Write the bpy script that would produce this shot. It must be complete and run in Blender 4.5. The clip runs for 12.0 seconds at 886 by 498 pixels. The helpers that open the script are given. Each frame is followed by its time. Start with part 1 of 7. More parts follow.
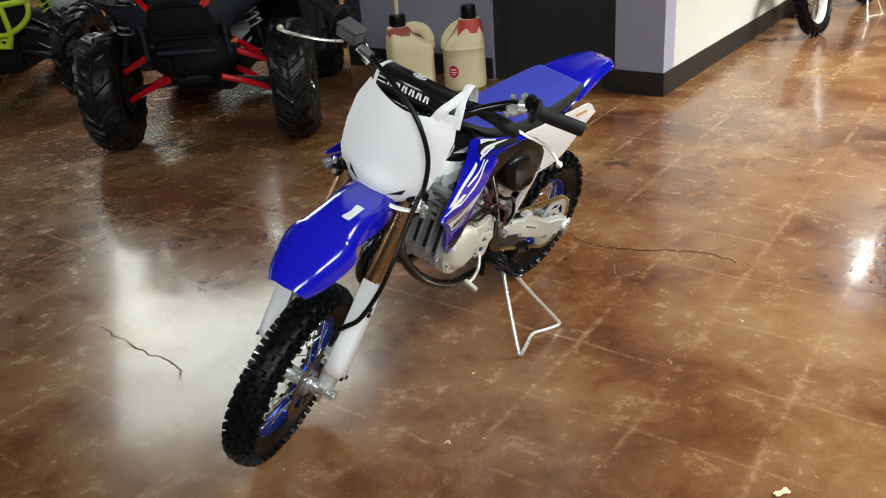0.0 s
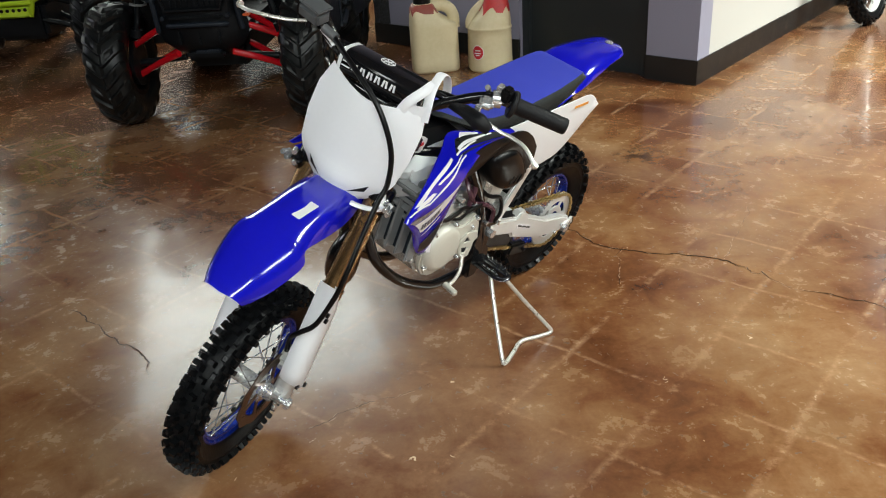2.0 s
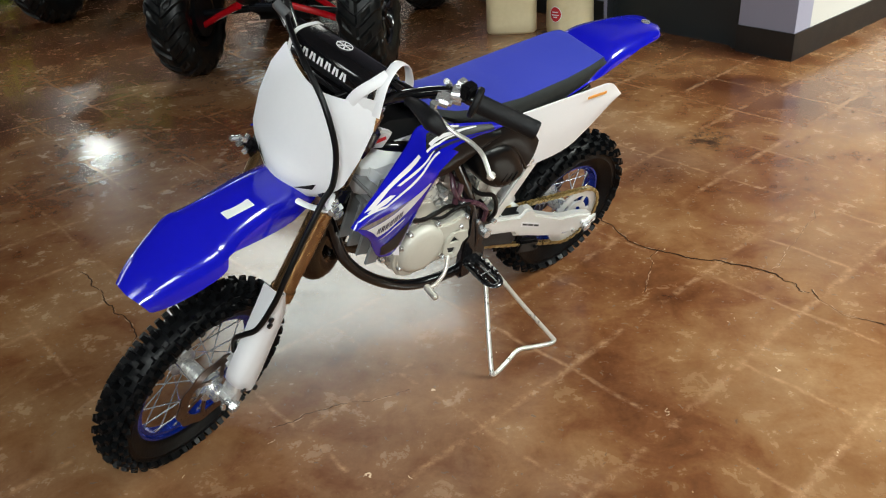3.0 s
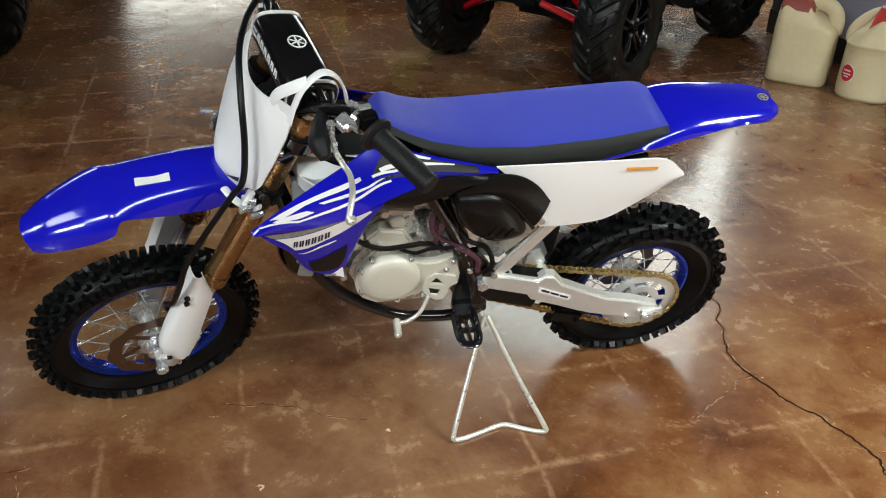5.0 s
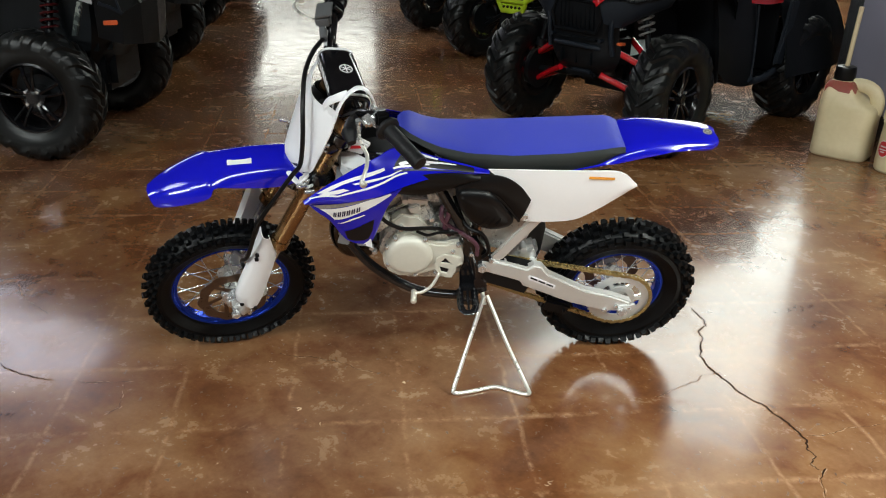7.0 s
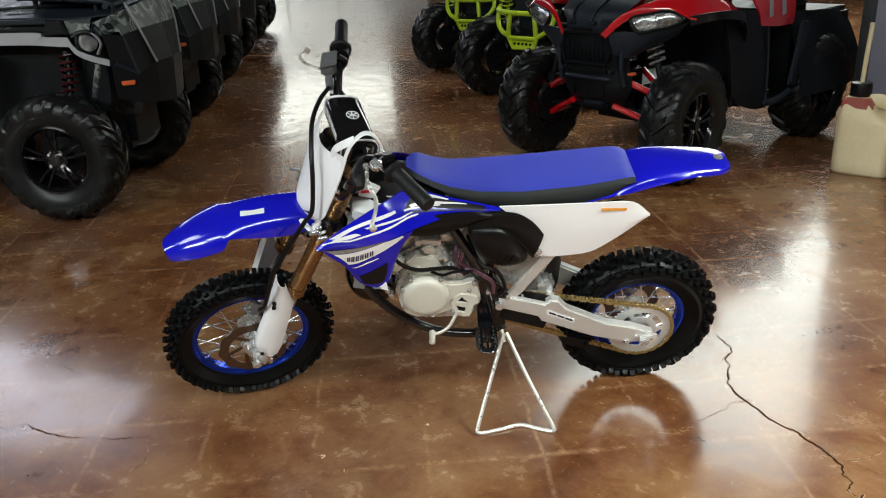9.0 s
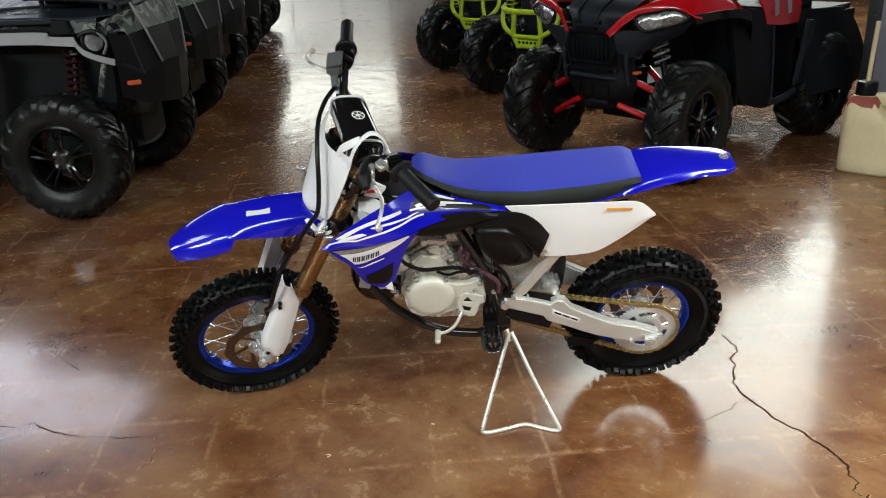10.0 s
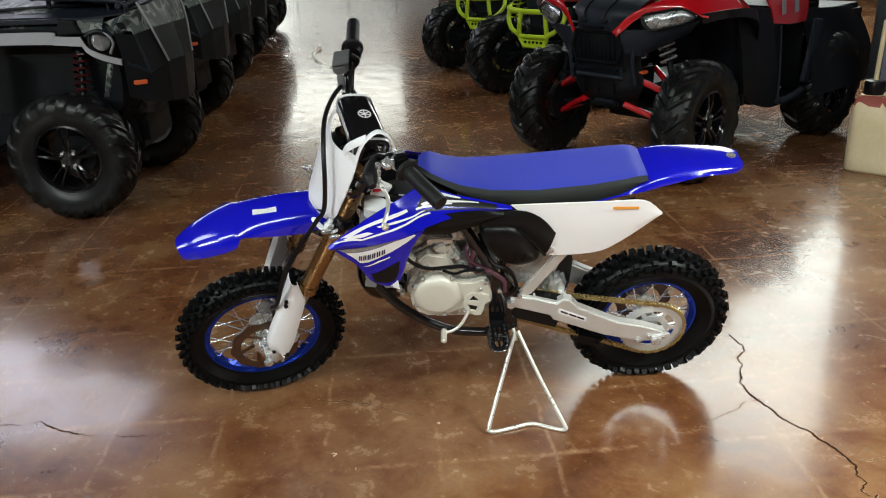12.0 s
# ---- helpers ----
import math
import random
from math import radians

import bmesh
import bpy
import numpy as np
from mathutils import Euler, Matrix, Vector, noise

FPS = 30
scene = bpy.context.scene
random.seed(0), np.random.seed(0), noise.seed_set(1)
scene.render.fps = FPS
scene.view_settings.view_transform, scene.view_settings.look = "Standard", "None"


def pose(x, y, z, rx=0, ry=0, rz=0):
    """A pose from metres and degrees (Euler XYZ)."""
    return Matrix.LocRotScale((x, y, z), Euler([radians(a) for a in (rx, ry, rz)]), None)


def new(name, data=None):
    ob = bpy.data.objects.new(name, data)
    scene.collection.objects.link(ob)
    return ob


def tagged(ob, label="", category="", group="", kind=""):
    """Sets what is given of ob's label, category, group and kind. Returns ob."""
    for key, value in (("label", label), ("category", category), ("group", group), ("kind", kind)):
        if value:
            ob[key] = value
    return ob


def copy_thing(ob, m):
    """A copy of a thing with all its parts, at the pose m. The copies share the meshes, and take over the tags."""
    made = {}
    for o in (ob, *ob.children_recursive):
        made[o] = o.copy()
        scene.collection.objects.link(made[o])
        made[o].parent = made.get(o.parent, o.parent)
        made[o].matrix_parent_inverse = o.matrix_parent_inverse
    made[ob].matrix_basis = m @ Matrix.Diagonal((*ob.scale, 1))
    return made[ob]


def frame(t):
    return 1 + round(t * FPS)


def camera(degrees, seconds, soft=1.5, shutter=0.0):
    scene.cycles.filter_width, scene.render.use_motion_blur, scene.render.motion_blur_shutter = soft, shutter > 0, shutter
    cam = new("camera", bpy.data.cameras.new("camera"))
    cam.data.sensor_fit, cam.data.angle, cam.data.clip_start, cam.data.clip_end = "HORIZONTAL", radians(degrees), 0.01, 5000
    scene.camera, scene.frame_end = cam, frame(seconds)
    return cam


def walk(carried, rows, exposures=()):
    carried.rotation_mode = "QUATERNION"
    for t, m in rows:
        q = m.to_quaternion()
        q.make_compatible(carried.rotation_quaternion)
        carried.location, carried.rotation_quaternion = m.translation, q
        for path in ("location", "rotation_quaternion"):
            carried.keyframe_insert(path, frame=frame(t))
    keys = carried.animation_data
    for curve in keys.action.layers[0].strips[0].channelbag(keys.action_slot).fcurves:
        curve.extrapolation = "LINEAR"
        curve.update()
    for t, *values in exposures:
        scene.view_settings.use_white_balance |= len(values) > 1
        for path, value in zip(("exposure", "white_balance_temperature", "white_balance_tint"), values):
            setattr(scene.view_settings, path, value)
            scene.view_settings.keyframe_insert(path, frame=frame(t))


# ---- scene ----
cam = camera(56.3, 12.0, soft=1.1)
METRES, EYE, TILT, LEAN, TURN = 2.121, 1.361, 0.72, 1.72, 0.0
ROWS = [
    (0.0, 0.0, 0.0, 0.0, -1.19, -26.31, 2.41),
    (0.5, 0.0018, 0.0003, -0.0015, -1.13, -26.37, 2.46),
    (1.0, 0.0082, 0.0001, -0.0028, -0.89, -26.41, 2.5),
    (1.5, 0.0332, 0.0154, -0.0064, 0.2, -26.51, 2.49),
    (2.0, 0.0794, 0.0845, -0.0151, 2.55, -27.68, 1.74),
    (2.5, 0.1311, 0.1457, -0.0152, 5.24, -29.88, 2.31),
    (3.0, 0.213, 0.208, -0.0138, 11.25, -30.86, 1.99),
    (5.0, 0.4874, 0.451, -0.0238, 39.7, -31.1, -1.79),
    (5.5, 0.5688, 0.4126, -0.0155, 43.62, -29.3, -2.51),
    (6.0, 0.6519, 0.3716, -0.0048, 46.51, -27.67, -3.16),
    (6.5, 0.7274, 0.3466, 0.0002, 48.17, -26.49, -3.45),
    (7.0, 0.7496, 0.3354, -0.0009, 48.14, -25.71, -1.97),
    (9.0, 0.7592, 0.3484, 0.0006, 48.66, -23.08, 1.51),
    (9.5, 0.7603, 0.347, 0.0013, 48.76, -23.08, 1.63),
    (10.0, 0.7586, 0.3469, 0.0029, 48.93, -23.19, 1.63),
    (10.5, 0.7576, 0.3486, 0.0009, 49.13, -23.19, 1.66),
    (11.0, 0.759, 0.3482, 0.0013, 49.23, -23.24, 1.79),
    (11.5, 0.7586, 0.3474, 0.0008, 49.17, -23.17, 1.75),
    (12.0, 0.7579, 0.3466, 0.0006, 49.3, -23.15, 1.75),
]
walk(cam, [(t, pose(0, 0, EYE, TILT, LEAN, TURN) @ pose(METRES * x, METRES * y, METRES * z, 90 + pitch, roll, yaw)) for t, x, y, z, yaw, pitch, roll in ROWS])

# ---- world and lights ----
world = bpy.data.worlds.new("world")
scene.world = world
world.use_nodes = True
world.node_tree.nodes["Background"].inputs[0].default_value = (0.6, 0.7, 0.9, 1)
world.node_tree.nodes["Background"].inputs[1].default_value = 0.008

CEIL = 4.6
# light panels: x, y, height, turn, width, length, watts, tint
PALE, COOL, WHITE = (0.925, 1.0, 0.92), (0.82, 0.85, 1.0), (0.91, 0.99, 0.97)
PANELS = [
    # Unseen, hung low for the floor glare; the narrow strip softens its edge.
    (-2.94, 9.085, 3.1, 19, 2.3, 6.4, 315, (0.92, 1.0, 0.94)),
    (-1.578, 9.554, 3.1, 19, 0.4, 6.4, 13, (0.92, 1.0, 0.94)),
    (-9.3, 13.6, CEIL, -37, 0.6, 0.6, 45, PALE),
    # This cool panel stands in for bluish daylight mirrored on the floor.
    (-10.8, 3.4, CEIL, -37, 4.6, 3.4, 265, COOL),
    (5.8, 10.9, CEIL, -37, 0.6, 1.2, 150, PALE),
    (7.8, 14.2, CEIL, -37, 0.6, 1.2, 150, PALE),
    # Unseen lamps added as fill from behind and beside the camera.
    (1.0, -7.0, CEIL, -37, 1.2, 2.4, 780, WHITE),
    (-2.2, -2.4, CEIL, -37, 1.2, 2.4, 90, WHITE),
    (1.8, -3.2, CEIL, -37, 1.2, 2.4, 190, WHITE),
    (4.6, -0.6, CEIL, -37, 1.2, 2.4, 205, WHITE),
    (5.5, 3.4, CEIL, -37, 1.2, 2.4, 1100, PALE),
    (-4.5, -4.0, CEIL, -37, 0.6, 1.2, 50, PALE),
    (-26.0, 16.1, CEIL, -37, 1.2, 1.2, 210, PALE),
    (-20.6, 21.6, CEIL, -37, 0.9, 0.9, 75, PALE),
    # Oversized unseen panel added to brighten the reflection along the aisle floor.
    (-25.7, 15.6, CEIL, -37, 11.0, 9.6, 1180, PALE),
]
for lx, ly, lz, lt, lw, ll, watts, tint in PANELS:
    lamp = bpy.data.lights.new("panel_light", "AREA")
    lamp.shape, lamp.size, lamp.size_y, lamp.energy = "RECTANGLE", lw, ll, watts
    lamp.color = tint
    if watts == 1100:
        lamp.spread = radians(118)  # narrowed beam of the added side light
    holder = new("panel_light", lamp)
    holder.matrix_world = pose(lx, ly, lz - 0.06, 0, 0, lt)

# ---- materials ----
def material(name, colour, rough=0.5, metal=0.0, vary=0.12, scale=12.0, bump=0.0, bump_scale=60.0, coat=0.0, rough_vary=0.12, colour_b=None, spec=0.5):
    """A principled material with two scales of noise in its colour and gloss."""
    m = bpy.data.materials.new(name)
    m.use_nodes = True
    nt = m.node_tree
    n, l = nt.nodes, nt.links
    bsdf = n["Principled BSDF"]
    bsdf.inputs["Metallic"].default_value = metal
    bsdf.inputs["Specular IOR Level"].default_value = spec
    bsdf.inputs["Coat Weight"].default_value = coat
    bsdf.inputs["Coat Roughness"].default_value = 0.06
    tc = n.new("ShaderNodeTexCoord")
    big = n.new("ShaderNodeTexNoise")
    big.inputs["Scale"].default_value = scale
    big.inputs["Detail"].default_value = 4
    fine = n.new("ShaderNodeTexNoise")
    fine.inputs["Scale"].default_value = scale * 9
    fine.inputs["Detail"].default_value = 3
    l.new(tc.outputs["Object"], big.inputs["Vector"])
    l.new(tc.outputs["Object"], fine.inputs["Vector"])
    add = n.new("ShaderNodeMath")
    add.operation = "MULTIPLY_ADD"
    add.inputs[1].default_value = 0.35
    l.new(fine.outputs["Fac"], add.inputs[0])
    half = n.new("ShaderNodeMath")
    half.operation = "MULTIPLY"
    half.inputs[1].default_value = 0.65
    l.new(big.outputs["Fac"], half.inputs[0])
    l.new(half.outputs[0], add.inputs[2])
    ramp = n.new("ShaderNodeValToRGB")
    ramp.color_ramp.elements[0].position = 0.3
    ramp.color_ramp.elements[1].position = 0.7
    other = colour_b or tuple(min(1.0, c * (1 + vary)) for c in colour)
    first = colour if colour_b else tuple(c * (1 - vary) for c in colour)
    ramp.color_ramp.elements[0].color = (*first, 1)
    ramp.color_ramp.elements[1].color = (*other, 1)
    l.new(add.outputs[0], ramp.inputs[0])
    l.new(ramp.outputs[0], bsdf.inputs["Base Color"])
    mr = n.new("ShaderNodeMapRange")
    mr.inputs["To Min"].default_value = max(0.02, rough * (1 - rough_vary * 1.6))
    mr.inputs["To Max"].default_value = min(1.0, rough * (1 + rough_vary * 1.6))
    mr.inputs["From Min"].default_value, mr.inputs["From Max"].default_value = 0.3, 0.7
    l.new(add.outputs[0], mr.inputs["Value"])
    l.new(mr.outputs[0], bsdf.inputs["Roughness"])
    if bump:
        bn = n.new("ShaderNodeTexNoise")
        bn.inputs["Scale"].default_value = bump_scale
        bn.inputs["Detail"].default_value = 3
        l.new(tc.outputs["Object"], bn.inputs["Vector"])
        b = n.new("ShaderNodeBump")
        b.inputs["Strength"].default_value = bump
        b.inputs["Distance"].default_value = 0.004
        l.new(bn.outputs["Fac"], b.inputs["Height"])
        l.new(b.outputs[0], bsdf.inputs["Normal"])
    return m


def glow(name, colour, strength):
    m = bpy.data.materials.new(name)
    m.use_nodes = True
    b = m.node_tree.nodes["Principled BSDF"]
    b.inputs["Base Color"].default_value = (*colour, 1)
    b.inputs["Emission Color"].default_value = (*colour, 1)
    b.inputs["Emission Strength"].default_value = strength
    return m


rubber = material("tyre_rubber", (0.0040, 0.0043, 0.0048), 0.36, vary=0.3, spec=0.13, bump=0.15, bump_scale=150)
rubber_atv = material("atv_rubber", (0.0050, 0.0056, 0.0058), 0.36, vary=0.3, spec=0.30, bump=0.15, bump_scale=120)
blue = material("blue_plastic", (0.006, 0.007, 0.43), 0.14, vary=0.06, coat=0.5)
white = material("white_plastic", (0.90, 0.90, 0.925), 0.30, vary=0.015, rough_vary=0.04)
grey_guard = material("grey_guard_plastic", (0.20, 0.205, 0.21), 0.4, vary=0.08)
white_dim = material("white_translucent_plastic", (0.78, 0.79, 0.80), 0.38, vary=0.04)
black = material("black_plastic", (0.004, 0.004, 0.0045), 0.33, vary=0.25, spec=0.22, bump=0.08, bump_scale=300)
black_soft = material("black_rubber_grip", (0.006, 0.006, 0.007), 0.5, spec=0.25, vary=0.25, bump=0.2, bump_scale=400)
gloss_black = material("gloss_black_paint", (0.005, 0.005, 0.006), 0.13, vary=0.2, coat=0.3, spec=0.45)
grey_cast = material("dark_grey_cast_reservoir", (0.13, 0.135, 0.14), 0.4, metal=0.3, vary=0.1)
seat_blue = material("blue_seat_vinyl", (0.038, 0.052, 0.42), 0.52, spec=0.35, vary=0.05, bump=0.25, bump_scale=700)
seat_dark = material("charcoal_seat_vinyl", (0.014, 0.018, 0.018), 0.6, spec=0.3, vary=0.15, bump=0.3, bump_scale=700)
gold = material("bronze_anodised_fork", (0.36, 0.215, 0.095), 0.26, metal=0.88, vary=0.1)
chrome = material("polished_steel", (0.66, 0.67, 0.68), 0.20, metal=0.75, vary=0.05)
zinc = material("zinc_plated_wire", (0.80, 0.78, 0.72), 0.3, metal=0.7, vary=0.1)
alu = material("brushed_aluminium", (0.68, 0.68, 0.67), 0.36, metal=0.6, vary=0.06)
cast = material("cast_engine_alloy", (0.60, 0.60, 0.57), 0.28, metal=0.42, vary=0.1, bump=0.2, bump_scale=250)
cast_cover = material("painted_engine_cover", (0.60, 0.58, 0.51), 0.42, metal=0.12, vary=0.05, bump=0.1, bump_scale=350)


def translucent(m, share):
    """Thin plastic that lets some light through from behind."""
    n, l = m.node_tree.nodes, m.node_tree.links
    t = n.new("ShaderNodeBsdfTranslucent")
    l.new(n["Principled BSDF"].inputs["Base Color"].links[0].from_socket, t.inputs["Color"])
    k = n.new("ShaderNodeMixShader")
    k.inputs[0].default_value = share
    l.new(n["Principled BSDF"].outputs[0], k.inputs[1])
    l.new(t.outputs[0], k.inputs[2])
    l.new(k.outputs[0], n["Material Output"].inputs["Surface"])


translucent(white, 0.12)
translucent(white_dim, 0.2)
rim_blue = material("blue_anodised_rim", (0.012, 0.050, 0.50), 0.22, metal=0.70, vary=0.1)
chain_gold = material("gold_chain", (0.40, 0.30, 0.13), 0.3, metal=0.85, vary=0.25)
disc_steel = material("brake_disc_steel", (0.15, 0.10, 0.07), 0.30, metal=0.8, vary=0.2)
hose_purple = material("vinyl_breather_hose", (0.075, 0.030, 0.045), 0.25, vary=0.2)
decal_white = material("white_decal", (0.80, 0.80, 0.82), 0.25, vary=0.02)
decal_grey = material("grey_decal", (0.24, 0.22, 0.21), 0.3, vary=0.08)
decal_black = material("black_decal", (0.006, 0.006, 0.008), 0.3, vary=0.1, spec=0.25)
decal_navy = material("navy_decal", (0.010, 0.010, 0.05), 0.3, vary=0.1)
paper = material("white_sticker", (0.72, 0.74, 0.72), 0.5, vary=0.03)
orange_paper = material("orange_warning_sticker", (0.75, 0.32, 0.04), 0.45, vary=0.1)
red_cap = material("red_plastic", (0.55, 0.02, 0.03), 0.35)
red_paint = material("red_gloss_paint", (0.50, 0.006, 0.012), 0.16, vary=0.05, coat=0.5)
lime = material("lime_powder_coat", (0.42, 0.58, 0.02), 0.35, vary=0.06)
atv_black = material("atv_black_plastic", (0.0045, 0.0055, 0.007), 0.42, vary=0.25, spec=0.2, bump=0.12, bump_scale=220)
atv_slate = material("atv_slate_plastic", (0.010, 0.014, 0.021), 0.5, vary=0.2, spec=0.26, bump=0.1, bump_scale=220)
silver = material("silver_painted_trim", (0.30, 0.30, 0.32), 0.45, metal=0.1, vary=0.05)
lens = material("headlight_lens", (0.30, 0.31, 0.31), 0.2, metal=0.7, vary=0.7, scale=30, bump=0.5, bump_scale=45, coat=0.8)
lens_clear = material("bright_headlight_lens", (0.88, 0.89, 0.88), 0.13, metal=0.7, vary=0.5, scale=25, bump=0.5, bump_scale=40, coat=0.8)
amber = material("amber_reflector", (0.70, 0.13, 0.04), 0.3)
spring_red = material("red_coil_spring", (0.055, 0.005, 0.006), 0.35)
spring_white = material("pale_coil_spring", (0.22, 0.22, 0.22), 0.35, metal=0.3)
can_body = material("old_fuel_can_plastic", (0.60, 0.50, 0.30), 0.5, vary=0.1, scale=5, bump=0.1, bump_scale=80, colour_b=(0.70, 0.60, 0.40))
can_stain = material("red_stained_can_top", (0.30, 0.035, 0.03), 0.5, vary=0.4, scale=18, colour_b=(0.26, 0.10, 0.07))
can_red = material("red_stained_can_rim", (0.48, 0.03, 0.03), 0.5, vary=0.2, scale=25)
wall_white = material("white_wall_paint", (0.46, 0.44, 0.415), 0.7, vary=0.02, scale=1.5, bump=0.06, bump_scale=200)
wall_lav = material("lavender_grey_wall_paint", (0.25, 0.24, 0.31), 0.7, vary=0.03, scale=1.5, bump=0.06, bump_scale=200)
base_black = material("black_vinyl_baseboard", (0.012, 0.012, 0.012), 0.4, vary=0.15)
door_dark = material("charcoal_door_paint", (0.020, 0.024, 0.026), 0.4, vary=0.08, scale=3)
dark_wall = material("dark_showroom_wall", (0.03, 0.03, 0.033), 0.8, vary=0.2, scale=1)
ceil_mat = material("dark_ceiling", (0.10, 0.10, 0.105), 0.9, vary=0.2, scale=1)
pale_wall = material("grey_showroom_wall", (0.45, 0.46, 0.47), 0.8, vary=0.05, scale=1)
crack_mat = material("crack_filler", (0.022, 0.010, 0.005), 0.95, vary=0.4, scale=60, spec=0.03)
spall_mat = material("spalled_concrete", (0.30, 0.175, 0.10), 0.8, vary=0.2, scale=80)
day_glow = glow("daylight_behind_glass", (0.9, 0.96, 1.0), 0.2)
panel_glow = glow("panel_diffuser", (1.0, 0.97, 0.93), 0.4)


def camo_material():
    m = material("grey_camouflage_plastic", (0.10, 0.115, 0.12), 0.48, vary=0.1, spec=0.3)
    n, l = m.node_tree.nodes, m.node_tree.links
    tc = n.new("ShaderNodeTexCoord")
    v = n.new("ShaderNodeTexNoise")
    v.inputs["Scale"].default_value = 11
    v.inputs["Detail"].default_value = 1.5
    v.inputs["Distortion"].default_value = 1.2
    l.new(tc.outputs["Object"], v.inputs["Vector"])
    r = n.new("ShaderNodeValToRGB")
    r.color_ramp.interpolation = "CONSTANT"
    e = r.color_ramp.elements
    e[0].color, e[0].position = (0.020, 0.026, 0.026, 1), 0.0
    e[1].color, e[1].position = (0.075, 0.090, 0.082, 1), 0.47
    x = e.new(0.55)
    x.color = (0.190, 0.205, 0.185, 1)
    x = e.new(0.62)
    x.color = (0.030, 0.038, 0.046, 1)
    l.new(v.outputs["Fac"], r.inputs[0])
    l.new(r.outputs[0], n["Principled BSDF"].inputs["Base Color"])
    return m


camo = camo_material()


SCUFF = (0.80, 3.645)


def floor_material():
    """Acid-stained, sealed concrete with the pale ghost lines of an old 305 mm tile floor."""
    m = bpy.data.materials.new("stained_concrete")
    m.use_nodes = True
    nt = m.node_tree
    n, l = nt.nodes, nt.links
    bsdf = n["Principled BSDF"]
    tc = n.new("ShaderNodeTexCoord")

    def noise_at(scale, detail=5, rough=0.55, distort=0.0):
        t = n.new("ShaderNodeTexNoise")
        t.inputs["Scale"].default_value = scale
        t.inputs["Detail"].default_value = detail
        t.inputs["Roughness"].default_value = rough
        t.inputs["Distortion"].default_value = distort
        l.new(tc.outputs["Object"], t.inputs["Vector"])
        return t.outputs["Fac"]

    def math_(op, a, b=None, c=None):
        k = n.new("ShaderNodeMath")
        k.operation = op
        for i, v in enumerate((a, b, c)):
            if v is None:
                continue
            if isinstance(v, (int, float)):
                k.inputs[i].default_value = v
            else:
                l.new(v, k.inputs[i])
        return k.outputs[0]

    def ramp(fac, stops):
        r = n.new("ShaderNodeValToRGB")
        e = r.color_ramp.elements
        e[0].position, e[0].color = stops[0][0], (*stops[0][1], 1)
        e[1].position, e[1].color = stops[-1][0], (*stops[-1][1], 1)
        for p, c in stops[1:-1]:
            e.new(p).color = (*c, 1)
        l.new(fac, r.inputs[0])
        return r.outputs[0]

    def mix(fac, a, b):
        k = n.new("ShaderNodeMix")
        k.data_type = "RGBA"
        l.new(fac, k.inputs[0])
        for i, v in ((6, a), (7, b)):
            if isinstance(v, tuple):
                k.inputs[i].default_value = (*v, 1)
            else:
                l.new(v, k.inputs[i])
        return k.outputs[2]

    cloud = noise_at(1.5, 3, 0.5, 0.3)
    blotch = noise_at(7.0, 5, 0.62, 0.5)
    mottle = noise_at(24.0, 6, 0.72, 0.3)
    grain = noise_at(90.0, 4, 0.65)
    mixed = math_("ADD", math_("ADD", math_("MULTIPLY", cloud, 0.52), math_("MULTIPLY", blotch, 0.30)), math_("ADD", math_("MULTIPLY", mottle, 0.13), math_("MULTIPLY", grain, 0.05)))
    base = ramp(mixed, [(0.38, (0.068, 0.0210, 0.0078)), (0.46, (0.138, 0.0510, 0.0185)), (0.54, (0.207, 0.0985, 0.040)), (0.63, (0.280, 0.159, 0.078))])
    # the stain runs from orange brown to mauve brown
    mauve = ramp(mixed, [(0.38, (0.075, 0.033, 0.021)), (0.46, (0.132, 0.067, 0.042)), (0.54, (0.192, 0.106, 0.066)), (0.63, (0.262, 0.160, 0.098))])
    hue = n.new("ShaderNodeMapRange")
    hue.inputs["From Min"].default_value, hue.inputs["From Max"].default_value = 0.46, 0.72
    l.new(noise_at(0.8, 2, 0.5, 0.4), hue.inputs["Value"])
    base = mix(hue.outputs[0], base, mauve)
    # ghost tile lines, bent a little by noise
    rot = n.new("ShaderNodeVectorRotate")
    rot.rotation_type = "Z_AXIS"
    rot.inputs["Angle"].default_value = -math.atan2(0.59, -0.807)
    l.new(tc.outputs["Object"], rot.inputs["Vector"])
    sep = n.new("ShaderNodeSeparateXYZ")
    l.new(rot.outputs[0], sep.inputs[0])
    wob = math_("MULTIPLY", math_("SUBTRACT", noise_at(7.0, 5, 0.6), 0.5), 0.030)

    def lines(axis, offset, width):
        s = math_("ADD", math_("SUBTRACT", sep.outputs[axis], offset), wob)
        d = math_("ABSOLUTE", math_("SUBTRACT", math_("FRACT", math_("ADD", math_("DIVIDE", s, 0.3065), 0.5)), 0.5))
        w = n.new("ShaderNodeMapRange")
        w.inputs["From Min"].default_value, w.inputs["From Max"].default_value = 0.004, width
        w.inputs["To Min"].default_value, w.inputs["To Max"].default_value = 1.0, 0.0
        l.new(d, w.inputs["Value"])
        return w.outputs[0]

    ghost = math_("MAXIMUM", lines("X", 0.97, 0.050), lines("Y", -1.01, 0.030))
    brk = n.new("ShaderNodeMapRange")
    brk.inputs["From Min"].default_value, brk.inputs["From Max"].default_value = 0.47, 0.60
    l.new(math_("ADD", math_("MULTIPLY", noise_at(2.6, 4, 0.6), 0.5), math_("MULTIPLY", noise_at(30, 6, 0.75), 0.5)), brk.inputs["Value"])
    ghost = math_("MULTIPLY", math_("MULTIPLY", ghost, brk.outputs[0]), 0.62)
    col = mix(ghost, base, (0.46, 0.27, 0.15))
    # small chips and spatters
    chip = n.new("ShaderNodeMapRange")
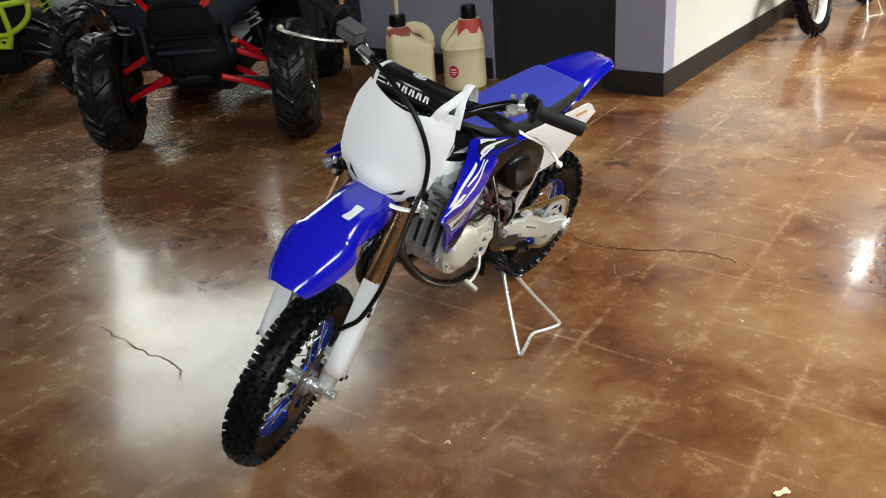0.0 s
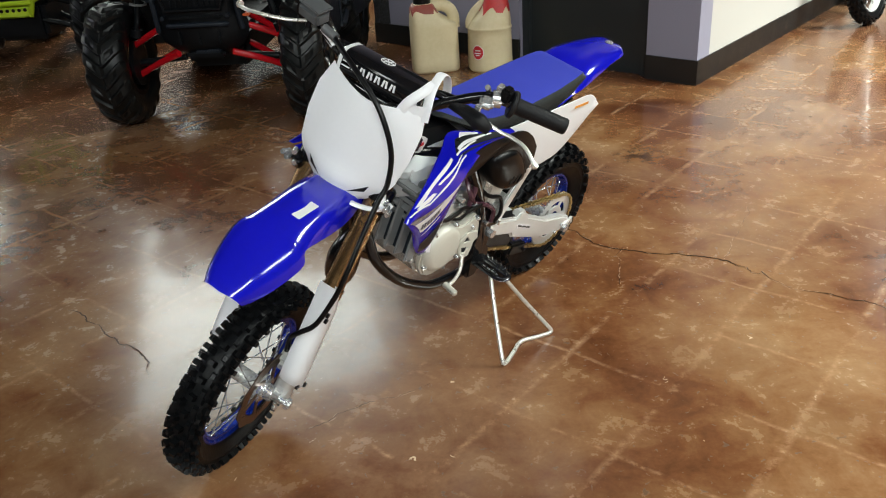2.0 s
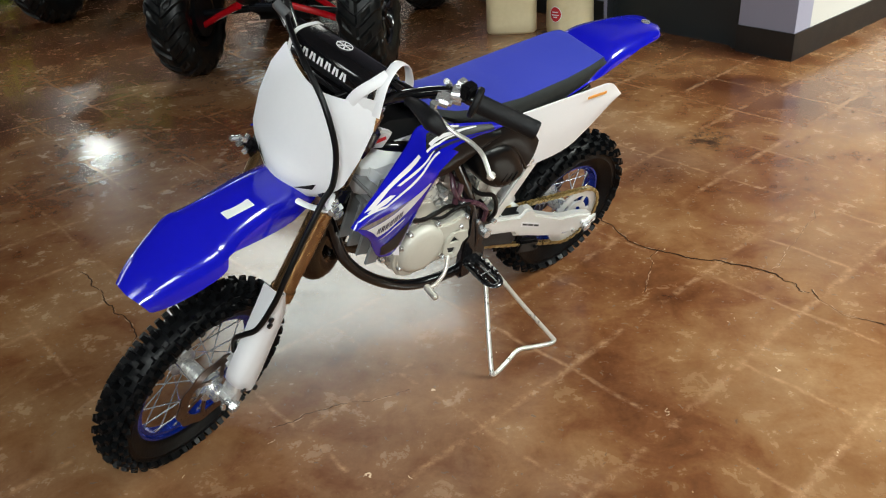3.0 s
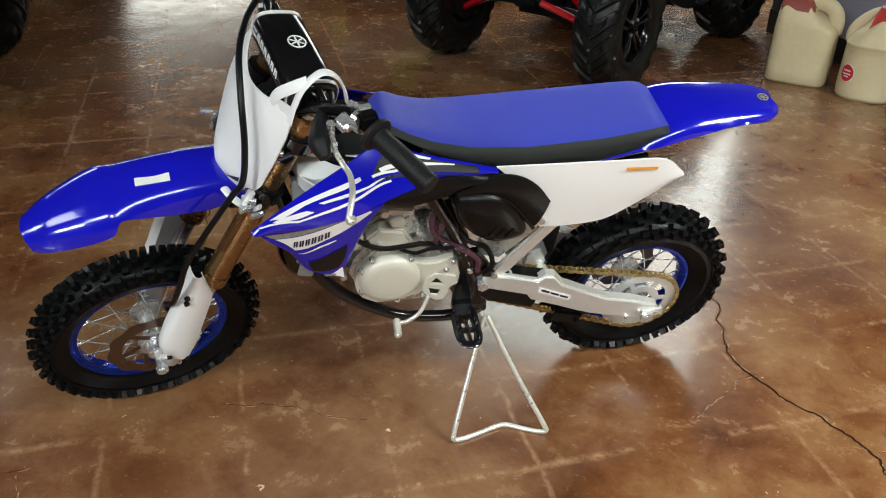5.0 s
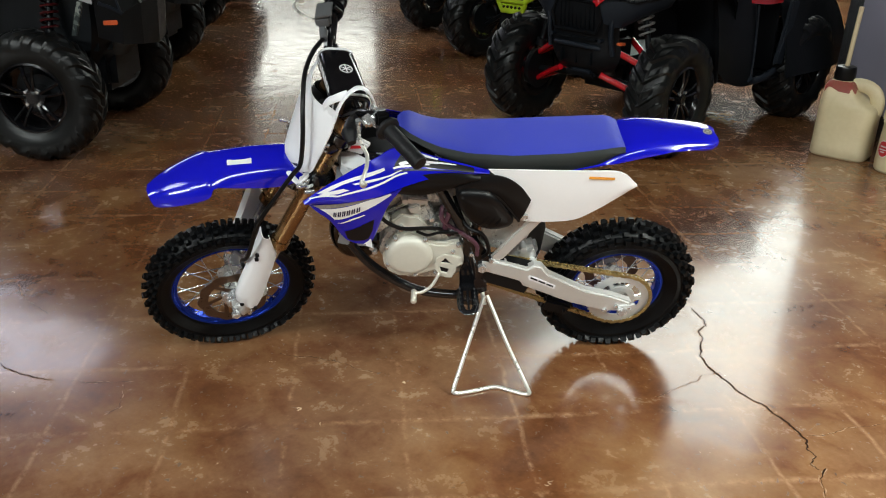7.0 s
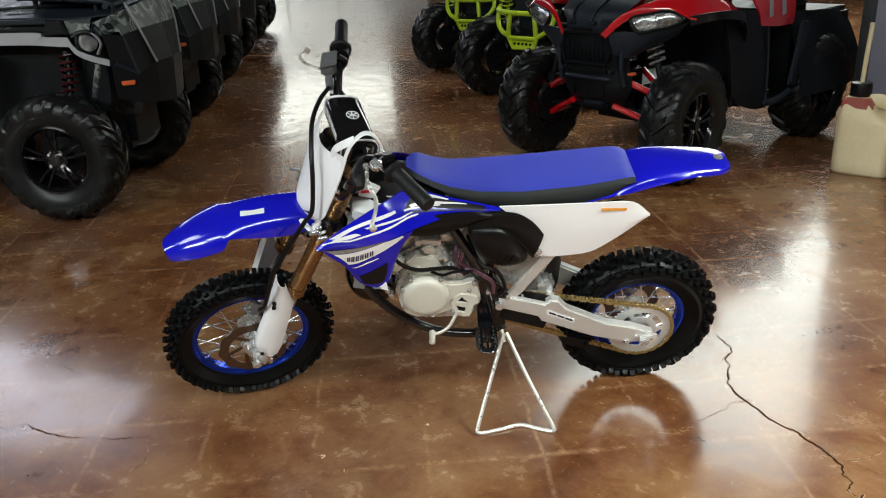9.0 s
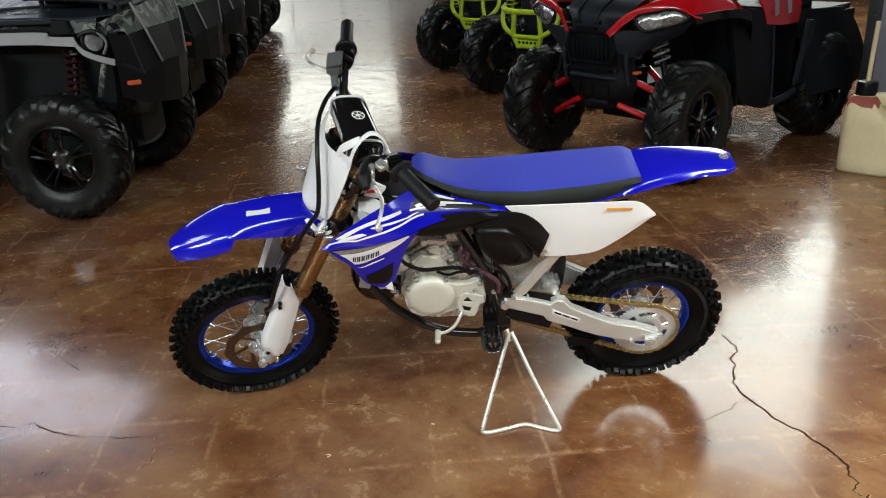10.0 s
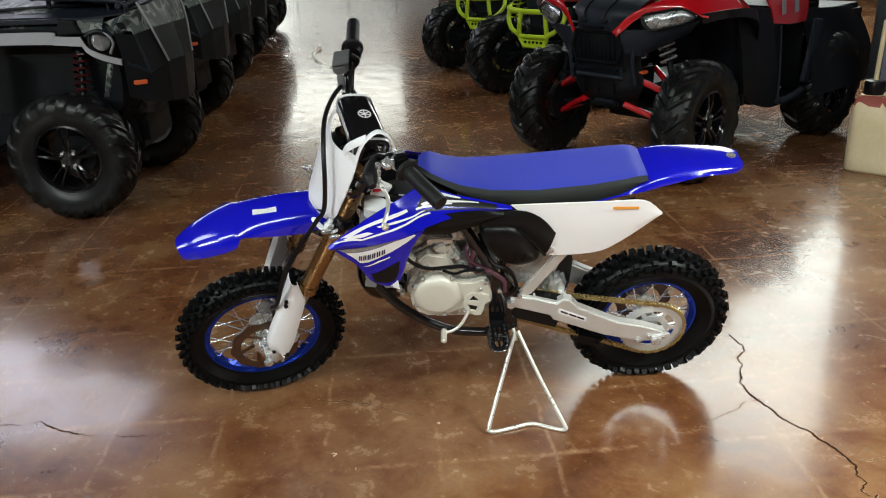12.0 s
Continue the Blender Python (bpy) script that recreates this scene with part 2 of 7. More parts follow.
    chip.inputs["From Min"].default_value, chip.inputs["From Max"].default_value = 0.75, 0.82
    l.new(noise_at(34.0, 2, 0.4), chip.inputs["Value"])
    col = mix(math_("MULTIPLY", chip.outputs[0], 0.45), col, (0.40, 0.22, 0.12))
    # dark pits and scrapes
    pit = n.new("ShaderNodeMapRange")
    pit.inputs["From Min"].default_value, pit.inputs["From Max"].default_value = 0.69, 0.74
    l.new(noise_at(58.0, 2, 0.4, 0.8), pit.inputs["Value"])
    col = mix(math_("MULTIPLY", pit.outputs[0], 0.65), col, (0.045, 0.018, 0.009))
    stain = n.new("ShaderNodeMapRange")
    stain.inputs["From Min"].default_value, stain.inputs["From Max"].default_value = 0.50, 0.85
    l.new(noise_at(2.6, 2, 0.5, 0.0), stain.inputs["Value"])
    col = mix(math_("MULTIPLY", stain.outputs[0], 0.42), col, (0.060, 0.018, 0.007))
    # bright flecks of bare concrete
    fleck = n.new("ShaderNodeMapRange")
    fleck.inputs["From Min"].default_value, fleck.inputs["From Max"].default_value = 0.815, 0.84
    l.new(noise_at(46.0, 1, 0.3, 1.2), fleck.inputs["Value"])
    col = mix(fleck.outputs[0], col, (0.62, 0.45, 0.30))
    # one black rubber scuff
    near = n.new("ShaderNodeVectorMath")
    near.operation = "DISTANCE"
    near.inputs[1].default_value = (SCUFF[0], SCUFF[1], 0)
    l.new(tc.outputs["Object"], near.inputs[0])
    rub = n.new("ShaderNodeMapRange")
    rub.inputs["From Min"].default_value, rub.inputs["From Max"].default_value = 0.03, 0.15
    rub.inputs["To Min"].default_value, rub.inputs["To Max"].default_value = 1.0, 0.0
    l.new(near.outputs["Value"], rub.inputs["Value"])
    worn = n.new("ShaderNodeMapRange")
    worn.inputs["From Min"].default_value, worn.inputs["From Max"].default_value = 0.42, 0.60
    l.new(noise_at(20.0, 5, 0.7), worn.inputs["Value"])
    col = mix(math_("MULTIPLY", math_("MULTIPLY", rub.outputs[0], worn.outputs[0]), 0.9), col, (0.020, 0.010, 0.008))
    l.new(col, bsdf.inputs["Base Color"])
    rr = n.new("ShaderNodeMapRange")
    rr.inputs["To Min"].default_value, rr.inputs["To Max"].default_value = 0.19, 0.29
    rr.inputs["From Min"].default_value, rr.inputs["From Max"].default_value = 0.38, 0.62
    l.new(math_("ADD", math_("MULTIPLY", blotch, 0.6), math_("MULTIPLY", mottle, 0.4)), rr.inputs["Value"])
    l.new(math_("ADD", rr.outputs[0], math_("MULTIPLY", math_("MAXIMUM", chip.outputs[0], pit.outputs[0]), 0.25)), bsdf.inputs["Roughness"])
    bsdf.inputs["Specular IOR Level"].default_value = 0.42
    bsdf.inputs["Coat Weight"].default_value = 0.30
    bsdf.inputs["Coat Roughness"].default_value = 0.09
    # the slab is a little wavy under its sealer
    wave = n.new("ShaderNodeBump")
    wave.inputs["Strength"].default_value, wave.inputs["Distance"].default_value = 1.0, 0.0022
    l.new(noise_at(2.8, 3, 0.45, 0.4), wave.inputs["Height"])
    dents = n.new("ShaderNodeBump")
    dents.inputs["Strength"].default_value, dents.inputs["Distance"].default_value = 0.3, 0.00025
    l.new(mottle, dents.inputs["Height"])
    l.new(wave.outputs[0], dents.inputs["Normal"])
    l.new(dents.outputs[0], bsdf.inputs["Normal"])
    l.new(dents.outputs[0], bsdf.inputs["Coat Normal"])
    return m


floor_mat = floor_material()


# ---- mesh tools ----
def finish(name, bm, mat, parent=None, label="", smooth=40):
    me = bpy.data.meshes.new(name)
    bmesh.ops.recalc_face_normals(bm, faces=bm.faces)
    bm.to_mesh(me)
    bm.free()
    me.materials.append(mat)
    if smooth:
        for p in me.polygons:
            p.use_smooth = True
        me.set_sharp_from_angle(angle=radians(smooth))
    ob = new(name, me)
    if parent is not None:
        ob.parent = parent
    if label:
        ob["label"] = label
    return ob


def part(name, bm, mat, parent, label="", smooth=40):
    """One mesh under a thing or a part."""
    return finish(name, bm, mat, parent, label, smooth)


def join(*bms):
    out = bmesh.new()
    for b in bms:
        me = bpy.data.meshes.new("tmp")
        b.to_mesh(me)
        b.free()
        out.from_mesh(me)
        bpy.data.meshes.remove(me)
    return out


def moved(bm, m):
    bmesh.ops.transform(bm, matrix=m, verts=bm.verts)
    return bm


def block(c, s, bevel=0.0, rot=(0, 0, 0), taper=None, seg=2):
    """A bevelled box; taper scales its top."""
    bm = bmesh.new()
    bmesh.ops.create_cube(bm, size=1)
    for v in bm.verts:
        v.co = Vector((v.co.x * s[0], v.co.y * s[1], v.co.z * s[2]))
        if taper and v.co.z > 0:
            v.co.x *= taper[0]
            v.co.y *= taper[1]
    if bevel:
        bmesh.ops.bevel(bm, geom=bm.edges[:], offset=bevel, segments=seg, affect="EDGES", clamp_overlap=True)
    return moved(bm, pose(*c, *rot))


def rod(a, b, r, r2=None, seg=14, bevel=0.0):
    a, b = Vector(a), Vector(b)
    d = b - a
    bm = bmesh.new()
    bmesh.ops.create_cone(bm, cap_ends=True, segments=seg, radius1=r, radius2=r if r2 is None else r2, depth=d.length)
    if bevel:
        bmesh.ops.bevel(bm, geom=[e for e in bm.edges if abs(e.verts[0].co.z - e.verts[1].co.z) < 1e-6], offset=bevel, segments=2, affect="EDGES")
    return moved(bm, Matrix.Translation((a + b) / 2) @ d.to_track_quat("Z", "Y").to_matrix().to_4x4())


def curve_points(pts, n=8, closed=False):
    """Catmull-Rom through the points."""
    p = [Vector(q) for q in pts]
    out = []
    k = len(p)
    for i in range(k if closed else k - 1):
        a = p[(i - 1) % k] if closed or i else p[0] * 2 - p[1]
        b, c = p[i], p[(i + 1) % k]
        d = p[(i + 2) % k] if closed or i + 2 < k else p[-1] * 2 - p[-2]
        for j in range(n):
            t = j / n
            out.append(0.5 * (2 * b + (c - a) * t + (2 * a - 5 * b + 4 * c - d) * t * t + (3 * b - a - 3 * c + d) * t ** 3))
    if not closed:
        out.append(p[-1])
    return out


def tube(pts, r, n=6, seg=10, closed=False, smooth=True, flat=1.0, radii=None):
    """A round (or flattened) pipe along a path."""
    path = curve_points(pts, n, closed) if smooth else [Vector(q) for q in pts]
    if radii:
        rr = [np.interp(i / (len(path) - 1), np.linspace(0, 1, len(radii)), radii) for i in range(len(path))]
    else:
        rr = [r] * len(path)
    bm = bmesh.new()
    rings = []
    up = Vector((0, 0, 1))
    k = len(path)
    normal = None
    for i, p in enumerate(path):
        t = (path[(i + 1) % k] - path[i - 1]) if closed or 0 < i < k - 1 else (path[min(i + 1, k - 1)] - path[max(i - 1, 0)])
        t.normalize()
        if normal is None:
            normal = t.cross(up if abs(t.z) < 0.9 else Vector((1, 0, 0)))
        normal = (normal - t * normal.dot(t)).normalized()
        side = t.cross(normal)
        rings.append([bm.verts.new(p + (normal * math.cos(a) + side * math.sin(a) * flat) * rr[i]) for a in (2 * math.pi * j / seg for j in range(seg))])
    for i in range(k if closed else k - 1):
        a, b = rings[i], rings[(i + 1) % k]
        for j in range(seg):
            bm.faces.new((a[j], a[(j + 1) % seg], b[(j + 1) % seg], b[j]))
    if not closed:
        bm.faces.new(rings[0])
        bm.faces.new(rings[-1])
    return bm


def loft(sections, closed=False, caps=False):
    """A skin over rows of points; closed: each row is a ring."""
    bm = bmesh.new()
    rows = [[bm.verts.new(Vector(p)) for p in s] for s in sections]
    k = len(rows[0])
    for a, b in zip(rows, rows[1:]):
        for j in range(k if closed else k - 1):
            bm.faces.new((a[j], a[(j + 1) % k], b[(j + 1) % k], b[j]))
    if caps:
        bm.faces.new(rows[0])
        bm.faces.new(rows[-1])
    return bm


def thicken(bm, t):
    """Give an open skin a thickness."""
    bmesh.ops.recalc_face_normals(bm, faces=bm.faces)
    bmesh.ops.solidify(bm, geom=bm.faces[:], thickness=t)
    return bm


def shell(top, bottom, rows=6, bulge=0.0, axis=(0, 1, 0), t=0.004, n=4):
    """A curved panel between two rails, bulged along an axis."""
    a, b = curve_points(top, n), curve_points(bottom, n)
    ax = Vector(axis)
    sec = []
    for i in range(rows + 1):
        f = i / rows
        sec.append([p.lerp(q, f) + ax * bulge * math.sin(math.pi * f) for p, q in zip(a, b)])
    off = ax.normalized() * t
    ring = lambda s: s + [p - off for p in reversed(s)]
    rows_ = [ring(s) for s in sec]
    bm = loft(rows_, closed=True, caps=False)
    for row in (0, rows):
        k = 2 * len(a)
        vs = list(bm.verts)[row * k:(row + 1) * k]
        for j in range(len(a) - 1):
            bm.faces.new((vs[j], vs[j + 1], vs[k - 2 - j], vs[k - 1 - j]))
    return bm


def revolve(profile, seg=48, closed=True):
    """Turn a profile of (radius, y) round the y axis."""
    rows = []
    for i in range(seg):
        a = 2 * math.pi * i / seg
        rows.append([(r * math.cos(a), y, r * math.sin(a)) for r, y in profile])
    bm = bmesh.new()
    vs = [[bm.verts.new(Vector(p)) for p in row] for row in rows]
    k = len(profile)
    for i in range(seg):
        a, b = vs[i], vs[(i + 1) % seg]
        for j in range(k if closed else k - 1):
            bm.faces.new((a[j], a[(j + 1) % k], b[(j + 1) % k], b[j]))
    return bm


def plate(poly, y0, y1, bevel=0.0, holes=()):
    """A flat plate: an outline in x and z, from y0 to y1."""
    bm = bmesh.new()
    f = bm.faces.new([bm.verts.new((x, y0, z)) for x, z in poly])
    out = bmesh.ops.extrude_face_region(bm, geom=[f])
    for v in out["geom"]:
        if isinstance(v, bmesh.types.BMVert):
            v.co.y = y1
    bmesh.ops.recalc_face_normals(bm, faces=bm.faces)
    if bevel:
        bmesh.ops.bevel(bm, geom=[e for e in bm.edges if abs(e.verts[0].co.y - e.verts[1].co.y) < 1e-6], offset=bevel, segments=2, affect="EDGES", clamp_overlap=True)
    return bm


def plate_holes(outer, inners, y0, y1, bevel=0.0):
    """A flat plate in x and z with several holes through it."""
    bm = bmesh.new()
    es = []
    for loop_ in (outer, *inners):
        vs = [bm.verts.new((x, y0, z)) for x, z in loop_]
        es += [bm.edges.new((vs[i], vs[(i + 1) % len(vs)])) for i in range(len(vs))]
    bmesh.ops.triangle_fill(bm, use_beauty=True, edges=es)
    out = bmesh.ops.extrude_face_region(bm, geom=bm.faces[:])
    for v in out["geom"]:
        if isinstance(v, bmesh.types.BMVert):
            v.co.y = y1
    bmesh.ops.recalc_face_normals(bm, faces=bm.faces)
    if bevel:
        es = [e for e in bm.edges if abs(e.verts[0].co.y - e.verts[1].co.y) < 1e-6 and e.is_manifold and e.calc_face_angle() > 0.5]
        bmesh.ops.bevel(bm, geom=es, offset=bevel, segments=2, affect="EDGES", clamp_overlap=True)
    return bm


def ring_plate(r_out, r_in, y0, y1, seg=40, teeth=0, depth=0.0, wave=0.0):
    """A flat ring with teeth or a wavy rim."""
    bm = bmesh.new()
    k = teeth * 4 if teeth else seg
    rows = []
    for i in range(k):
        a = 2 * math.pi * i / k
        ro = r_out - (depth if teeth and i % 4 in (0, 3) else 0) + wave * math.cos(10 * a)
        rows.append([bm.verts.new((r * math.cos(a), y, r * math.sin(a))) for r, y in ((r_in, y0), (ro, y0), (ro, y1), (r_in, y1))])
    for i in range(k):
        a, b = rows[i], rows[(i + 1) % k]
        for j in range(4):
            bm.faces.new((a[j], a[(j + 1) % 4], b[(j + 1) % 4], b[j]))
    return bm


def bolt(c, r=0.006, h=0.006, axis=(0, 1, 0)):
    c, axis = Vector(c), Vector(axis)
    return rod(c - axis * h * 0.5, c + axis * h, r, seg=6)


def empty(name, m=None):
    ob = new(name)
    ob.empty_display_size = 0.1
    if m is not None:
        ob.matrix_basis = m
    return ob


# ---- the showroom ----
U = Vector((0.605, 0.796, 0.0))   # along the white wall
V = Vector((-0.796, 0.605, 0.0))  # along the aisle between the quad rows
CORNER = Vector((1.265, 4.665, 0.0))


def wall_slab(name, start, along, length, height, normal, thick, mat, label, z0=0.0):
    """A wall whose visible face starts at start; its body lies behind that face."""
    along, normal = along.normalized(), normal.normalized()
    bm = bmesh.new()
    bmesh.ops.create_cube(bm, size=1)
    c = start + along * length / 2 - normal * thick / 2 + Vector((0, 0, z0 + height / 2))
    m = Matrix((along, normal, Vector((0, 0, 1)))).transposed().to_4x4()
    m.translation = c
    bmesh.ops.transform(bm, matrix=m @ Matrix.Diagonal((length, thick, height, 1)), verts=bm.verts)
    return tagged(finish(name, bm, mat, smooth=0), label, "wall", kind="structure")


bm = bmesh.new()
bmesh.ops.create_grid(bm, x_segments=1, y_segments=1, size=1)
ground = finish("floor", moved(bm, Matrix.Translation((-6, 6, 0)) @ Matrix.Diagonal((26, 24, 1, 1))), floor_mat, smooth=0)
# keep the texture's origin at the world's origin
tagged(ground, "brown acid-stained sealed concrete floor with pale ghost tile lines", "floor", kind="structure")

bm = bmesh.new()
bmesh.ops.create_cube(bm, size=1)
tagged(finish("ceiling", moved(bm, Matrix.Translation((-6, 6, CEIL + 0.1)) @ Matrix.Diagonal((52, 48, 0.2, 1))), ceil_mat, smooth=0), "dark painted showroom ceiling", "ceiling", kind="structure")
for nm, p, al, ln, no in (
    ("wall_south", Vector((-32, -18, 0)), Vector((1, 0, 0)), 52, Vector((0, 1, 0))),
    ("wall_north", Vector((-32, 30, 0)), Vector((1, 0, 0)), 52, Vector((0, -1, 0))),
    ("wall_west", Vector((-32, -18, 0)), Vector((0, 1, 0)), 48, Vector((1, 0, 0))),
    ("wall_east", Vector((20, -18, 0)), Vector((0, 1, 0)), 48, Vector((-1, 0, 0))),
):
    # These two walls stay unseen; pale, they bounce grey light onto the metal.
    pale = nm in ("wall_south", "wall_east")
    wall_slab(nm, p, al, ln, CEIL, no, 0.2, pale_wall if pale else dark_wall, "unseen showroom wall, pale grey to bounce light" if pale else "dark painted wall of the showroom")

BASE = 0.135
wall_slab("wall_office", CORNER, U, 14.0, CEIL, -V, 0.15, wall_white, "warm white painted office wall above a black baseboard")
wall_slab("baseboard", CORNER - V * 0.0 - U * 0.006, U, 14.0, BASE, -V * 1.0, 0.012, base_black, "black vinyl baseboard along the white wall").location = -V * 0.008
wall_slab("wall_return", CORNER + V * 0.0, V, 0.30, CEIL, -U, 0.15, wall_lav, "lavender grey painted end of the office wall")
wall_slab("baseboard", CORNER - V * 0.008, V, 0.308, BASE, -U, 0.012, base_black, "black vinyl baseboard on the lavender wall end").location = -U * 0.008
# a dark flush door set back a little, then the wall behind the fuel cans
DOOR = CORNER + V * 0.30 + U * 0.06
door = wall_slab("door_1", DOOR, V, 0.86, 2.1, -U, 0.05, door_dark, "closed charcoal flush door in the lavender wall")
tagged(door, category="door")
wall_slab("trim", DOOR - U * 0.03, V, 0.05, 2.15, -U, 0.06, door_dark, "dark metal door frame")
wall_slab("trim", DOOR + V * 0.81 - U * 0.03, V, 0.05, 2.15, -U, 0.06, door_dark, "dark metal door frame")
wall_slab("wall_above_door", CORNER + V * 0.30, V, 0.86, CEIL - 2.15, -U, 0.15, wall_lav, "lavender grey wall over the door", z0=2.15)
wall_slab("wall_behind_cans", CORNER + V * 1.16, V, 1.25, CEIL, -U, 0.15, wall_lav, "lavender grey wall behind the fuel cans")
wall_slab("baseboard", CORNER + V * 1.16, V, 1.25, BASE, -U, 0.012, base_black, "black vinyl baseboard behind the fuel cans").location = -U * 0.008
wall_slab("wall_side_bay", CORNER + V * 2.41, U, 6.0, CEIL, V, 0.15, dark_wall, "dark wall of the bay behind the red quad")

shop_window = tagged(empty("window_1", pose(-31.86, 23.5, 0)), "bright glazed shop front at the far end", "window", kind="structure")
part("window_frame", join(*[block((0, y, 1.75), (0.10, 0.10, 3.1), 0.01) for y in (-5.5, -2.75, 0, 2.75, 5.5)], block((0, 0, 0.25), (0.10, 11.1, 0.10), 0.01), block((0, 0, 3.25), (0.10, 11.1, 0.10), 0.01)), silver, shop_window)
for k in range(4):
    part("pane", block((-0.02, -4.125 + 2.75 * k, 1.75), (0.02, 2.65, 2.9)), day_glow, shop_window, "daylit glass pane")
for lx, ly, lz, lt, lw, ll, watts, tint in PANELS:
    fx = empty("ceiling_panel_light", pose(lx, ly, lz, 0, 0, lt))
    tagged(fx, "unseen white light panel in a thin frame, placed for glare and fill", "ceiling light", "ceiling light panels")
    part("frame", block((0, 0, -0.02), (lw + 0.08, ll + 0.08, 0.04), 0.005), silver, fx)
    # Cables added to carry the low glare panels.
    if lz < CEIL:
        for cx, cy in ((1, 1), (1, -1), (-1, 1), (-1, -1)):
            part("cable", rod((cx * lw * 0.42, cy * ll * 0.42, -0.01), (cx * lw * 0.42, cy * ll * 0.42, CEIL - lz), 0.004, seg=6), silver, fx)
    part("diffuser", block((0, 0, -0.044), (lw, ll, 0.01), 0.0), panel_glow, fx, "glowing white diffuser")


def crack(pts, width, seed):
    """A jagged dark crack with chipped pale edges: thin strips a hair above the floor."""
    rnd = random.Random(seed)
    knots = []
    for a, b in zip(pts, pts[1:]):
        a, b = Vector((*a, 0)), Vector((*b, 0))
        n = max(1, int((b - a).length / 0.035))
        for i in range(n):
            knots.append(a.lerp(b, i / n) + Vector((rnd.uniform(-1, 1), rnd.uniform(-1, 1), 0)) * 0.011)
    knots.append(Vector((*pts[-1], 0)))
    path = []
    for a, b in zip(knots, knots[1:]):
        for i in range(5):
            path.append(a.lerp(b, i / 5) + Vector((rnd.uniform(-1, 1), rnd.uniform(-1, 1), 0)) * 0.0022)
    path.append(knots[-1])
    bm, pale = bmesh.new(), bmesh.new()
    prev = None
    fat = 0.6
    z = Vector((0, 0, 0.0008))
    for i, p in enumerate(path):
        d = (path[min(i + 1, len(path) - 1)] - path[max(i - 1, 0)]).normalized()
        fat = min(1.3, max(0.15, fat + rnd.uniform(-0.3, 0.3)))
        n = Vector((-d.y, d.x, 0))
        s = n * width * fat * 0.5
        cur = [bm.verts.new(p + s + z), bm.verts.new(p - s + z)]
        if prev:
            bm.faces.new((prev[0], prev[1], cur[1], cur[0]))
        prev = cur
        if rnd.random() < 0.4:
            k = rnd.choice((-1, 1))
            o = p + n * k * width * 0.55 + Vector((0, 0, 0.0004))
            ln, wd = rnd.uniform(0.003, 0.014), rnd.uniform(0.001, 0.0035)
            pale.faces.new([pale.verts.new(o + d * u * ln + n * k * v * wd) for u, v in ((-1, 0), (0.6, 0), (1, 0.5), (0.1, 1), (-0.7, 0.7))])
    part("spall", pale, spall_mat, ground, "pale chipped edge of a crack", smooth=0)
    return part("crack", bm, crack_mat, ground, "thin jagged dark crack in the concrete", smooth=0)


crack([(0.999, 2.558), (1.062, 2.445), (1.177, 2.396), (1.302, 2.306), (1.348, 2.262), (1.5, 2.17), (1.7, 2.13)], 0.0038, 0)
crack([(0.316, 3.042), (0.383, 3.013), (0.440, 2.900), (0.506, 2.791), (0.585, 2.750), (0.680, 2.712), (0.768, 2.702), (0.890, 2.666), (0.981, 2.555), (0.999, 2.545)], 0.0046, 1)
crack([(0.585, 2.750), (0.567, 2.674), (0.552, 2.559), (0.546, 2.500)], 0.0028, 2)
crack([(-0.861, 1.059), (-0.793, 1.151), (-0.674, 1.210), (-0.595, 1.264), (-0.496, 1.374), (-0.473, 1.406)], 0.0036, 3)
crack([(-0.473, 1.406), (-0.398, 1.358), (-0.357, 1.297)], 0.0022, 4)
crack([(-1.236, 2.436), (-1.136, 2.367), (-1.044, 2.286), (-0.906, 2.186), (-0.856, 2.133), (-0.827, 2.054)], 0.0036, 5)
crack([(-0.336, 1.807), (-0.280, 1.848), (-0.186, 1.912), (-0.083, 1.956), (-0.028, 1.996)], 0.0036, 6)
crack([(0.916, 2.664), (1.029, 2.869), (1.099, 3.052)], 0.0017, 7)
crack([(-1.291, 1.352), (-1.118, 1.354), (-1.022, 1.369)], 0.0022, 8)
# a filled control joint across the aisle
JA, JB = Vector((-8.4, 4.60, 0.0009)), Vector((-4.6, 7.62, 0.0009))
JN = Vector((JA - JB).cross(Vector((0, 0, 1)))).normalized() * 0.009
bm = bmesh.new()
bm.faces.new([bm.verts.new(p) for p in (JA - JN, JB - JN, JB + JN, JA + JN)])
part("joint", bm, spall_mat, ground, "pale filled control joint", smooth=0)

scrap = empty("paper_scrap", pose(0.700, 1.440, 0.001, 0, 0, 20) @ Matrix.Diagonal((0.75, 0.75, 0.75, 1)))
tagged(scrap, "small torn off-white paper scrap on the floor", "litter")
part("strip", thicken(loft([[(x, y - 0.006 * k, 0.002 + 0.006 * abs(math.sin(9 * x * 10 + k))) for k, y in enumerate((w, 0.0, -w * 0.8))] for x, w in ((-0.030, 0.003), (-0.018, 0.004), (-0.006, 0.003), (0.006, 0.004), (0.014, 0.008), (0.022, 0.004))]), 0.0006), can_body, scrap, "crumpled paper")



# ---- the dirt bike: x ahead of the rear axle, y to its left, z up ----
BIKE = pose(0.234, 2.651, 0.0063) @ pose(0, 0, 0, 0, 0, -129.2) @ pose(0, 0, 0, -17.49) @ pose(0, 0, 0, 0, 0.11)
bike = empty("dirt_bike", BIKE)
tagged(bike, "blue and white youth motocross bike leaning on a wire side stand", "dirt bike")
RAKE = 26.0
HEAD = Matrix.Translation((1.217, 0, 0))
STEER = HEAD @ Matrix.Rotation(radians(16.65), 4, Vector((-math.sin(radians(RAKE)), 0, math.cos(radians(RAKE))))) @ HEAD.inverted()


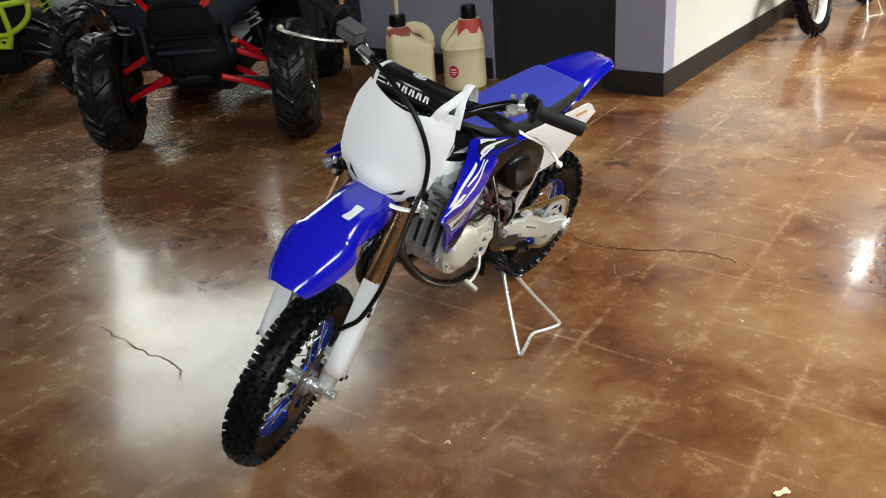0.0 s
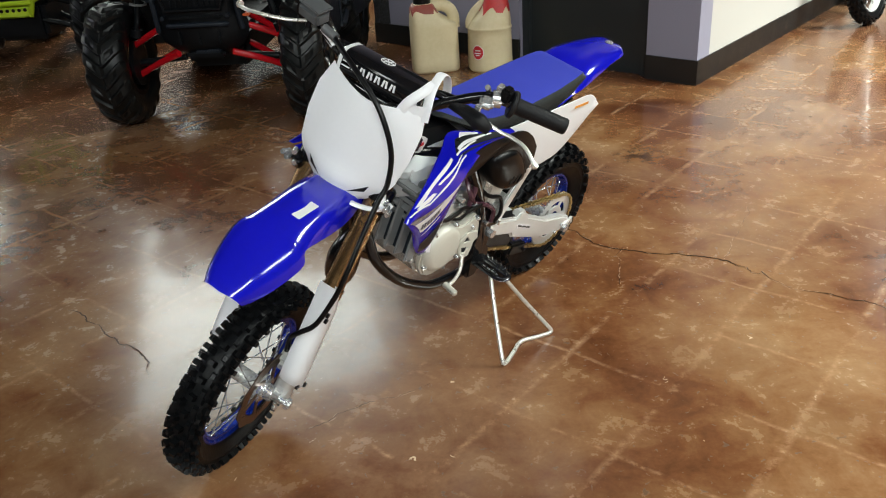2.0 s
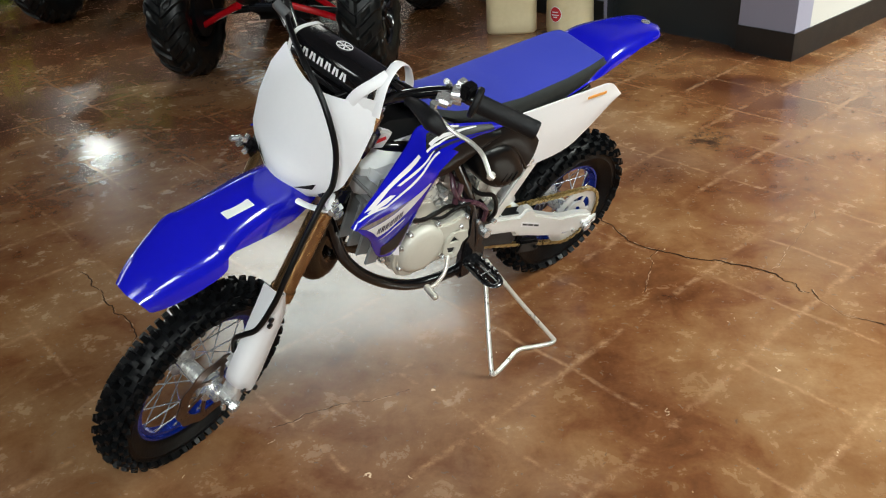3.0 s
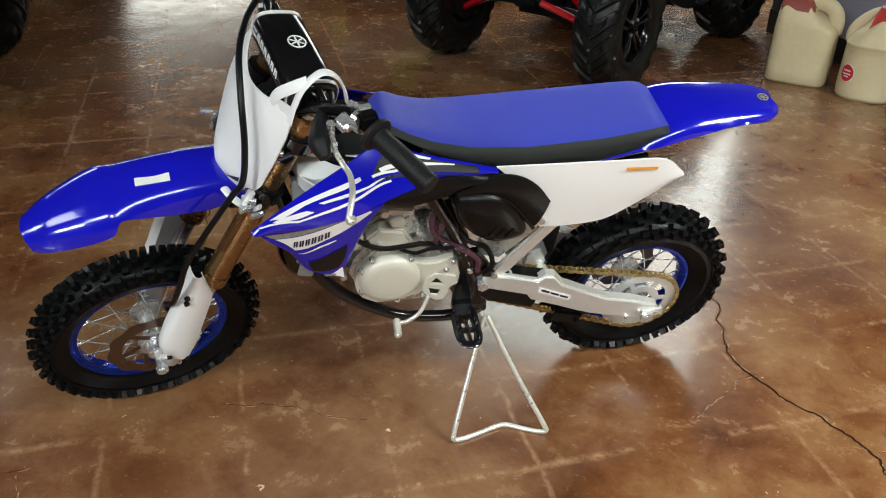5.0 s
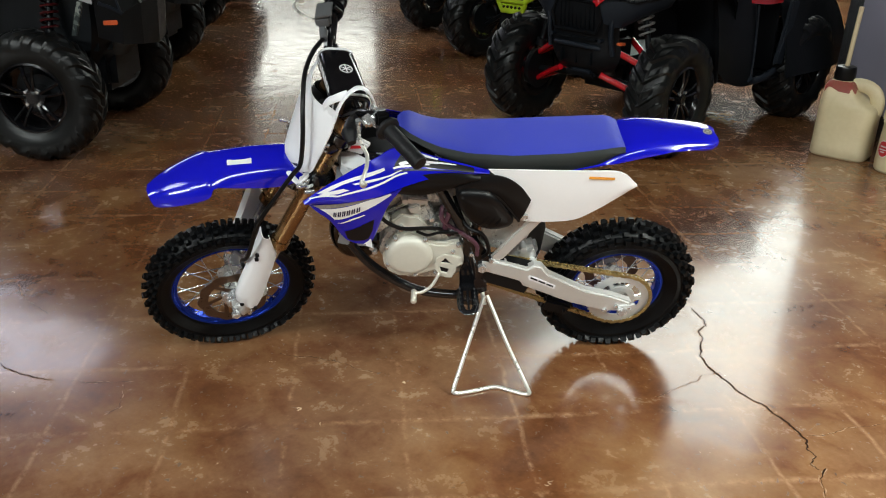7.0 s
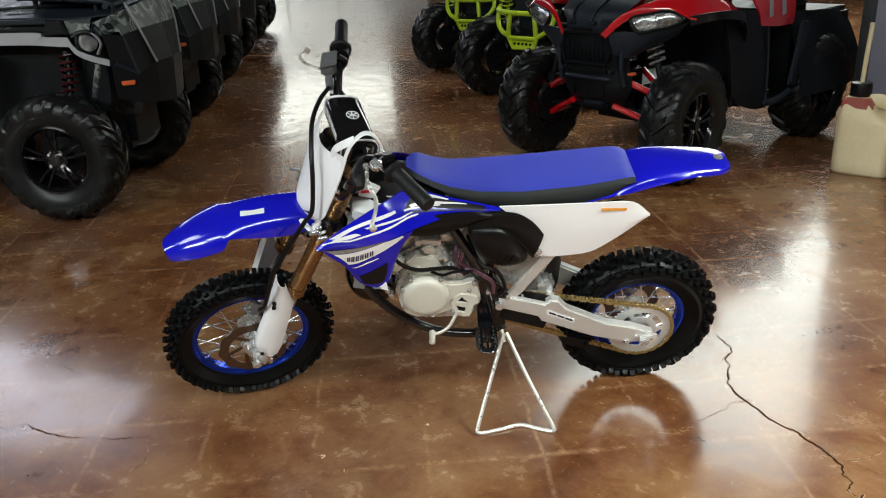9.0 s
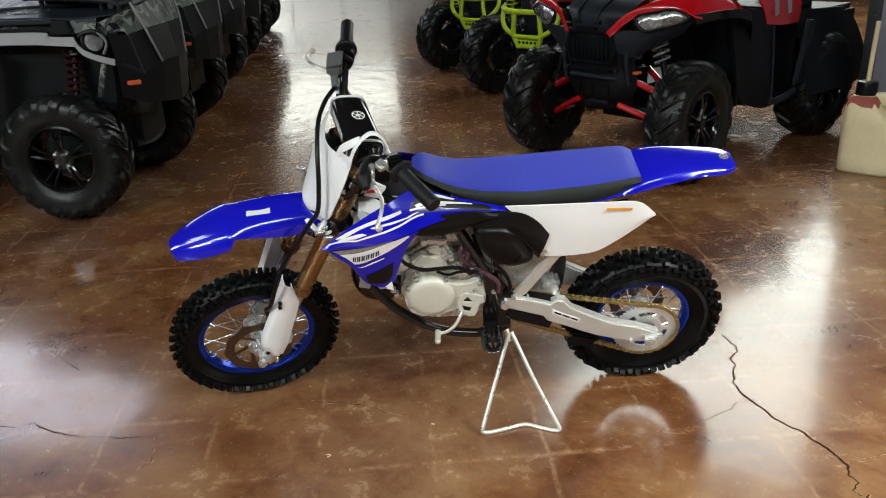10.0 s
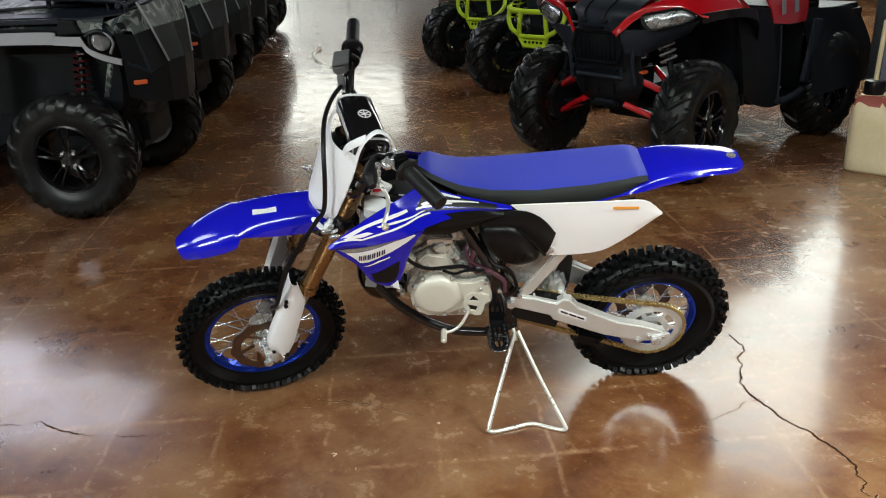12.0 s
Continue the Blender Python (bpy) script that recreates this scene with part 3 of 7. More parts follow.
def bp(name, bm, mat, parent=None, label="", smooth=40, steered=False):
    if steered:
        moved(bm, STEER)
    return part(name, bm, mat, parent or bike, label, smooth)


def knob_tyre(R, rim_r, hw, pitch_n, seed, knob=0.015):
    """Carcass and tread blocks of a motocross tyre, round the y axis."""
    rnd = random.Random(seed)
    rc = R - knob
    mid = (rc + rim_r) / 2
    half = (rc - rim_r) / 2
    prof = []
    for i in range(20):
        a = 2 * math.pi * i / 20
        c, s = math.cos(a), math.sin(a)
        prof.append((mid + half * math.copysign(abs(c) ** 0.8, c), hw * math.copysign(abs(s) ** 0.75, s) * (1 if c > -0.3 else 0.8)))
    bm = revolve(prof, 72)
    # a bead line and sidewall rib
    bm = join(bm, revolve([(mid + half * 0.25, hw * 1.0), (mid + half * 0.32, hw * 1.05), (mid + half * 0.40, hw * 1.0)], 72, False),
              revolve([(mid + half * 0.25, -hw * 1.0), (mid + half * 0.32, -hw * 1.05), (mid + half * 0.40, -hw * 1.0)], 72, False))
    verts, faces = [], []

    def add(ang, lat, along, across, height):
        # lat: angle across the crown, in radians from the centre line
        cy, cz = math.sin(lat), math.cos(lat)
        y0 = hw * math.copysign(abs(cy) ** 0.75, cy)
        r0 = mid + half * abs(cz) ** 0.8
        nrm = Vector((cz / half, cy / hw))
        nrm.normalize()
        tan = Vector((-nrm.y, nrm.x))
        ca, sa = math.cos(ang), math.sin(ang)
        er, et = Vector((ca, 0, sa)), Vector((-sa, 0, ca))
        base = len(verts)
        for h, k in ((-0.004, 1.12), (height, 0.86)):
            for u, v in ((-1, -1), (1, -1), (1, 1), (-1, 1)):
                rr = r0 + nrm.x * h + tan.x * across * 0.5 * u * k
                yy = y0 + nrm.y * h + tan.y * across * 0.5 * u * k
                verts.append(er * rr + Vector((0, yy, 0)) + et * along * 0.5 * v * k)
        for f in ((0, 1, 2, 3), (4, 5, 6, 7), (0, 1, 5, 4), (1, 2, 6, 5), (2, 3, 7, 6), (3, 0, 4, 7)):
            faces.append([base + i for i in f])

    step = 2 * math.pi / pitch_n
    along = R * step
    for i in range(pitch_n):
        a = i * step
        j = lambda: rnd.uniform(0.94, 1.06)
        if i % 2:
            add(a, 0.0, along * 0.58, hw * 0.44, knob * j())
            for s in (-1, 1):
                add(a + step * 0.1, s * 0.66, along * 0.60, hw * 0.30, knob * j())
                add(a + step * 0.3, s * 1.18, along * 0.60, hw * 0.30, knob * 0.95 * j())
        else:
            for s in (-1, 1):
                add(a, s * 0.32, along * 0.58, hw * 0.31, knob * j())
                add(a + step * 0.2, s * 0.96, along * 0.60, hw * 0.30, knob * 0.95 * j())
    me = bpy.data.meshes.new("tmp")
    me.from_pydata(verts, [], faces)
    out = bmesh.new()
    b = join(bm)
    out = b
    out.from_mesh(me)
    bpy.data.meshes.remove(me)
    return out


def spoked_wheel(name, centre, R, rim_r, hw, pitch_n, seed, steered, label):
    m = Matrix.Translation(centre)
    hub_bm = revolve([(0.010, -0.055), (0.022, -0.055), (0.034, -0.045), (0.034, -0.038), (0.020, -0.030), (0.019, 0.030), (0.034, 0.038), (0.034, 0.045), (0.022, 0.055), (0.010, 0.055)], 24, True)
    hub = bp(name, moved(hub_bm, m), cast, None, label, steered=steered)
    bp("tyre", moved(knob_tyre(R, rim_r - 0.012, hw, pitch_n, seed), m), rubber, hub, "black knobbly off-road tyre", 30, steered)
    w = hw * 0.50
    rim = revolve([(rim_r - 0.002, -w), (rim_r - 0.004, -w + 0.004), (rim_r - 0.012, -w + 0.009), (rim_r - 0.018, -0.006), (rim_r - 0.018, 0.006), (rim_r - 0.012, w - 0.009), (rim_r - 0.004, w - 0.004), (rim_r - 0.002, w),
                   (rim_r - 0.012, w), (rim_r - 0.016, w - 0.006), (rim_r - 0.023, 0.010), (rim_r - 0.023, -0.010), (rim_r - 0.016, -w + 0.006), (rim_r - 0.012, -w)], 64)
    bp("rim", moved(rim, m), rim_blue, hub, "blue anodised rim", steered=steered)
    n = 28
    for i in range(n):
        a = 2 * math.pi * i / n
        side = 1 if i % 2 else -1
        b = a + (0.75 if (i // 2) % 2 else -0.75)
        p = Vector((0.031 * math.cos(b), side * 0.041, 0.031 * math.sin(b)))
        q = Vector(((rim_r - 0.020) * math.cos(a), side * 0.004, (rim_r - 0.020) * math.sin(a)))
        sp = join(rod(p, q, 0.0016, seg=5), rod(q.lerp(p, 0.09), q, 0.0030, seg=6))
        bp("spoke", moved(sp, m), chrome, hub, "", 60, steered)
    return hub


RW, FW = Vector((0, 0, 0.232)), Vector((1.137, 0, 0.243))
rear = spoked_wheel("rear_wheel", RW, 0.237, 0.145, 0.044, 54, 1, False, "rear wheel with alloy hub")
front = spoked_wheel("front_wheel", FW, 0.247, 0.175, 0.034, 74, 2, True, "front wheel with alloy hub")

# brake discs, sprocket, axles
bp("brake_disc", moved(ring_plate(0.082, 0.052, -0.060, -0.057, 80, wave=0.003), Matrix.Translation(RW)), disc_steel, rear, "wavy steel brake disc")
disc = moved(ring_plate(0.098, 0.070, -0.001, 0.002, 80, wave=0.003), Matrix.Translation(FW + Vector((0, 0.052, 0))))
bp("brake_disc", disc, disc_steel, front, "wavy bronze-tinted brake disc", steered=True)
for i in range(6):
    a = i * math.pi / 3
    bp("disc_arm", moved(block((0.052 * math.cos(a), 0, 0.052 * math.sin(a)), (0.05, 0.003, 0.012), 0.001, rot=(0, -math.degrees(a) + 25, 0)), Matrix.Translation(FW + Vector((0, 0.052, 0)))), disc_steel, front, "", steered=True)
spr = join(ring_plate(0.096, 0.066, 0.062, 0.066, teeth=46, depth=0.005), ring_plate(0.048, 0.030, 0.061, 0.066),
           *[block((0.056 * math.cos(a), 0.0635, 0.056 * math.sin(a)), (0.030, 0.004, 0.013), 0.001, rot=(0, -math.degrees(a), 0)) for a in (i * math.pi / 3 for i in range(6))])
sprocket = bp("sprocket", moved(spr, Matrix.Translation(RW)), alu, rear, "silver rear sprocket")
bp("axle", join(rod(RW + Vector((0, -0.125, 0)), RW + Vector((0, 0.125, 0)), 0.009), rod(RW + Vector((0, 0.112, 0)), RW + Vector((0, 0.124, 0)), 0.015, seg=6)), chrome, rear, "steel axle and nut")
bp("axle", join(rod(FW + Vector((0, -0.11, 0)), FW + Vector((0, 0.125, 0)), 0.009), rod(FW + Vector((0, 0.112, 0)), FW + Vector((0, 0.122, 0)), 0.014, seg=6)), chrome, front, "steel axle and nut", steered=True)

# chain of separate links
cs, rs = Vector((0.432, 0.066, 0.368)), 0.045
cr, rr_ = Vector((0, 0.066, 0.232)), 0.093
d = (cs - cr)
dist = d.length
base = math.atan2(d.z, d.x)
off = math.acos((rr_ - rs) / dist)
loop = []
a0, a1 = base + off, base - off
for i in range(41):
    a = a0 + (2 * math.pi - 2 * off) * i / 40
    loop.append(cr + Vector((math.cos(a), 0, math.sin(a))) * rr_)
for i in range(13):
    a = a1 + (2 * off) * i / 12
    loop.append(cs + Vector((math.cos(a), 0, math.sin(a))) * rs)
loop.append(loop[0])
acc = [0.0]
for p, q in zip(loop, loop[1:]):
    acc.append(acc[-1] + (q - p).length)


def on_chain(s):
    s %= acc[-1]
    return Vector([np.interp(s, acc, [p[k] for p in loop]) for k in range(3)])


links = []
count = int(acc[-1] / 0.0127)
for i in range(count):
    s = i * acc[-1] / count
    p, q = on_chain(s), on_chain(s + 0.0127)
    m = (p + q) / 2
    ang = math.degrees(math.atan2(q.z - p.z, q.x - p.x))
    w = 0.0065 if i % 2 else 0.0045
    for sd in (-1, 1):
        links.append(block((m.x, m.y + sd * w, m.z), (0.0165, 0.0016, 0.0105), 0.003, rot=(0, -ang, 0), seg=1))
    links.append(rod((p.x, p.y - 0.007, p.z), (p.x, p.y + 0.007, p.z), 0.0032, seg=6))
bp("chain", join(*links), chain_gold, None, "gold drive chain")

# swingarm: two tapered alloy arms, a cross tube and a black chain guide
ARM = [(0.425, 0.430), (0.392, 0.424), (0.351, 0.413), (0.292, 0.393), (0.274, 0.406), (0.252, 0.402), (0.229, 0.372), (0.172, 0.340), (0.113, 0.308), (0.039, 0.288), (-0.022, 0.262), (-0.030, 0.246), (-0.012, 0.234), (0.015, 0.224), (0.048, 0.225), (0.150, 0.257), (0.186, 0.273), (0.232, 0.296), (0.297, 0.326), (0.308, 0.344), (0.409, 0.381), (0.425, 0.386)]
for sd in (1, -1):
    arm = bp("swingarm", plate(ARM, sd * 0.083, sd * 0.112, 0.006), alu, None, "bare aluminium swingarm")
    if sd == 1:
        bp("label", join(plate([(0.206, 0.332), (0.285, 0.372), (0.287, 0.356), (0.208, 0.317)], 0.1115, 0.1128), *[]), decal_white, arm, "white caution label")
        bp("label_print", join(*[plate([(0.212 + i * 0.0236, 0.3305 + i * 0.0122), (0.232 + i * 0.0236, 0.3405 + i * 0.0122), (0.2325 + i * 0.0236, 0.3345 + i * 0.0122), (0.2125 + i * 0.0236, 0.3245 + i * 0.0122)], 0.1126, 0.1134) for i in range(3)]), decal_black, arm)
        for x, z in ((0.02, 0.250), (-0.02, 0.243), (0.05, 0.235)):
            bp("bolt", bolt((x, 0.113, z), 0.006, 0.005), chrome, arm)
        bp("adjuster", block((-0.012, 0.113, 0.241), (0.055, 0.008, 0.028), 0.003, rot=(0, 16, 0)), alu, arm, "axle block")
bp("swingarm_bridge", rod((0.31, -0.09, 0.36), (0.31, 0.09, 0.36), 0.022), alu)
bp("chain_slider", plate([(0.42, 0.432), (0.376, 0.420), (0.270, 0.390), (0.262, 0.360), (0.29, 0.290), (0.40, 0.332), (0.43, 0.36)], 0.070, 0.104, 0.004), black, None, "black rubber chain slider")
bp("chain_guide", join(block((0.185, 0.066, 0.206), (0.085, 0.026, 0.042), 0.006, rot=(0, -18, 0)), rod((0.16, 0.05, 0.20), (0.16, 0.09, 0.20), 0.005)), black, None, "black chain guide")

# frame: black tubes
for sd in (1, -1):
    bp("frame_tube", tube([(0.845, 0.0, 0.69), (0.80, sd * 0.025, 0.50), (0.775, sd * 0.045, 0.425), (0.706, sd * 0.065, 0.349), (0.600, sd * 0.075, 0.283), (0.500, sd * 0.08, 0.266), (0.440, sd * 0.085, 0.275)], 0.0135), gloss_black, None, "gloss black frame cradle tube")
    bp("frame_tube", tube([(0.845, sd * 0.02, 0.76), (0.70, sd * 0.075, 0.735), (0.575, sd * 0.085, 0.690), (0.515, sd * 0.09, 0.600), (0.468, sd * 0.095, 0.500), (0.440, sd * 0.098, 0.400), (0.432, sd * 0.09, 0.285)], 0.015), gloss_black, None, "gloss black main frame spar")
    bp("pivot_plate", plate([(0.476, 0.492), (0.436, 0.500), (0.410, 0.458), (0.390, 0.426), (0.408, 0.394), (0.414, 0.356), (0.400, 0.340), (0.398, 0.306), (0.424, 0.290), (0.440, 0.262), (0.470, 0.262), (0.476, 0.310), (0.478, 0.390), (0.468, 0.414)], sd * 0.088, sd * 0.110, 0.004), gloss_black, None, "gloss black frame pivot plate")
    bp("subframe_strut", plate([(0.258, 0.572), (0.294, 0.574), (0.396, 0.432), (0.390, 0.420), (0.372, 0.416), (0.360, 0.424)], sd * 0.092, sd * 0.104, 0.004), alu, None, "bare aluminium subframe strut")
    bp("subframe_web", plate([(0.420, 0.548), (0.335, 0.552), (0.296, 0.505), (0.372, 0.424), (0.424, 0.440)], sd * 0.052, sd * 0.062, 0.003), cast, None, "cast subframe web")
    bp("subframe_rail", tube([(0.53, sd * 0.08, 0.66), (0.30, sd * 0.08, 0.665), (0.10, sd * 0.06, 0.69)], 0.010), gloss_black)
    for bx_, bz_, br_ in ((0.418, 0.402, 0.013), (0.450, 0.450, 0.006), (0.455, 0.320, 0.006), (0.395, 0.428, 0.007)):
        bp("bolt", bolt((bx_, sd * 0.113, bz_), br_, sd * br_ * 0.8), chrome)
bp("head_tube", rod((0.925, 0, 0.60), (0.832, 0, 0.79), 0.028), gloss_black)

# foot pegs and levers
for sd in (1, -1):
    f = lambda pts: [(x, sd * y, z) for x, y, z in pts]
    peg = bp("foot_peg", join(tube(f([(0.438, 0.130, 0.334), (0.437, 0.170, 0.334), (0.438, 0.200, 0.334), (0.446, 0.216, 0.334), (0.457, 0.220, 0.334), (0.469, 0.216, 0.334), (0.477, 0.200, 0.334), (0.478, 0.170, 0.334), (0.477, 0.130, 0.334)]), 0.0095, n=3, seg=8, flat=0.42),
                              block((0.457, sd * 0.168, 0.334), (0.006, 0.095, 0.016), 0.001), block((0.457, sd * 0.180, 0.334), (0.036, 0.006, 0.016), 0.001), block((0.457, sd * 0.127, 0.332), (0.044, 0.030, 0.026), 0.005)), gloss_black, None, "black toothed foot peg")
    for x in (0.438, 0.477):
        bp("teeth", join(block((x, sd * 0.167, 0.3435), (0.005, 0.072, 0.004)), *[block((x, sd * y, 0.348), (0.006, 0.005, 0.008), 0, taper=(0.4, 0.6)) for y in (0.135, 0.15, 0.165, 0.18, 0.195)]), gloss_black, peg)
bp("gear_lever", join(tube([(0.535, 0.118, 0.385), (0.555, 0.135, 0.355), (0.580, 0.140, 0.335), (0.602, 0.140, 0.330)], 0.0046), rod((0.604, 0.130, 0.330), (0.606, 0.172, 0.326), 0.0085, bevel=0.002), rod((0.606, 0.172, 0.326), (0.606, 0.174, 0.326), 0.004)), zinc, None, "plated steel gear lever")
bp("brake_pedal", tube([(0.45, -0.13, 0.32), (0.52, -0.14, 0.30), (0.60, -0.14, 0.335), (0.63, -0.15, 0.34)], 0.006), alu, None, "alloy brake pedal")

# engine: cases, clutch-side cover, cylinder, head, carburettor
eng = bp("engine", join(plate([(0.690, 0.470), (0.660, 0.515), (0.570, 0.520), (0.480, 0.500), (0.445, 0.450), (0.450, 0.370), (0.500, 0.330), (0.620, 0.330), (0.675, 0.375), (0.700, 0.430)], -0.095, 0.085, 0.012),
                        rod((0.62, -0.12, 0.43), (0.62, -0.09, 0.43), 0.06, bevel=0.006)), cast, None, "grey cast aluminium single-cylinder engine")
cover = join(plate([(0.690, 0.425), (0.684, 0.455), (0.668, 0.480), (0.648, 0.497), (0.625, 0.508), (0.599, 0.504), (0.571, 0.486), (0.543, 0.478), (0.520, 0.478), (0.500, 0.486), (0.486, 0.486), (0.472, 0.469), (0.463, 0.437), (0.466, 0.410), (0.491, 0.398), (0.505, 0.392), (0.538, 0.385), (0.562, 0.376), (0.598, 0.360), (0.646, 0.360), (0.674, 0.378), (0.686, 0.402)], 0.085, 0.106, 0.006),
             moved(revolve([(0.0, 0.1215), (0.044, 0.1215), (0.056, 0.119), (0.063, 0.112), (0.0655, 0.100), (0.0655, 0.085), (0.0, 0.085)], 48, False), Matrix.Translation((0.618, 0, 0.439))))
bp("side_cover", cover, cast_cover, eng, "smooth silver engine side cover")
# A flat black patch paints the shade seen through the guard's cut-outs.
bp("gap_shade", plate([(0.538, 0.434), (0.502, 0.434), (0.502, 0.378), (0.538, 0.378)], 0.1062, 0.1072), decal_black, eng, "black patch for the shade behind the sprocket guard")
bp("sprocket_guard", plate_holes([(0.549, 0.415), (0.543, 0.434), (0.524, 0.447), (0.500, 0.443), (0.478, 0.434), (0.472, 0.412), (0.488, 0.402), (0.493, 0.380), (0.500, 0.362), (0.518, 0.362), (0.537, 0.376), (0.547, 0.394)],
                                 [[(0.520, 0.434), (0.533, 0.418), (0.503, 0.413)], [(0.536, 0.404), (0.508, 0.394), (0.514, 0.379), (0.529, 0.383)]], 0.1066, 0.1125, 0.0015), cast_cover, eng, "alloy sprocket guard with two cut-outs")
for x, z in ((0.678, 0.470), (0.655, 0.500), (0.575, 0.497), (0.486, 0.478), (0.545, 0.378), (0.600, 0.372), (0.676, 0.408), (0.500, 0.455)):
    bp("cover_bolt", join(rod((x, 0.10, z), (x, 0.1105, z), 0.0065, seg=10), rod((x, 0.108, z), (x, 0.1145, z), 0.004, seg=6)), chrome, eng)
ax = Vector((0.075, 0, 0.13)).normalized()
cyl0 = Vector((0.630, 0, 0.500))
fins = [moved(block((0, 0, 0), (0.125 - 0.01 * abs(i - 2), 0.135, 0.008), 0.003), Matrix.Translation(cyl0 + ax * (0.018 + i * 0.018)) @ pose(0, 0, 0, 0, 30, 0)) for i in range(4)]
bp("cylinder", join(rod(cyl0, cyl0 + ax * 0.095, 0.055, seg=28), *fins), cast, eng, "cast cylinder barrel")
bp("cylinder_head", join(moved(block((0, 0, 0), (0.118, 0.125, 0.036), 0.010), Matrix.Translation(cyl0 + ax * 0.112) @ pose(0, 0, 0, 0, 30, 0)), rod(cyl0 + ax * 0.12, cyl0 + ax * 0.150, 0.022, seg=16),
                         *[rod(cyl0 + ax * 0.11 + Vector((cx, cy, -cx * 0.55)), cyl0 + ax * 0.142 + Vector((cx, cy, -cx * 0.55)), 0.007, seg=6) for cx in (-0.035, 0.035) for cy in (-0.048, 0.048)]), cast_cover, eng, "cylinder head with nuts")
bp("water_hose_joint", join(tube([(0.655, 0.045, 0.625), (0.690, 0.072, 0.640), (0.740, 0.080, 0.655)], 0.012), rod((0.655, 0.04, 0.622), (0.675, 0.065, 0.633), 0.017)), cast, eng)
bp("intake_block", join(block((0.585, 0.055, 0.560), (0.050, 0.050, 0.060), 0.008, rot=(0, 25, 0)), block((0.605, 0.085, 0.588), (0.030, 0.020, 0.024), 0.004, rot=(0, 20, 0))), cast, eng, "cast intake block")
bp("upper_case_lid", plate([(0.665, 0.545), (0.640, 0.570), (0.590, 0.560), (0.570, 0.528), (0.600, 0.515), (0.650, 0.520)], 0.060, 0.092, 0.005), cast_cover, eng, "cast upper case lid")
bp("pump_cover", join(moved(revolve([(0.0, 0.104), (0.020, 0.103), (0.028, 0.097), (0.030, 0.080), (0.0, 0.080)], 24, False), Matrix.Translation((0.700, 0, 0.548))), tube([(0.705, 0.09, 0.565), (0.725, 0.10, 0.590), (0.745, 0.10, 0.610)], 0.012)), cast, eng, "round water pump cover")
bp("clutch_arm", join(plate([(0.570, 0.612), (0.640, 0.622), (0.640, 0.612), (0.600, 0.590), (0.572, 0.598)], 0.070, 0.085, 0.003), rod((0.630, 0.06, 0.616), (0.630, 0.098, 0.616), 0.008)), alu, eng, "shiny clutch arm")
bp("spark_plug_cap", tube([cyl0 + ax * 0.145, cyl0 + ax * 0.18, cyl0 + ax * 0.19 + Vector((-0.04, 0, 0))], 0.010), black, eng)
bp("carburettor", join(rod((0.555, -0.02, 0.54), (0.490, -0.005, 0.565), 0.028), block((0.528, 0.0, 0.505), (0.05, 0.075, 0.05), 0.008), rod((0.528, 0, 0.55), (0.520, 0, 0.625), 0.022), block((0.545, 0.055, 0.602), (0.055, 0.012, 0.03), 0.004), rod((0.53, 0.03, 0.54), (0.53, 0.07, 0.54), 0.009), rod((0.545, 0.03, 0.515), (0.545, 0.065, 0.515), 0.007)), cast, eng, "small alloy carburettor")
for pts, r, mt in (
    ([(0.535, 0.06, 0.62), (0.515, 0.095, 0.585), (0.525, 0.098, 0.535), (0.510, 0.09, 0.50)], 0.0075, hose_purple),
    ([(0.520, 0.06, 0.61), (0.535, 0.10, 0.57), (0.505, 0.10, 0.53), (0.475, 0.112, 0.52), (0.440, 0.118, 0.49), (0.435, 0.115, 0.45)], 0.0065, hose_purple),
    ([(0.500, 0.05, 0.60), (0.470, 0.105, 0.545), (0.425, 0.12, 0.525), (0.405, 0.12, 0.47), (0.42, 0.115, 0.44)], 0.0055, black),
    ([(0.700, 0.115, 0.615), (0.685, 0.12, 0.575), (0.640, 0.118, 0.545), (0.585, 0.112, 0.540), (0.545, 0.10, 0.530), (0.50, 0.105, 0.515)], 0.0055, black),
    ([(0.60, 0.10, 0.52), (0.57, 0.11, 0.515), (0.54, 0.112, 0.525), (0.49, 0.112, 0.525)], 0.004, black),
):
    bp("hose", tube(pts, r, seg=8), mt, None, "bent breather hose")
for x, y, z in ((0.700, 0.085, 0.525), (0.712, 0.085, 0.495), (0.690, 0.085, 0.56), (0.640, 0.09, 0.53), (0.56, 0.085, 0.56), (0.55, 0.085, 0.53), (0.505, 0.09, 0.525), (0.72, 0.08, 0.455), (0.712, 0.075, 0.435)):
    bp("fitting", rod((x, y, z), (x, y + 0.018, z), 0.007, seg=8, bevel=0.001), chrome, eng)
bp("exhaust_pipe", tube([(0.70, -0.01, 0.545), (0.775, -0.025, 0.50), (0.815, -0.045, 0.42), (0.795, -0.065, 0.335), (0.735, -0.105, 0.300), (0.675, -0.145, 0.35), (0.66, -0.15, 0.45), (0.60, -0.14, 0.53), (0.45, -0.13, 0.56)], 0.03, radii=[0.018, 0.021, 0.030, 0.036, 0.036, 0.036, 0.036, 0.03, 0.02], seg=16), gloss_black, None, "black expansion-chamber exhaust pipe")
bp("silencer", rod((0.45, -0.13, 0.56), (0.12, -0.12, 0.62), 0.032), alu, None, "aluminium silencer")
bp("shock_absorber", join(rod((0.36, 0, 0.60), (0.30, 0, 0.36), 0.018), rod((0.335, 0.0, 0.50), (0.325, 0.0, 0.46), 0.035)), cast)
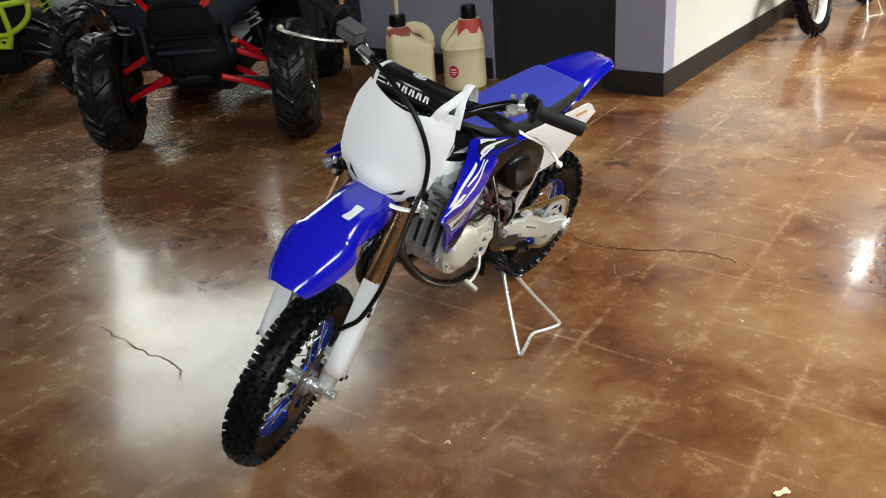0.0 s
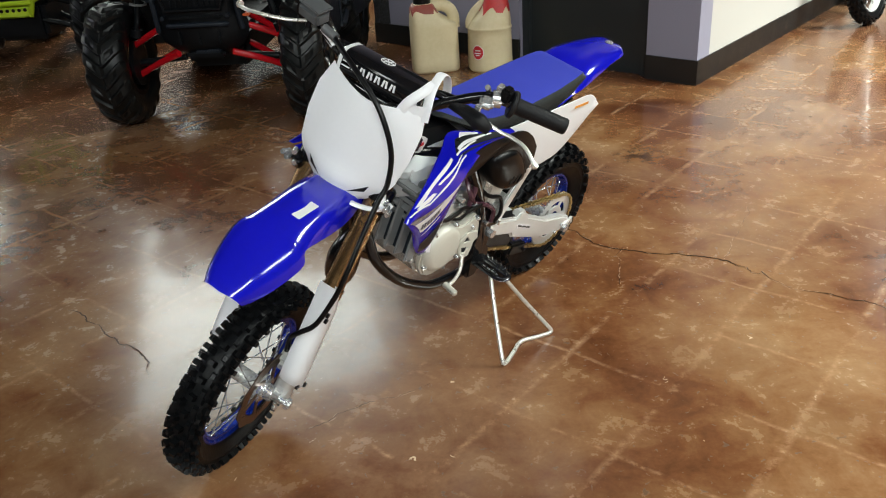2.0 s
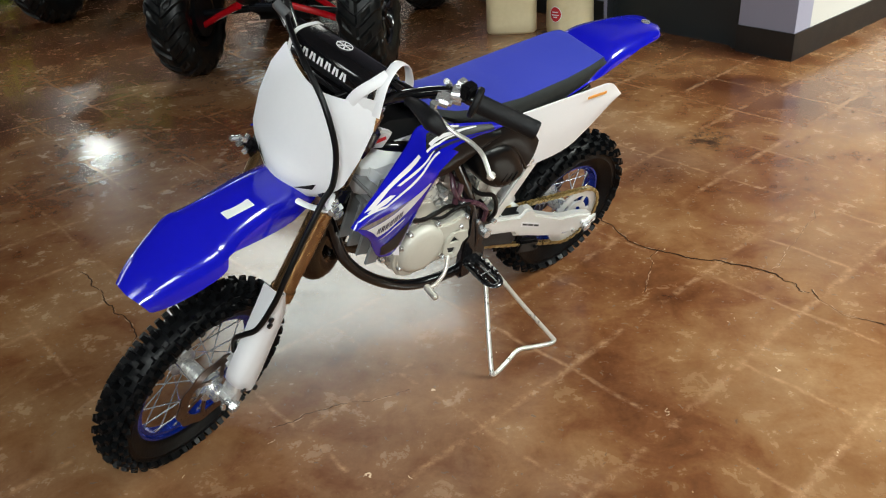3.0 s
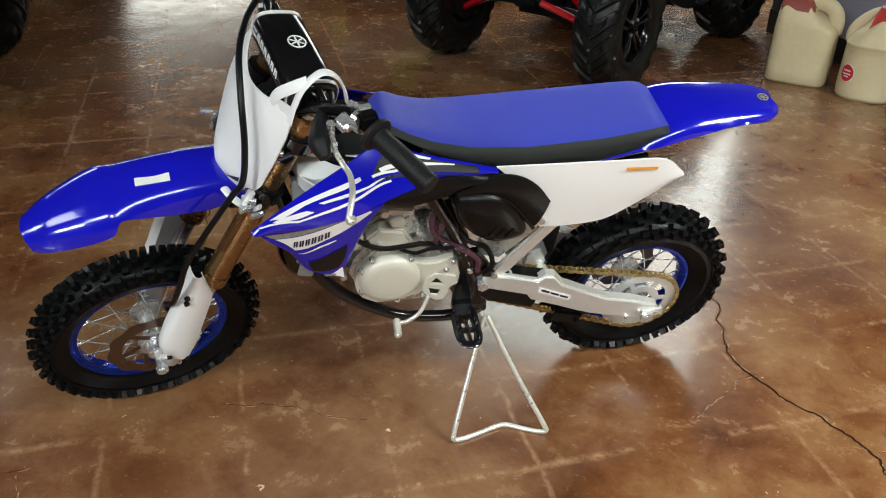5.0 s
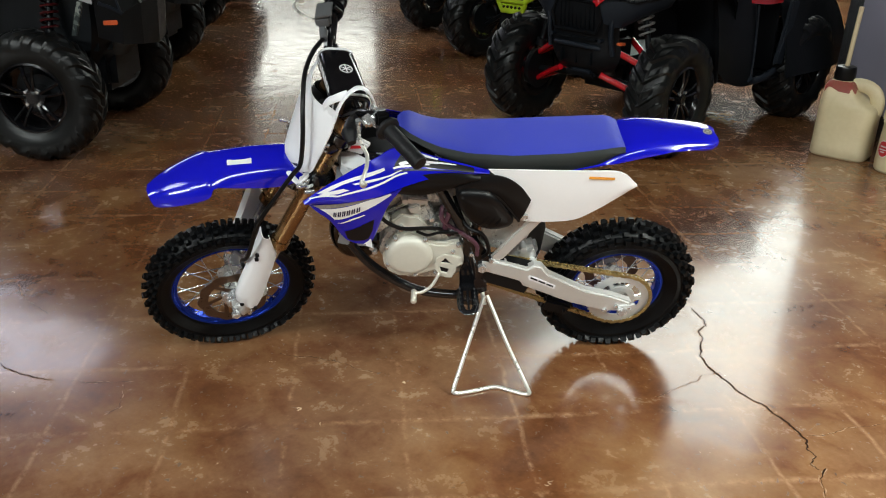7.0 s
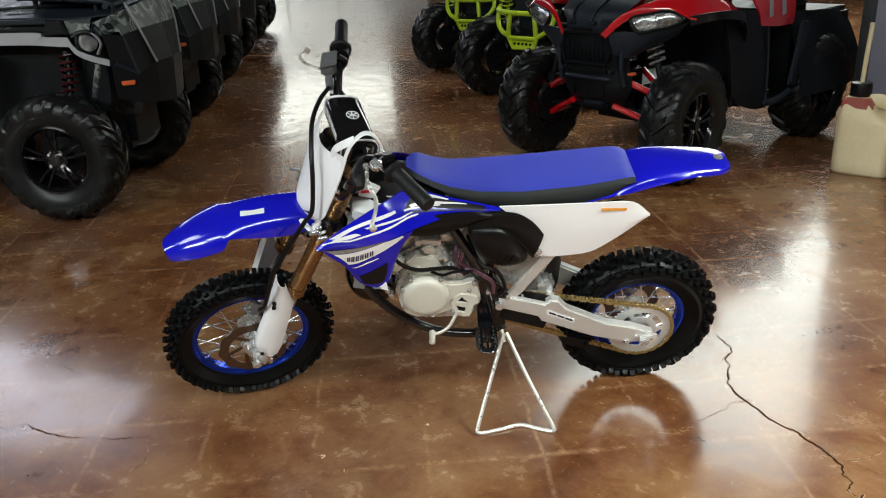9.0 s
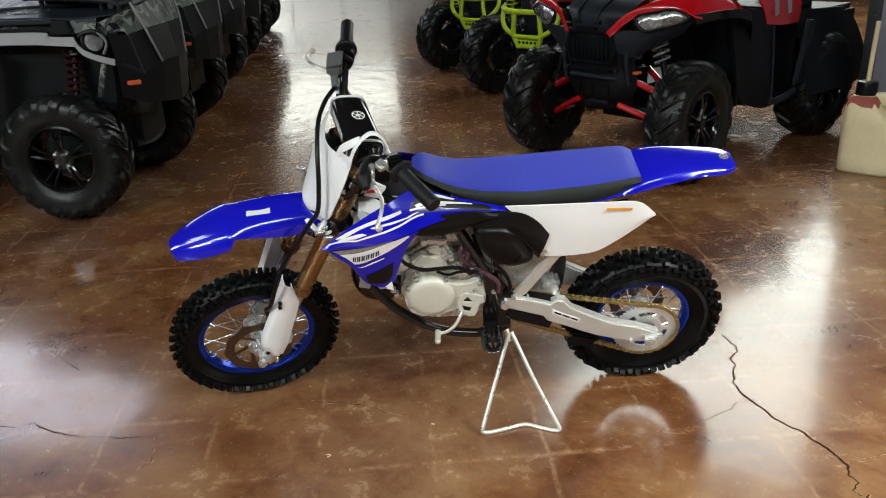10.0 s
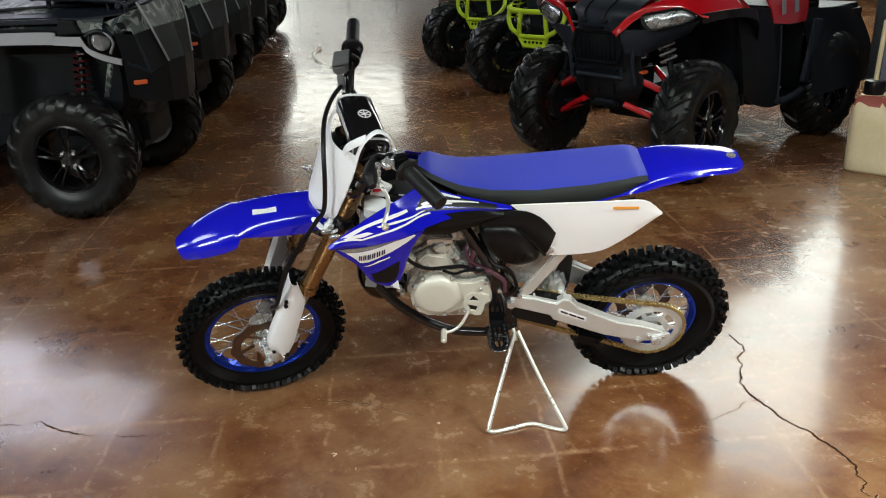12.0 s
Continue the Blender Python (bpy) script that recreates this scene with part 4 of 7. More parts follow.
bp("shock_spring", tube([(0.345 - 0.00045 * i + 0.030 * math.cos(i * 0.9), 0.030 * math.sin(i * 0.9), 0.56 - 0.0034 * i) for i in range(50)], 0.005, n=1, seg=6), chrome, None, "coil spring of the rear shock")
bp("linkage", join(block((0.285, 0.03, 0.395), (0.065, 0.05, 0.05), 0.010, rot=(0, 25, 0)), rod((0.27, -0.02, 0.375), (0.27, 0.07, 0.375), 0.014), rod((0.30, -0.02, 0.42), (0.30, 0.065, 0.42), 0.010)), alu, None, "cast shock linkage")
bp("mud_flap", loft([[(0.262, y, 0.60), (0.247, y, 0.50), (0.252, y, 0.42), (0.275, y, 0.345)] for y in (-0.06, 0, 0.06)]), black, None, "black rubber mud flap")

# bodywork
for sd in (1, -1):
    f = lambda pts: [(x, sd * y, z) for x, y, z in pts]
    sp = bp("side_panel", shell(f([(0.422, 0.100, 0.722), (0.302, 0.108, 0.726), (0.177, 0.113, 0.728), (0.090, 0.116, 0.727), (0.043, 0.117, 0.690)]),
                                f([(0.318, 0.112, 0.636), (0.338, 0.112, 0.571), (0.206, 0.112, 0.567), (0.136, 0.114, 0.604), (0.042, 0.117, 0.686)]), 6, sd * 0.004, t=sd * 0.004), white, None, "white side number panel")
    bp("bolt", bolt((0.318, sd * 0.116, 0.585), 0.008, sd * 0.005), chrome, sp)
    if sd == 1:
        bp("warning_label", plate([(0.169, 0.7165), (0.104, 0.7135), (0.104, 0.7065), (0.169, 0.7095)], 0.1195, 0.1205), orange_paper, sp, "orange warning sticker")
    ab = bp("airbox_cover", shell(f([(0.505, 0.108, 0.690), (0.448, 0.110, 0.712), (0.384, 0.112, 0.708), (0.340, 0.116, 0.682), (0.308, 0.118, 0.640)]),
                                  f([(0.492, 0.120, 0.664), (0.440, 0.122, 0.668), (0.402, 0.123, 0.660), (0.368, 0.122, 0.622), (0.333, 0.118, 0.570)]), 6, sd * 0.006, t=sd * 0.003), black, None, "matt black airbox cover")
    bp("airbox_lip", tube(f([(0.492, 0.121, 0.664), (0.440, 0.123, 0.667), (0.402, 0.124, 0.658), (0.368, 0.123, 0.620), (0.333, 0.119, 0.570)]), 0.0035, n=4, seg=6), black, ab)
    bp("frame_cover", shell(f([(0.655, 0.126, 0.704), (0.614, 0.127, 0.721), (0.513, 0.117, 0.722), (0.440, 0.110, 0.712)]), f([(0.648, 0.127, 0.664), (0.590, 0.126, 0.661), (0.525, 0.121, 0.674), (0.446, 0.114, 0.698)]), 6, sd * 0.008, t=sd * 0.003), black, None, "satin black frame cover under the seat")
    BOX = [(0.500, 0.672), (0.462, 0.680), (0.417, 0.672), (0.384, 0.643), (0.361, 0.607), (0.347, 0.574), (0.358, 0.556), (0.404, 0.546), (0.445, 0.562), (0.476, 0.590), (0.496, 0.630)]
    mid_x, mid_z = sum(p[0] for p in BOX) / 11, sum(p[1] for p in BOX) / 11
    bp("airbox", loft([[Vector((mid_x + (x - mid_x) * k, sd * y, mid_z + (z - mid_z) * k)) for x, _, z in curve_points([(x, 0, z) for x, z in BOX], 3, True)] for k, y in ((1.0, 0.05), (1.0, 0.108), (0.975, 0.121), (0.90, 0.131), (0.70, 0.138), (0.35, 0.141))], closed=True, caps=True), black, ab)
    for k in range(3):
        bp("airbox_rib", block((0.424 - 0.017 * k, sd * 0.1395, 0.592 - 0.004 * k), (0.004, 0.006, 0.026), 0.001, rot=(0, -32, 0)), black, ab)
    TOP = [(0.878, 0.187, 0.686), (0.793, 0.158, 0.733), (0.709, 0.118, 0.762), (0.645, 0.084, 0.774), (0.547, 0.088, 0.748), (0.420, 0.103, 0.720)]
    BOT = [(0.868, 0.188, 0.678), (0.777, 0.178, 0.676), (0.692, 0.166, 0.688), (0.628, 0.146, 0.704), (0.543, 0.121, 0.714), (0.420, 0.106, 0.714)]
    sh = bp("shroud", shell(f(TOP), f(BOT), 14, sd * 0.006, t=sd * 0.004, n=10), blue, None, "blue radiator shroud with white stripe graphics")
    LT = [(0.864, 0.183, 0.672), (0.777, 0.174, 0.674), (0.693, 0.162, 0.686), (0.640, 0.150, 0.697)]
    LB = [(0.820, 0.168, 0.617), (0.778, 0.154, 0.536), (0.717, 0.143, 0.523), (0.678, 0.143, 0.640)]
    ls = bp("lower_shroud", shell(f(LT), f(LB), 12, sd * 0.004, t=sd * 0.004, n=10), blue, None, "lower blue shroud with a white band")

    def on(rails, u, fr, lift, bul):
        a, b = rails
        x = min(0.9999, max(0.0, u)) * (len(a) - 1)
        k = int(x)
        p, q = a[k].lerp(a[k + 1], x - k), b[k].lerp(b[k + 1], x - k)
        return p.lerp(q, fr) + Vector((0, sd * (bul * math.sin(math.pi * fr) + lift), 0))

    UP = (curve_points(f(TOP), 10), curve_points(f(BOT), 10))
    LOW = (curve_points(f(LT), 10), curve_points(f(LB), 10))
    def decal(name, rails, upper, lower, mat_, parent, bul, lift=0.0012):
        """A decal between two edges, each a line of points along and down the shroud."""
        k = 16
        edge = lambda e: [(float(np.interp(j / k, np.linspace(0, 1, len(e)), [q[0] for q in e])), float(np.interp(j / k, np.linspace(0, 1, len(e)), [q[1] for q in e]))) for j in range(k + 1)]
        a, b = edge(upper), edge(lower)
        rows_ = [[on(rails, p[0] + (q[0] - p[0]) * w, p[1] + (q[1] - p[1]) * w, lift, bul) for p, q in zip(a, b)] for w in (0, 0.33, 0.67, 1)]
        bp(name, loft(rows_), mat_, parent)

    for up_, lo_ in (
        (((0.075, 0.02), (0.196, 0.113), (0.354, 0.238), (0.467, 0.300)), ((0.117, 0.25), (0.221, 0.238), (0.362, 0.350), (0.471, 0.375))),
        (((0.033, 0.02), (0.179, 0.560), (0.338, 0.620), (0.446, 0.620), (0.621, 0.595)), ((0.038, 0.13), (0.171, 0.625), (0.338, 0.688), (0.458, 0.675), (0.625, 0.638))),
        (((0.083, 0.163), (0.154, 0.288), (0.217, 0.388)), ((0.104, 0.325), (0.179, 0.50), (0.242, 0.513))),
        (((0.267, 0.350), (0.346, 0.425), (0.500, 0.540), (0.588, 0.523)), ((0.283, 0.425), (0.371, 0.513), (0.521, 0.588), (0.596, 0.538))),
        (((0.671, 0.025), (0.738, 0.01), (0.800, 0.02)), ((0.642, 0.163), (0.733, 0.10), (0.792, 0.088))),
        (((0.579, 0.338), (0.729, 0.225), (0.871, 0.10)), ((0.588, 0.413), (0.733, 0.325), (0.871, 0.16))),
        (((0.533, 0.400), (0.646, 0.413), (0.754, 0.313)), ((0.538, 0.450), (0.646, 0.463), (0.754, 0.363)))):
        decal("white_stripe", UP, up_, lo_, decal_white, sh, 0.006)
    decal("black_stripe", UP, ((0.600, 0.16), (0.733, 0.10), (0.94, 0.05)), ((0.540, 0.40), (0.729, 0.46), (0.94, 0.55)), decal_black, sh, 0.006, 0.0007)
    decal("navy_stripe", UP, ((0.540, 0.50), (0.735, 0.52), (0.94, 0.60)), ((0.545, 0.56), (0.80, 0.62), (0.94, 0.68)), decal_navy, sh, 0.006, 0.0007)
    decal("grey_band", LOW, ((0.03, 0.01), (0.312, 0.01), (0.442, 0.005), (0.60, 0.005)), ((0.073, 0.165), (0.334, 0.09), (0.555, 0.025), (0.618, 0.02)), decal_grey, ls, 0.004)
    decal("white_band", LOW, ((0.075, 0.175), (0.336, 0.10), (0.56, 0.03), (0.817, 0.01)), ((0.192, 0.488), (0.467, 0.263), (0.633, 0.163), (0.858, 0.063)), decal_white, ls, 0.004, 0.0016)
    decal("white_slash", LOW, ((0.212, 0.588), (0.408, 0.375), (0.525, 0.313)), ((0.271, 0.545), (0.421, 0.405), (0.533, 0.330)), decal_white, ls, 0.004)
    decal("black_patch", LOW, ((0.300, 0.760), (0.529, 0.520), (0.646, 0.460)), ((0.340, 0.960), (0.608, 0.880), (0.650, 0.720)), decal_black, ls, 0.004)
    # the maker's name on the band, as plain bars
    for i in range(6):
        for o in (0.0, 0.42):
            g = [(i + o + w) / 6 for w in (0.0, 0.30)]
            edge_ = lambda e0, e1, g0: (e0[0] + (e1[0] - e0[0]) * g0, e0[1] + (e1[1] - e0[1]) * g0)
            decal("name_bar", LOW, [edge_((0.205, 0.245), (0.490, 0.128), q) for q in g], [edge_((0.186, 0.400), (0.490, 0.222), q) for q in g], decal_navy, ls, 0.004, 0.0022)
    # radiator, its louvred guard and side lug
    bp("radiator", join(block((0.740, sd * 0.085, 0.595), (0.030, 0.085, 0.19), 0.004, rot=(0, -14, 0)), *[block((0.742 + 0.249 * 0.017 * k, sd * 0.085, 0.597 + 0.017 * k), (0.034, 0.080, 0.004), rot=(0, -14, 0)) for k in range(-5, 6)]), atv_slate, None, "dark finned radiator")
    bp("tank_flap", plate([(0.787, 0.742), (0.791, 0.722), (0.757, 0.656), (0.740, 0.648), (0.722, 0.658), (0.724, 0.684)], sd * 0.106, sd * 0.111, 0.002), white_dim, None, "white plastic flap beside the tank")
    guard = bp("radiator_guard", block((0.742, sd * 0.094, 0.512), (0.026, 0.104, 0.012), 0.003), grey_guard, None, "grey louvred radiator guard")
    bp("top_rail", block((0.790, sd * 0.094, 0.700), (0.026, 0.104, 0.012), 0.003), grey_guard, guard)
    for y in (0.046, 0.078, 0.110, 0.142):
        bp("rib", block((0.768, sd * y, 0.606), (0.030, 0.007, 0.192), 0.002, rot=(0, -14, 0)), grey_guard, guard)
    for i in range(6):
        z = 0.534 + i * 0.029
        bp("slat", block((0.758 + (z - 0.606) * 0.25, sd * 0.094, z), (0.020, 0.094, 0.006), 0.001, rot=(0, 25, 0)), grey_guard, guard)
    bp("guard_tab", plate([(0.775, 0.57), (0.745, 0.515), (0.715, 0.500), (0.720, 0.56)], sd * 0.140, sd * 0.146, 0.001), white, guard)
T8 = lambda x, w, z0, z1: [(x, y * w, z0 + h * (z1 - z0)) for y, h in ((-0.80, 0.0), (-1.0, 0.18), (-1.0, 0.72), (-0.72, 0.95), (-0.2, 1.0), (0.2, 1.0), (0.72, 0.95), (1.0, 0.72), (1.0, 0.18), (0.80, 0.0))]
tank = bp("fuel_tank", loft([T8(0.800, 0.050, 0.675, 0.735), T8(0.790, 0.085, 0.650, 0.750), T8(0.765, 0.100, 0.638, 0.756), T8(0.70, 0.102, 0.640, 0.756), T8(0.60, 0.080, 0.650, 0.740), T8(0.52, 0.068, 0.660, 0.725)], caps=True), white_dim, None, "translucent white fuel tank")
lug = bp("tank_lug", plate([(0.772, 0.762), (0.764, 0.786), (0.742, 0.797), (0.716, 0.781), (0.722, 0.772), (0.738, 0.752)], 0.066, 0.084, 0.004), white_dim, tank, "white tank mounting lug")
bp("tank_decal", plate([(0.765, 0.772), (0.763, 0.781), (0.735, 0.781), (0.733, 0.774)], 0.0845, 0.0855), red_cap, lug, "red sticker")
bp("filler_cap", join(rod((0.755, 0, 0.750), (0.755, 0, 0.795), 0.030, bevel=0.004), rod((0.755, 0, 0.795), (0.755, 0, 0.808), 0.012)), black, tank, "black filler cap")
bp("tank_cover", loft([[(0.790, y, z) for y, z in ((-0.060, 0.745), (-0.05, 0.765), (0, 0.770), (0.05, 0.765), (0.060, 0.745))], [(0.700, y, z) for y, z in ((-0.075, 0.755), (-0.05, 0.785), (0, 0.792), (0.05, 0.785), (0.075, 0.755))], [(0.62, y, z) for y, z in ((-0.066, 0.745), (-0.05, 0.768), (0, 0.775), (0.05, 0.768), (0.066, 0.745))],
                       [(0.55, y, z) for y, z in ((-0.060, 0.715), (-0.05, 0.725), (0, 0.73), (0.05, 0.725), (0.060, 0.715))]]), black, None, "black tank cover")

# seat: stations of x, half width, crown, colour line, bottom
ST = [(0.650, 0.030, 0.800, 0.797, 0.790), (0.638, 0.048, 0.806, 0.800, 0.788), (0.620, 0.062, 0.802, 0.793, 0.782), (0.585, 0.068, 0.784, 0.775, 0.764), (0.540, 0.076, 0.770, 0.760, 0.738), (0.470, 0.088, 0.759, 0.751, 0.714), (0.360, 0.096, 0.757, 0.750, 0.706), (0.220, 0.095, 0.765, 0.758, 0.710), (0.140, 0.090, 0.773, 0.766, 0.730), (0.096, 0.084, 0.777, 0.770, 0.756), (0.076, 0.074, 0.768, 0.763, 0.756)]
xs = [s[0] for s in ST][::-1]
stations = []
for i in range(37):
    x = 0.650 - 0.574 * i / 36
    stations.append([x] + [float(np.interp(x, xs, [s[k] for s in ST][::-1])) for k in range(1, 5)])
sec, side_l, side_r = [], [], []
for x, w, top, edge, bot in stations:
    row = []
    for k in range(13):
        a = -1 + 2 * k / 12
        row.append((x, (w - 0.010) * (math.sin(a * math.pi / 2) * 0.55 + a * 0.45), edge + 0.005 + (top - edge - 0.005) * (1 - abs(a) ** 3.2)))
    sec.append(row)
    side_l.append([(x, w - 0.010, edge + 0.005), (x, w - 0.001, edge - 0.002), (x, w + 0.003, edge - 0.4 * (edge - bot)), (x, w - 0.004, bot)])
    side_r.append([(x, -w + 0.010, edge + 0.005), (x, -w + 0.001, edge - 0.002), (x, -w - 0.003, edge - 0.4 * (edge - bot)), (x, -w + 0.004, bot)])
seat = bp("seat", join(loft(sec), loft([[r[0], r[-1]] for r in ([s[0], s[-1]] for s in sec)])), seat_blue, None, "blue vinyl seat top", 60)
bp("seat_side", loft(side_l), seat_dark, seat, "charcoal gripper vinyl seat side", 60)
bp("seat_side", loft(side_r), seat_dark, seat, "charcoal gripper vinyl seat side", 60)
bp("seat_base", block((0.33, 0, 0.728), (0.40, 0.17, 0.012), 0.004), black, seat)

# rear mudguard
rows = []
for x, w, top, edge, drop in ((0.210, 0.092, 0.725, 0.722, 0.712), (0.150, 0.090, 0.738, 0.734, 0.724), (0.100, 0.087, 0.752, 0.748, 0.733), (0.060, 0.084, 0.767, 0.762, 0.742), (0.020, 0.080, 0.775, 0.769, 0.750), (-0.040, 0.073, 0.777, 0.770, 0.758), (-0.100, 0.066, 0.775, 0.768, 0.762), (-0.145, 0.057, 0.771, 0.765, 0.762), (-0.172, 0.036, 0.766, 0.762, 0.760)):
    rows.append([(x, -w, drop), (x, -w * 0.97, edge - 0.010), (x, -w * 0.86, edge), (x, -w * 0.62, top + 0.0015), (x, 0, top - 0.0015), (x, w * 0.62, top + 0.0015), (x, w * 0.86, edge), (x, w * 0.97, edge - 0.010), (x, w, drop)])
cols = [curve_points([r[k] for r in rows], 4) for k in range(9)]
fen = bp("rear_mudguard", thicken(loft([[c[i] for c in cols] for i in range(len(cols[0]))]), -0.0035), blue, None, "glossy blue rear mudguard", 50)
bp("badge", join(rod((-0.150, 0, 0.768), (-0.1505, 0, 0.7735), 0.0125, seg=24)), decal_black, fen, "small round emblem on the tail")
bp("badge_ring", moved(join(ring_plate(0.0115, 0.0095, 0, 0.001, 24), *[block((0, 0.0005, 0), (0.018, 0.001, 0.002), rot=(0, -math.degrees(a), 0)) for a in (0.5, 1.55, 2.6)]), pose(-0.1505, 0, 0.774, 90, 0, 0)), zinc, fen)

# ---- steered parts ----
S = dict(steered=True)
fork_dir = Vector((0.184, 0, -0.355)).normalized()
for sd in (1, -1):
    top = Vector((0.790, sd * 0.085, 0.862))
    low = Vector((0.985, sd * 0.085, 0.486))
    end = Vector((1.105, sd * 0.085, 0.255))
    fk = bp("fork_leg", join(rod(top, low, 0.0235, bevel=0.002, seg=24), rod(low - fork_dir * 0.006, low + fork_dir * 0.018, 0.0265, seg=24)), gold, None, "bronze anodised upside-down fork tube", **S)
    bp("slider", rod(low, end, 0.0165, seg=20), chrome, fk, "chrome fork slider", **S)
    bp("axle_lug", join(rod(end - fork_dir * 0.03, end + fork_dir * 0.03, 0.023), block((1.122, sd * 0.085, 0.245), (0.042, 0.036, 0.042), 0.009), rod((1.118, sd * 0.085, 0.200), (1.118, sd * 0.085, 0.23), 0.006)), alu, fk, "cast axle lug", **S)
    bp("fork_cap", join(rod(top - fork_dir * 0.004, top - fork_dir * 0.012, 0.020, seg=6), rod(top - fork_dir * 0.010, top - fork_dir * 0.018, 0.006)), chrome, fk, "", **S)
    # the guard covers the outside of the slider and folds round its front
    rows = []
    for (rx_, rz_), (fx_, fz_) in (((1.013, 0.530), (1.032, 0.541)), ((1.008, 0.492), (1.043, 0.512)), ((1.002, 0.460), (1.055, 0.484)), ((1.013, 0.421), (1.069, 0.450)), ((1.031, 0.370), (1.089, 0.400)), ((1.045, 0.330), (1.104, 0.368)), ((1.057, 0.295), (1.122, 0.324)), ((1.070, 0.270), (1.127, 0.299)), ((1.078, 0.257), (1.110, 0.274))):
        r_, f_ = Vector((rx_, 0, rz_)), Vector((fx_, 0, fz_))
        d_ = (f_ - r_)
        rows.append([p + Vector((0, sd * y, 0)) for p, y in ((r_ + d_ * 0.06, 0.103), (r_, 0.111), (r_ + d_ * 0.10, 0.1175), (r_ + d_ * 0.5, 0.1215), (r_ + d_ * 0.88, 0.119), (f_, 0.112), (f_ + d_ * 0.05, 0.101), (f_ + d_ * 0.04, 0.086), (f_ - d_ * 0.04, 0.074))])
    side = Vector((0, sd, 0))
    bp("fork_guard", thicken(loft(rows), 0.002), white, fk, "white fork guard", 60, True)
    for gx, gy, gz in ((1.116, 0.119, 0.288), (1.082, 0.120, 0.262), (1.053, 0.1195, 0.480), (1.056, 0.120, 0.465)):
        bp("guard_bolt", bolt((gx, sd * gy, gz), 0.006, 0.004, (0, sd, 0)), decal_black, fk, "", **S)
    for z0, x0 in ((0.715, 0.868), (0.82, 0.813)):
        bp("clamp_bolts", join(rod((x0 + 0.045, sd * 0.112, z0), (x0 + 0.03, sd * 0.118, z0 - 0.002), 0.006), rod((x0 + 0.052, sd * 0.105, z0 - 0.022), (x0 + 0.034, sd * 0.112, z0 - 0.024), 0.006)), chrome, fk, "", **S)
yoke = lambda x, z: join(block((x, 0, z), (0.075, 0.12, 0.028), 0.008, rot=(0, 27, 0)), *[rod(Vector((x, sd * 0.085, z)) - fork_dir * 0.016, Vector((x, sd * 0.085, z)) + fork_dir * 0.016, 0.034, seg=24, bevel=0.003) for sd in (1, -1)], *[block((x + 0.025, sd * 0.105, z - 0.012), (0.035, 0.028, 0.034), 0.006, rot=(0, 27, 0)) for sd in (1, -1)])
bp("lower_yoke", yoke(0.872, 0.704), gloss_black, None, "black lower fork clamp", **S)
bp("upper_yoke", yoke(0.813, 0.818), gloss_black, None, "black upper fork clamp", **S)
for sd in (1, -1):
    for k in (0, 1):
        bp("clamp_bolt", rod((0.908 - 0.018 * k, sd * 0.126, 0.709 - 0.024 * k), (0.932 - 0.018 * k, sd * 0.131, 0.716 - 0.024 * k), 0.0065, seg=10, bevel=0.0015), chrome, None, "shiny clamp bolt", **S)

# handlebar with cross pad, grips, levers
bar = bp("handlebar", tube([(0.694, 0.362, 0.952), (0.735, 0.262, 0.966), (0.755, 0.205, 0.965), (0.785, 0.125, 0.915), (0.800, 0.085, 0.878), (0.803, 0.045, 0.866), (0.803, -0.045, 0.866), (0.800, -0.085, 0.878), (0.785, -0.125, 0.915), (0.758, -0.205, 0.966), (0.742, -0.262, 0.972), (0.716, -0.355, 0.974)], 0.011, seg=14), gloss_black, None, "black steel handlebar", **S)
bp("cross_bar", rod((0.772, 0.128, 0.925), (0.772, -0.128, 0.925), 0.007), gloss_black, bar, "", **S)
PAD = pose(0.780, -0.006, 0.905, 0, -12, 0)


def pad_skin(stations_, grow=0.0):
    """A rounded block along y, 90 by 62 mm; stations of y and size."""
    rows_ = []
    for y, k in stations_:
        ring = []
        for i in range(28):
            a = 2 * math.pi * i / 28
            c, q = math.cos(a), math.sin(a)
            ring.append(((0.045 + grow) * k * math.copysign(abs(c) ** 0.62, c), y, (0.031 + grow) * k * math.copysign(abs(q) ** 0.62, q)))
        rows_.append(ring)
    return moved(loft(rows_, closed=True, caps=True), PAD)


pad = bp("bar_pad", pad_skin([(-0.104, 0.80), (-0.101, 0.93), (-0.094, 1.0), (0.094, 1.0), (0.101, 0.93), (0.104, 0.80)]), gloss_black, bar, "glossy black bar pad with white end bands", **S)
for y in (-0.097, 0.088):
    bp("pad_trim", pad_skin([(y, 1.0), (y + 0.008, 1.0)], 0.0008), decal_white, pad, "white end band", **S)
bp("pad_emblem", moved(join(ring_plate(0.0165, 0.0142, 0, 0.001, 32), *[block((0, 0.0005, 0), (0.027, 0.001, 0.0026), rot=(0, -math.degrees(a), 0)) for a in (0.5, 1.55, 2.6)]), PAD @ pose(-0.004, -0.01, 0.0314, 90, 0, 0)), decal_white, pad, "white round emblem", **S)
for i in range(6):
    y = 0.040 - i * 0.0185
    bp("name_bar", moved(join(block((0.0452, y, 0.004), (0.001, 0.0045, 0.015), rot=(8, 0, 0)), block((0.0452, y - 0.0075, 0.004), (0.001, 0.0045, 0.015), rot=(-8, 0, 0))), PAD), decal_white, pad, "", 0, True)
for k in range(2):
    bp("pad_line", moved(block((0.0452, -0.077, 0.008 - 0.010 * k), (0.001, 0.020, 0.003)), PAD), decal_white, pad, "", 0, True)
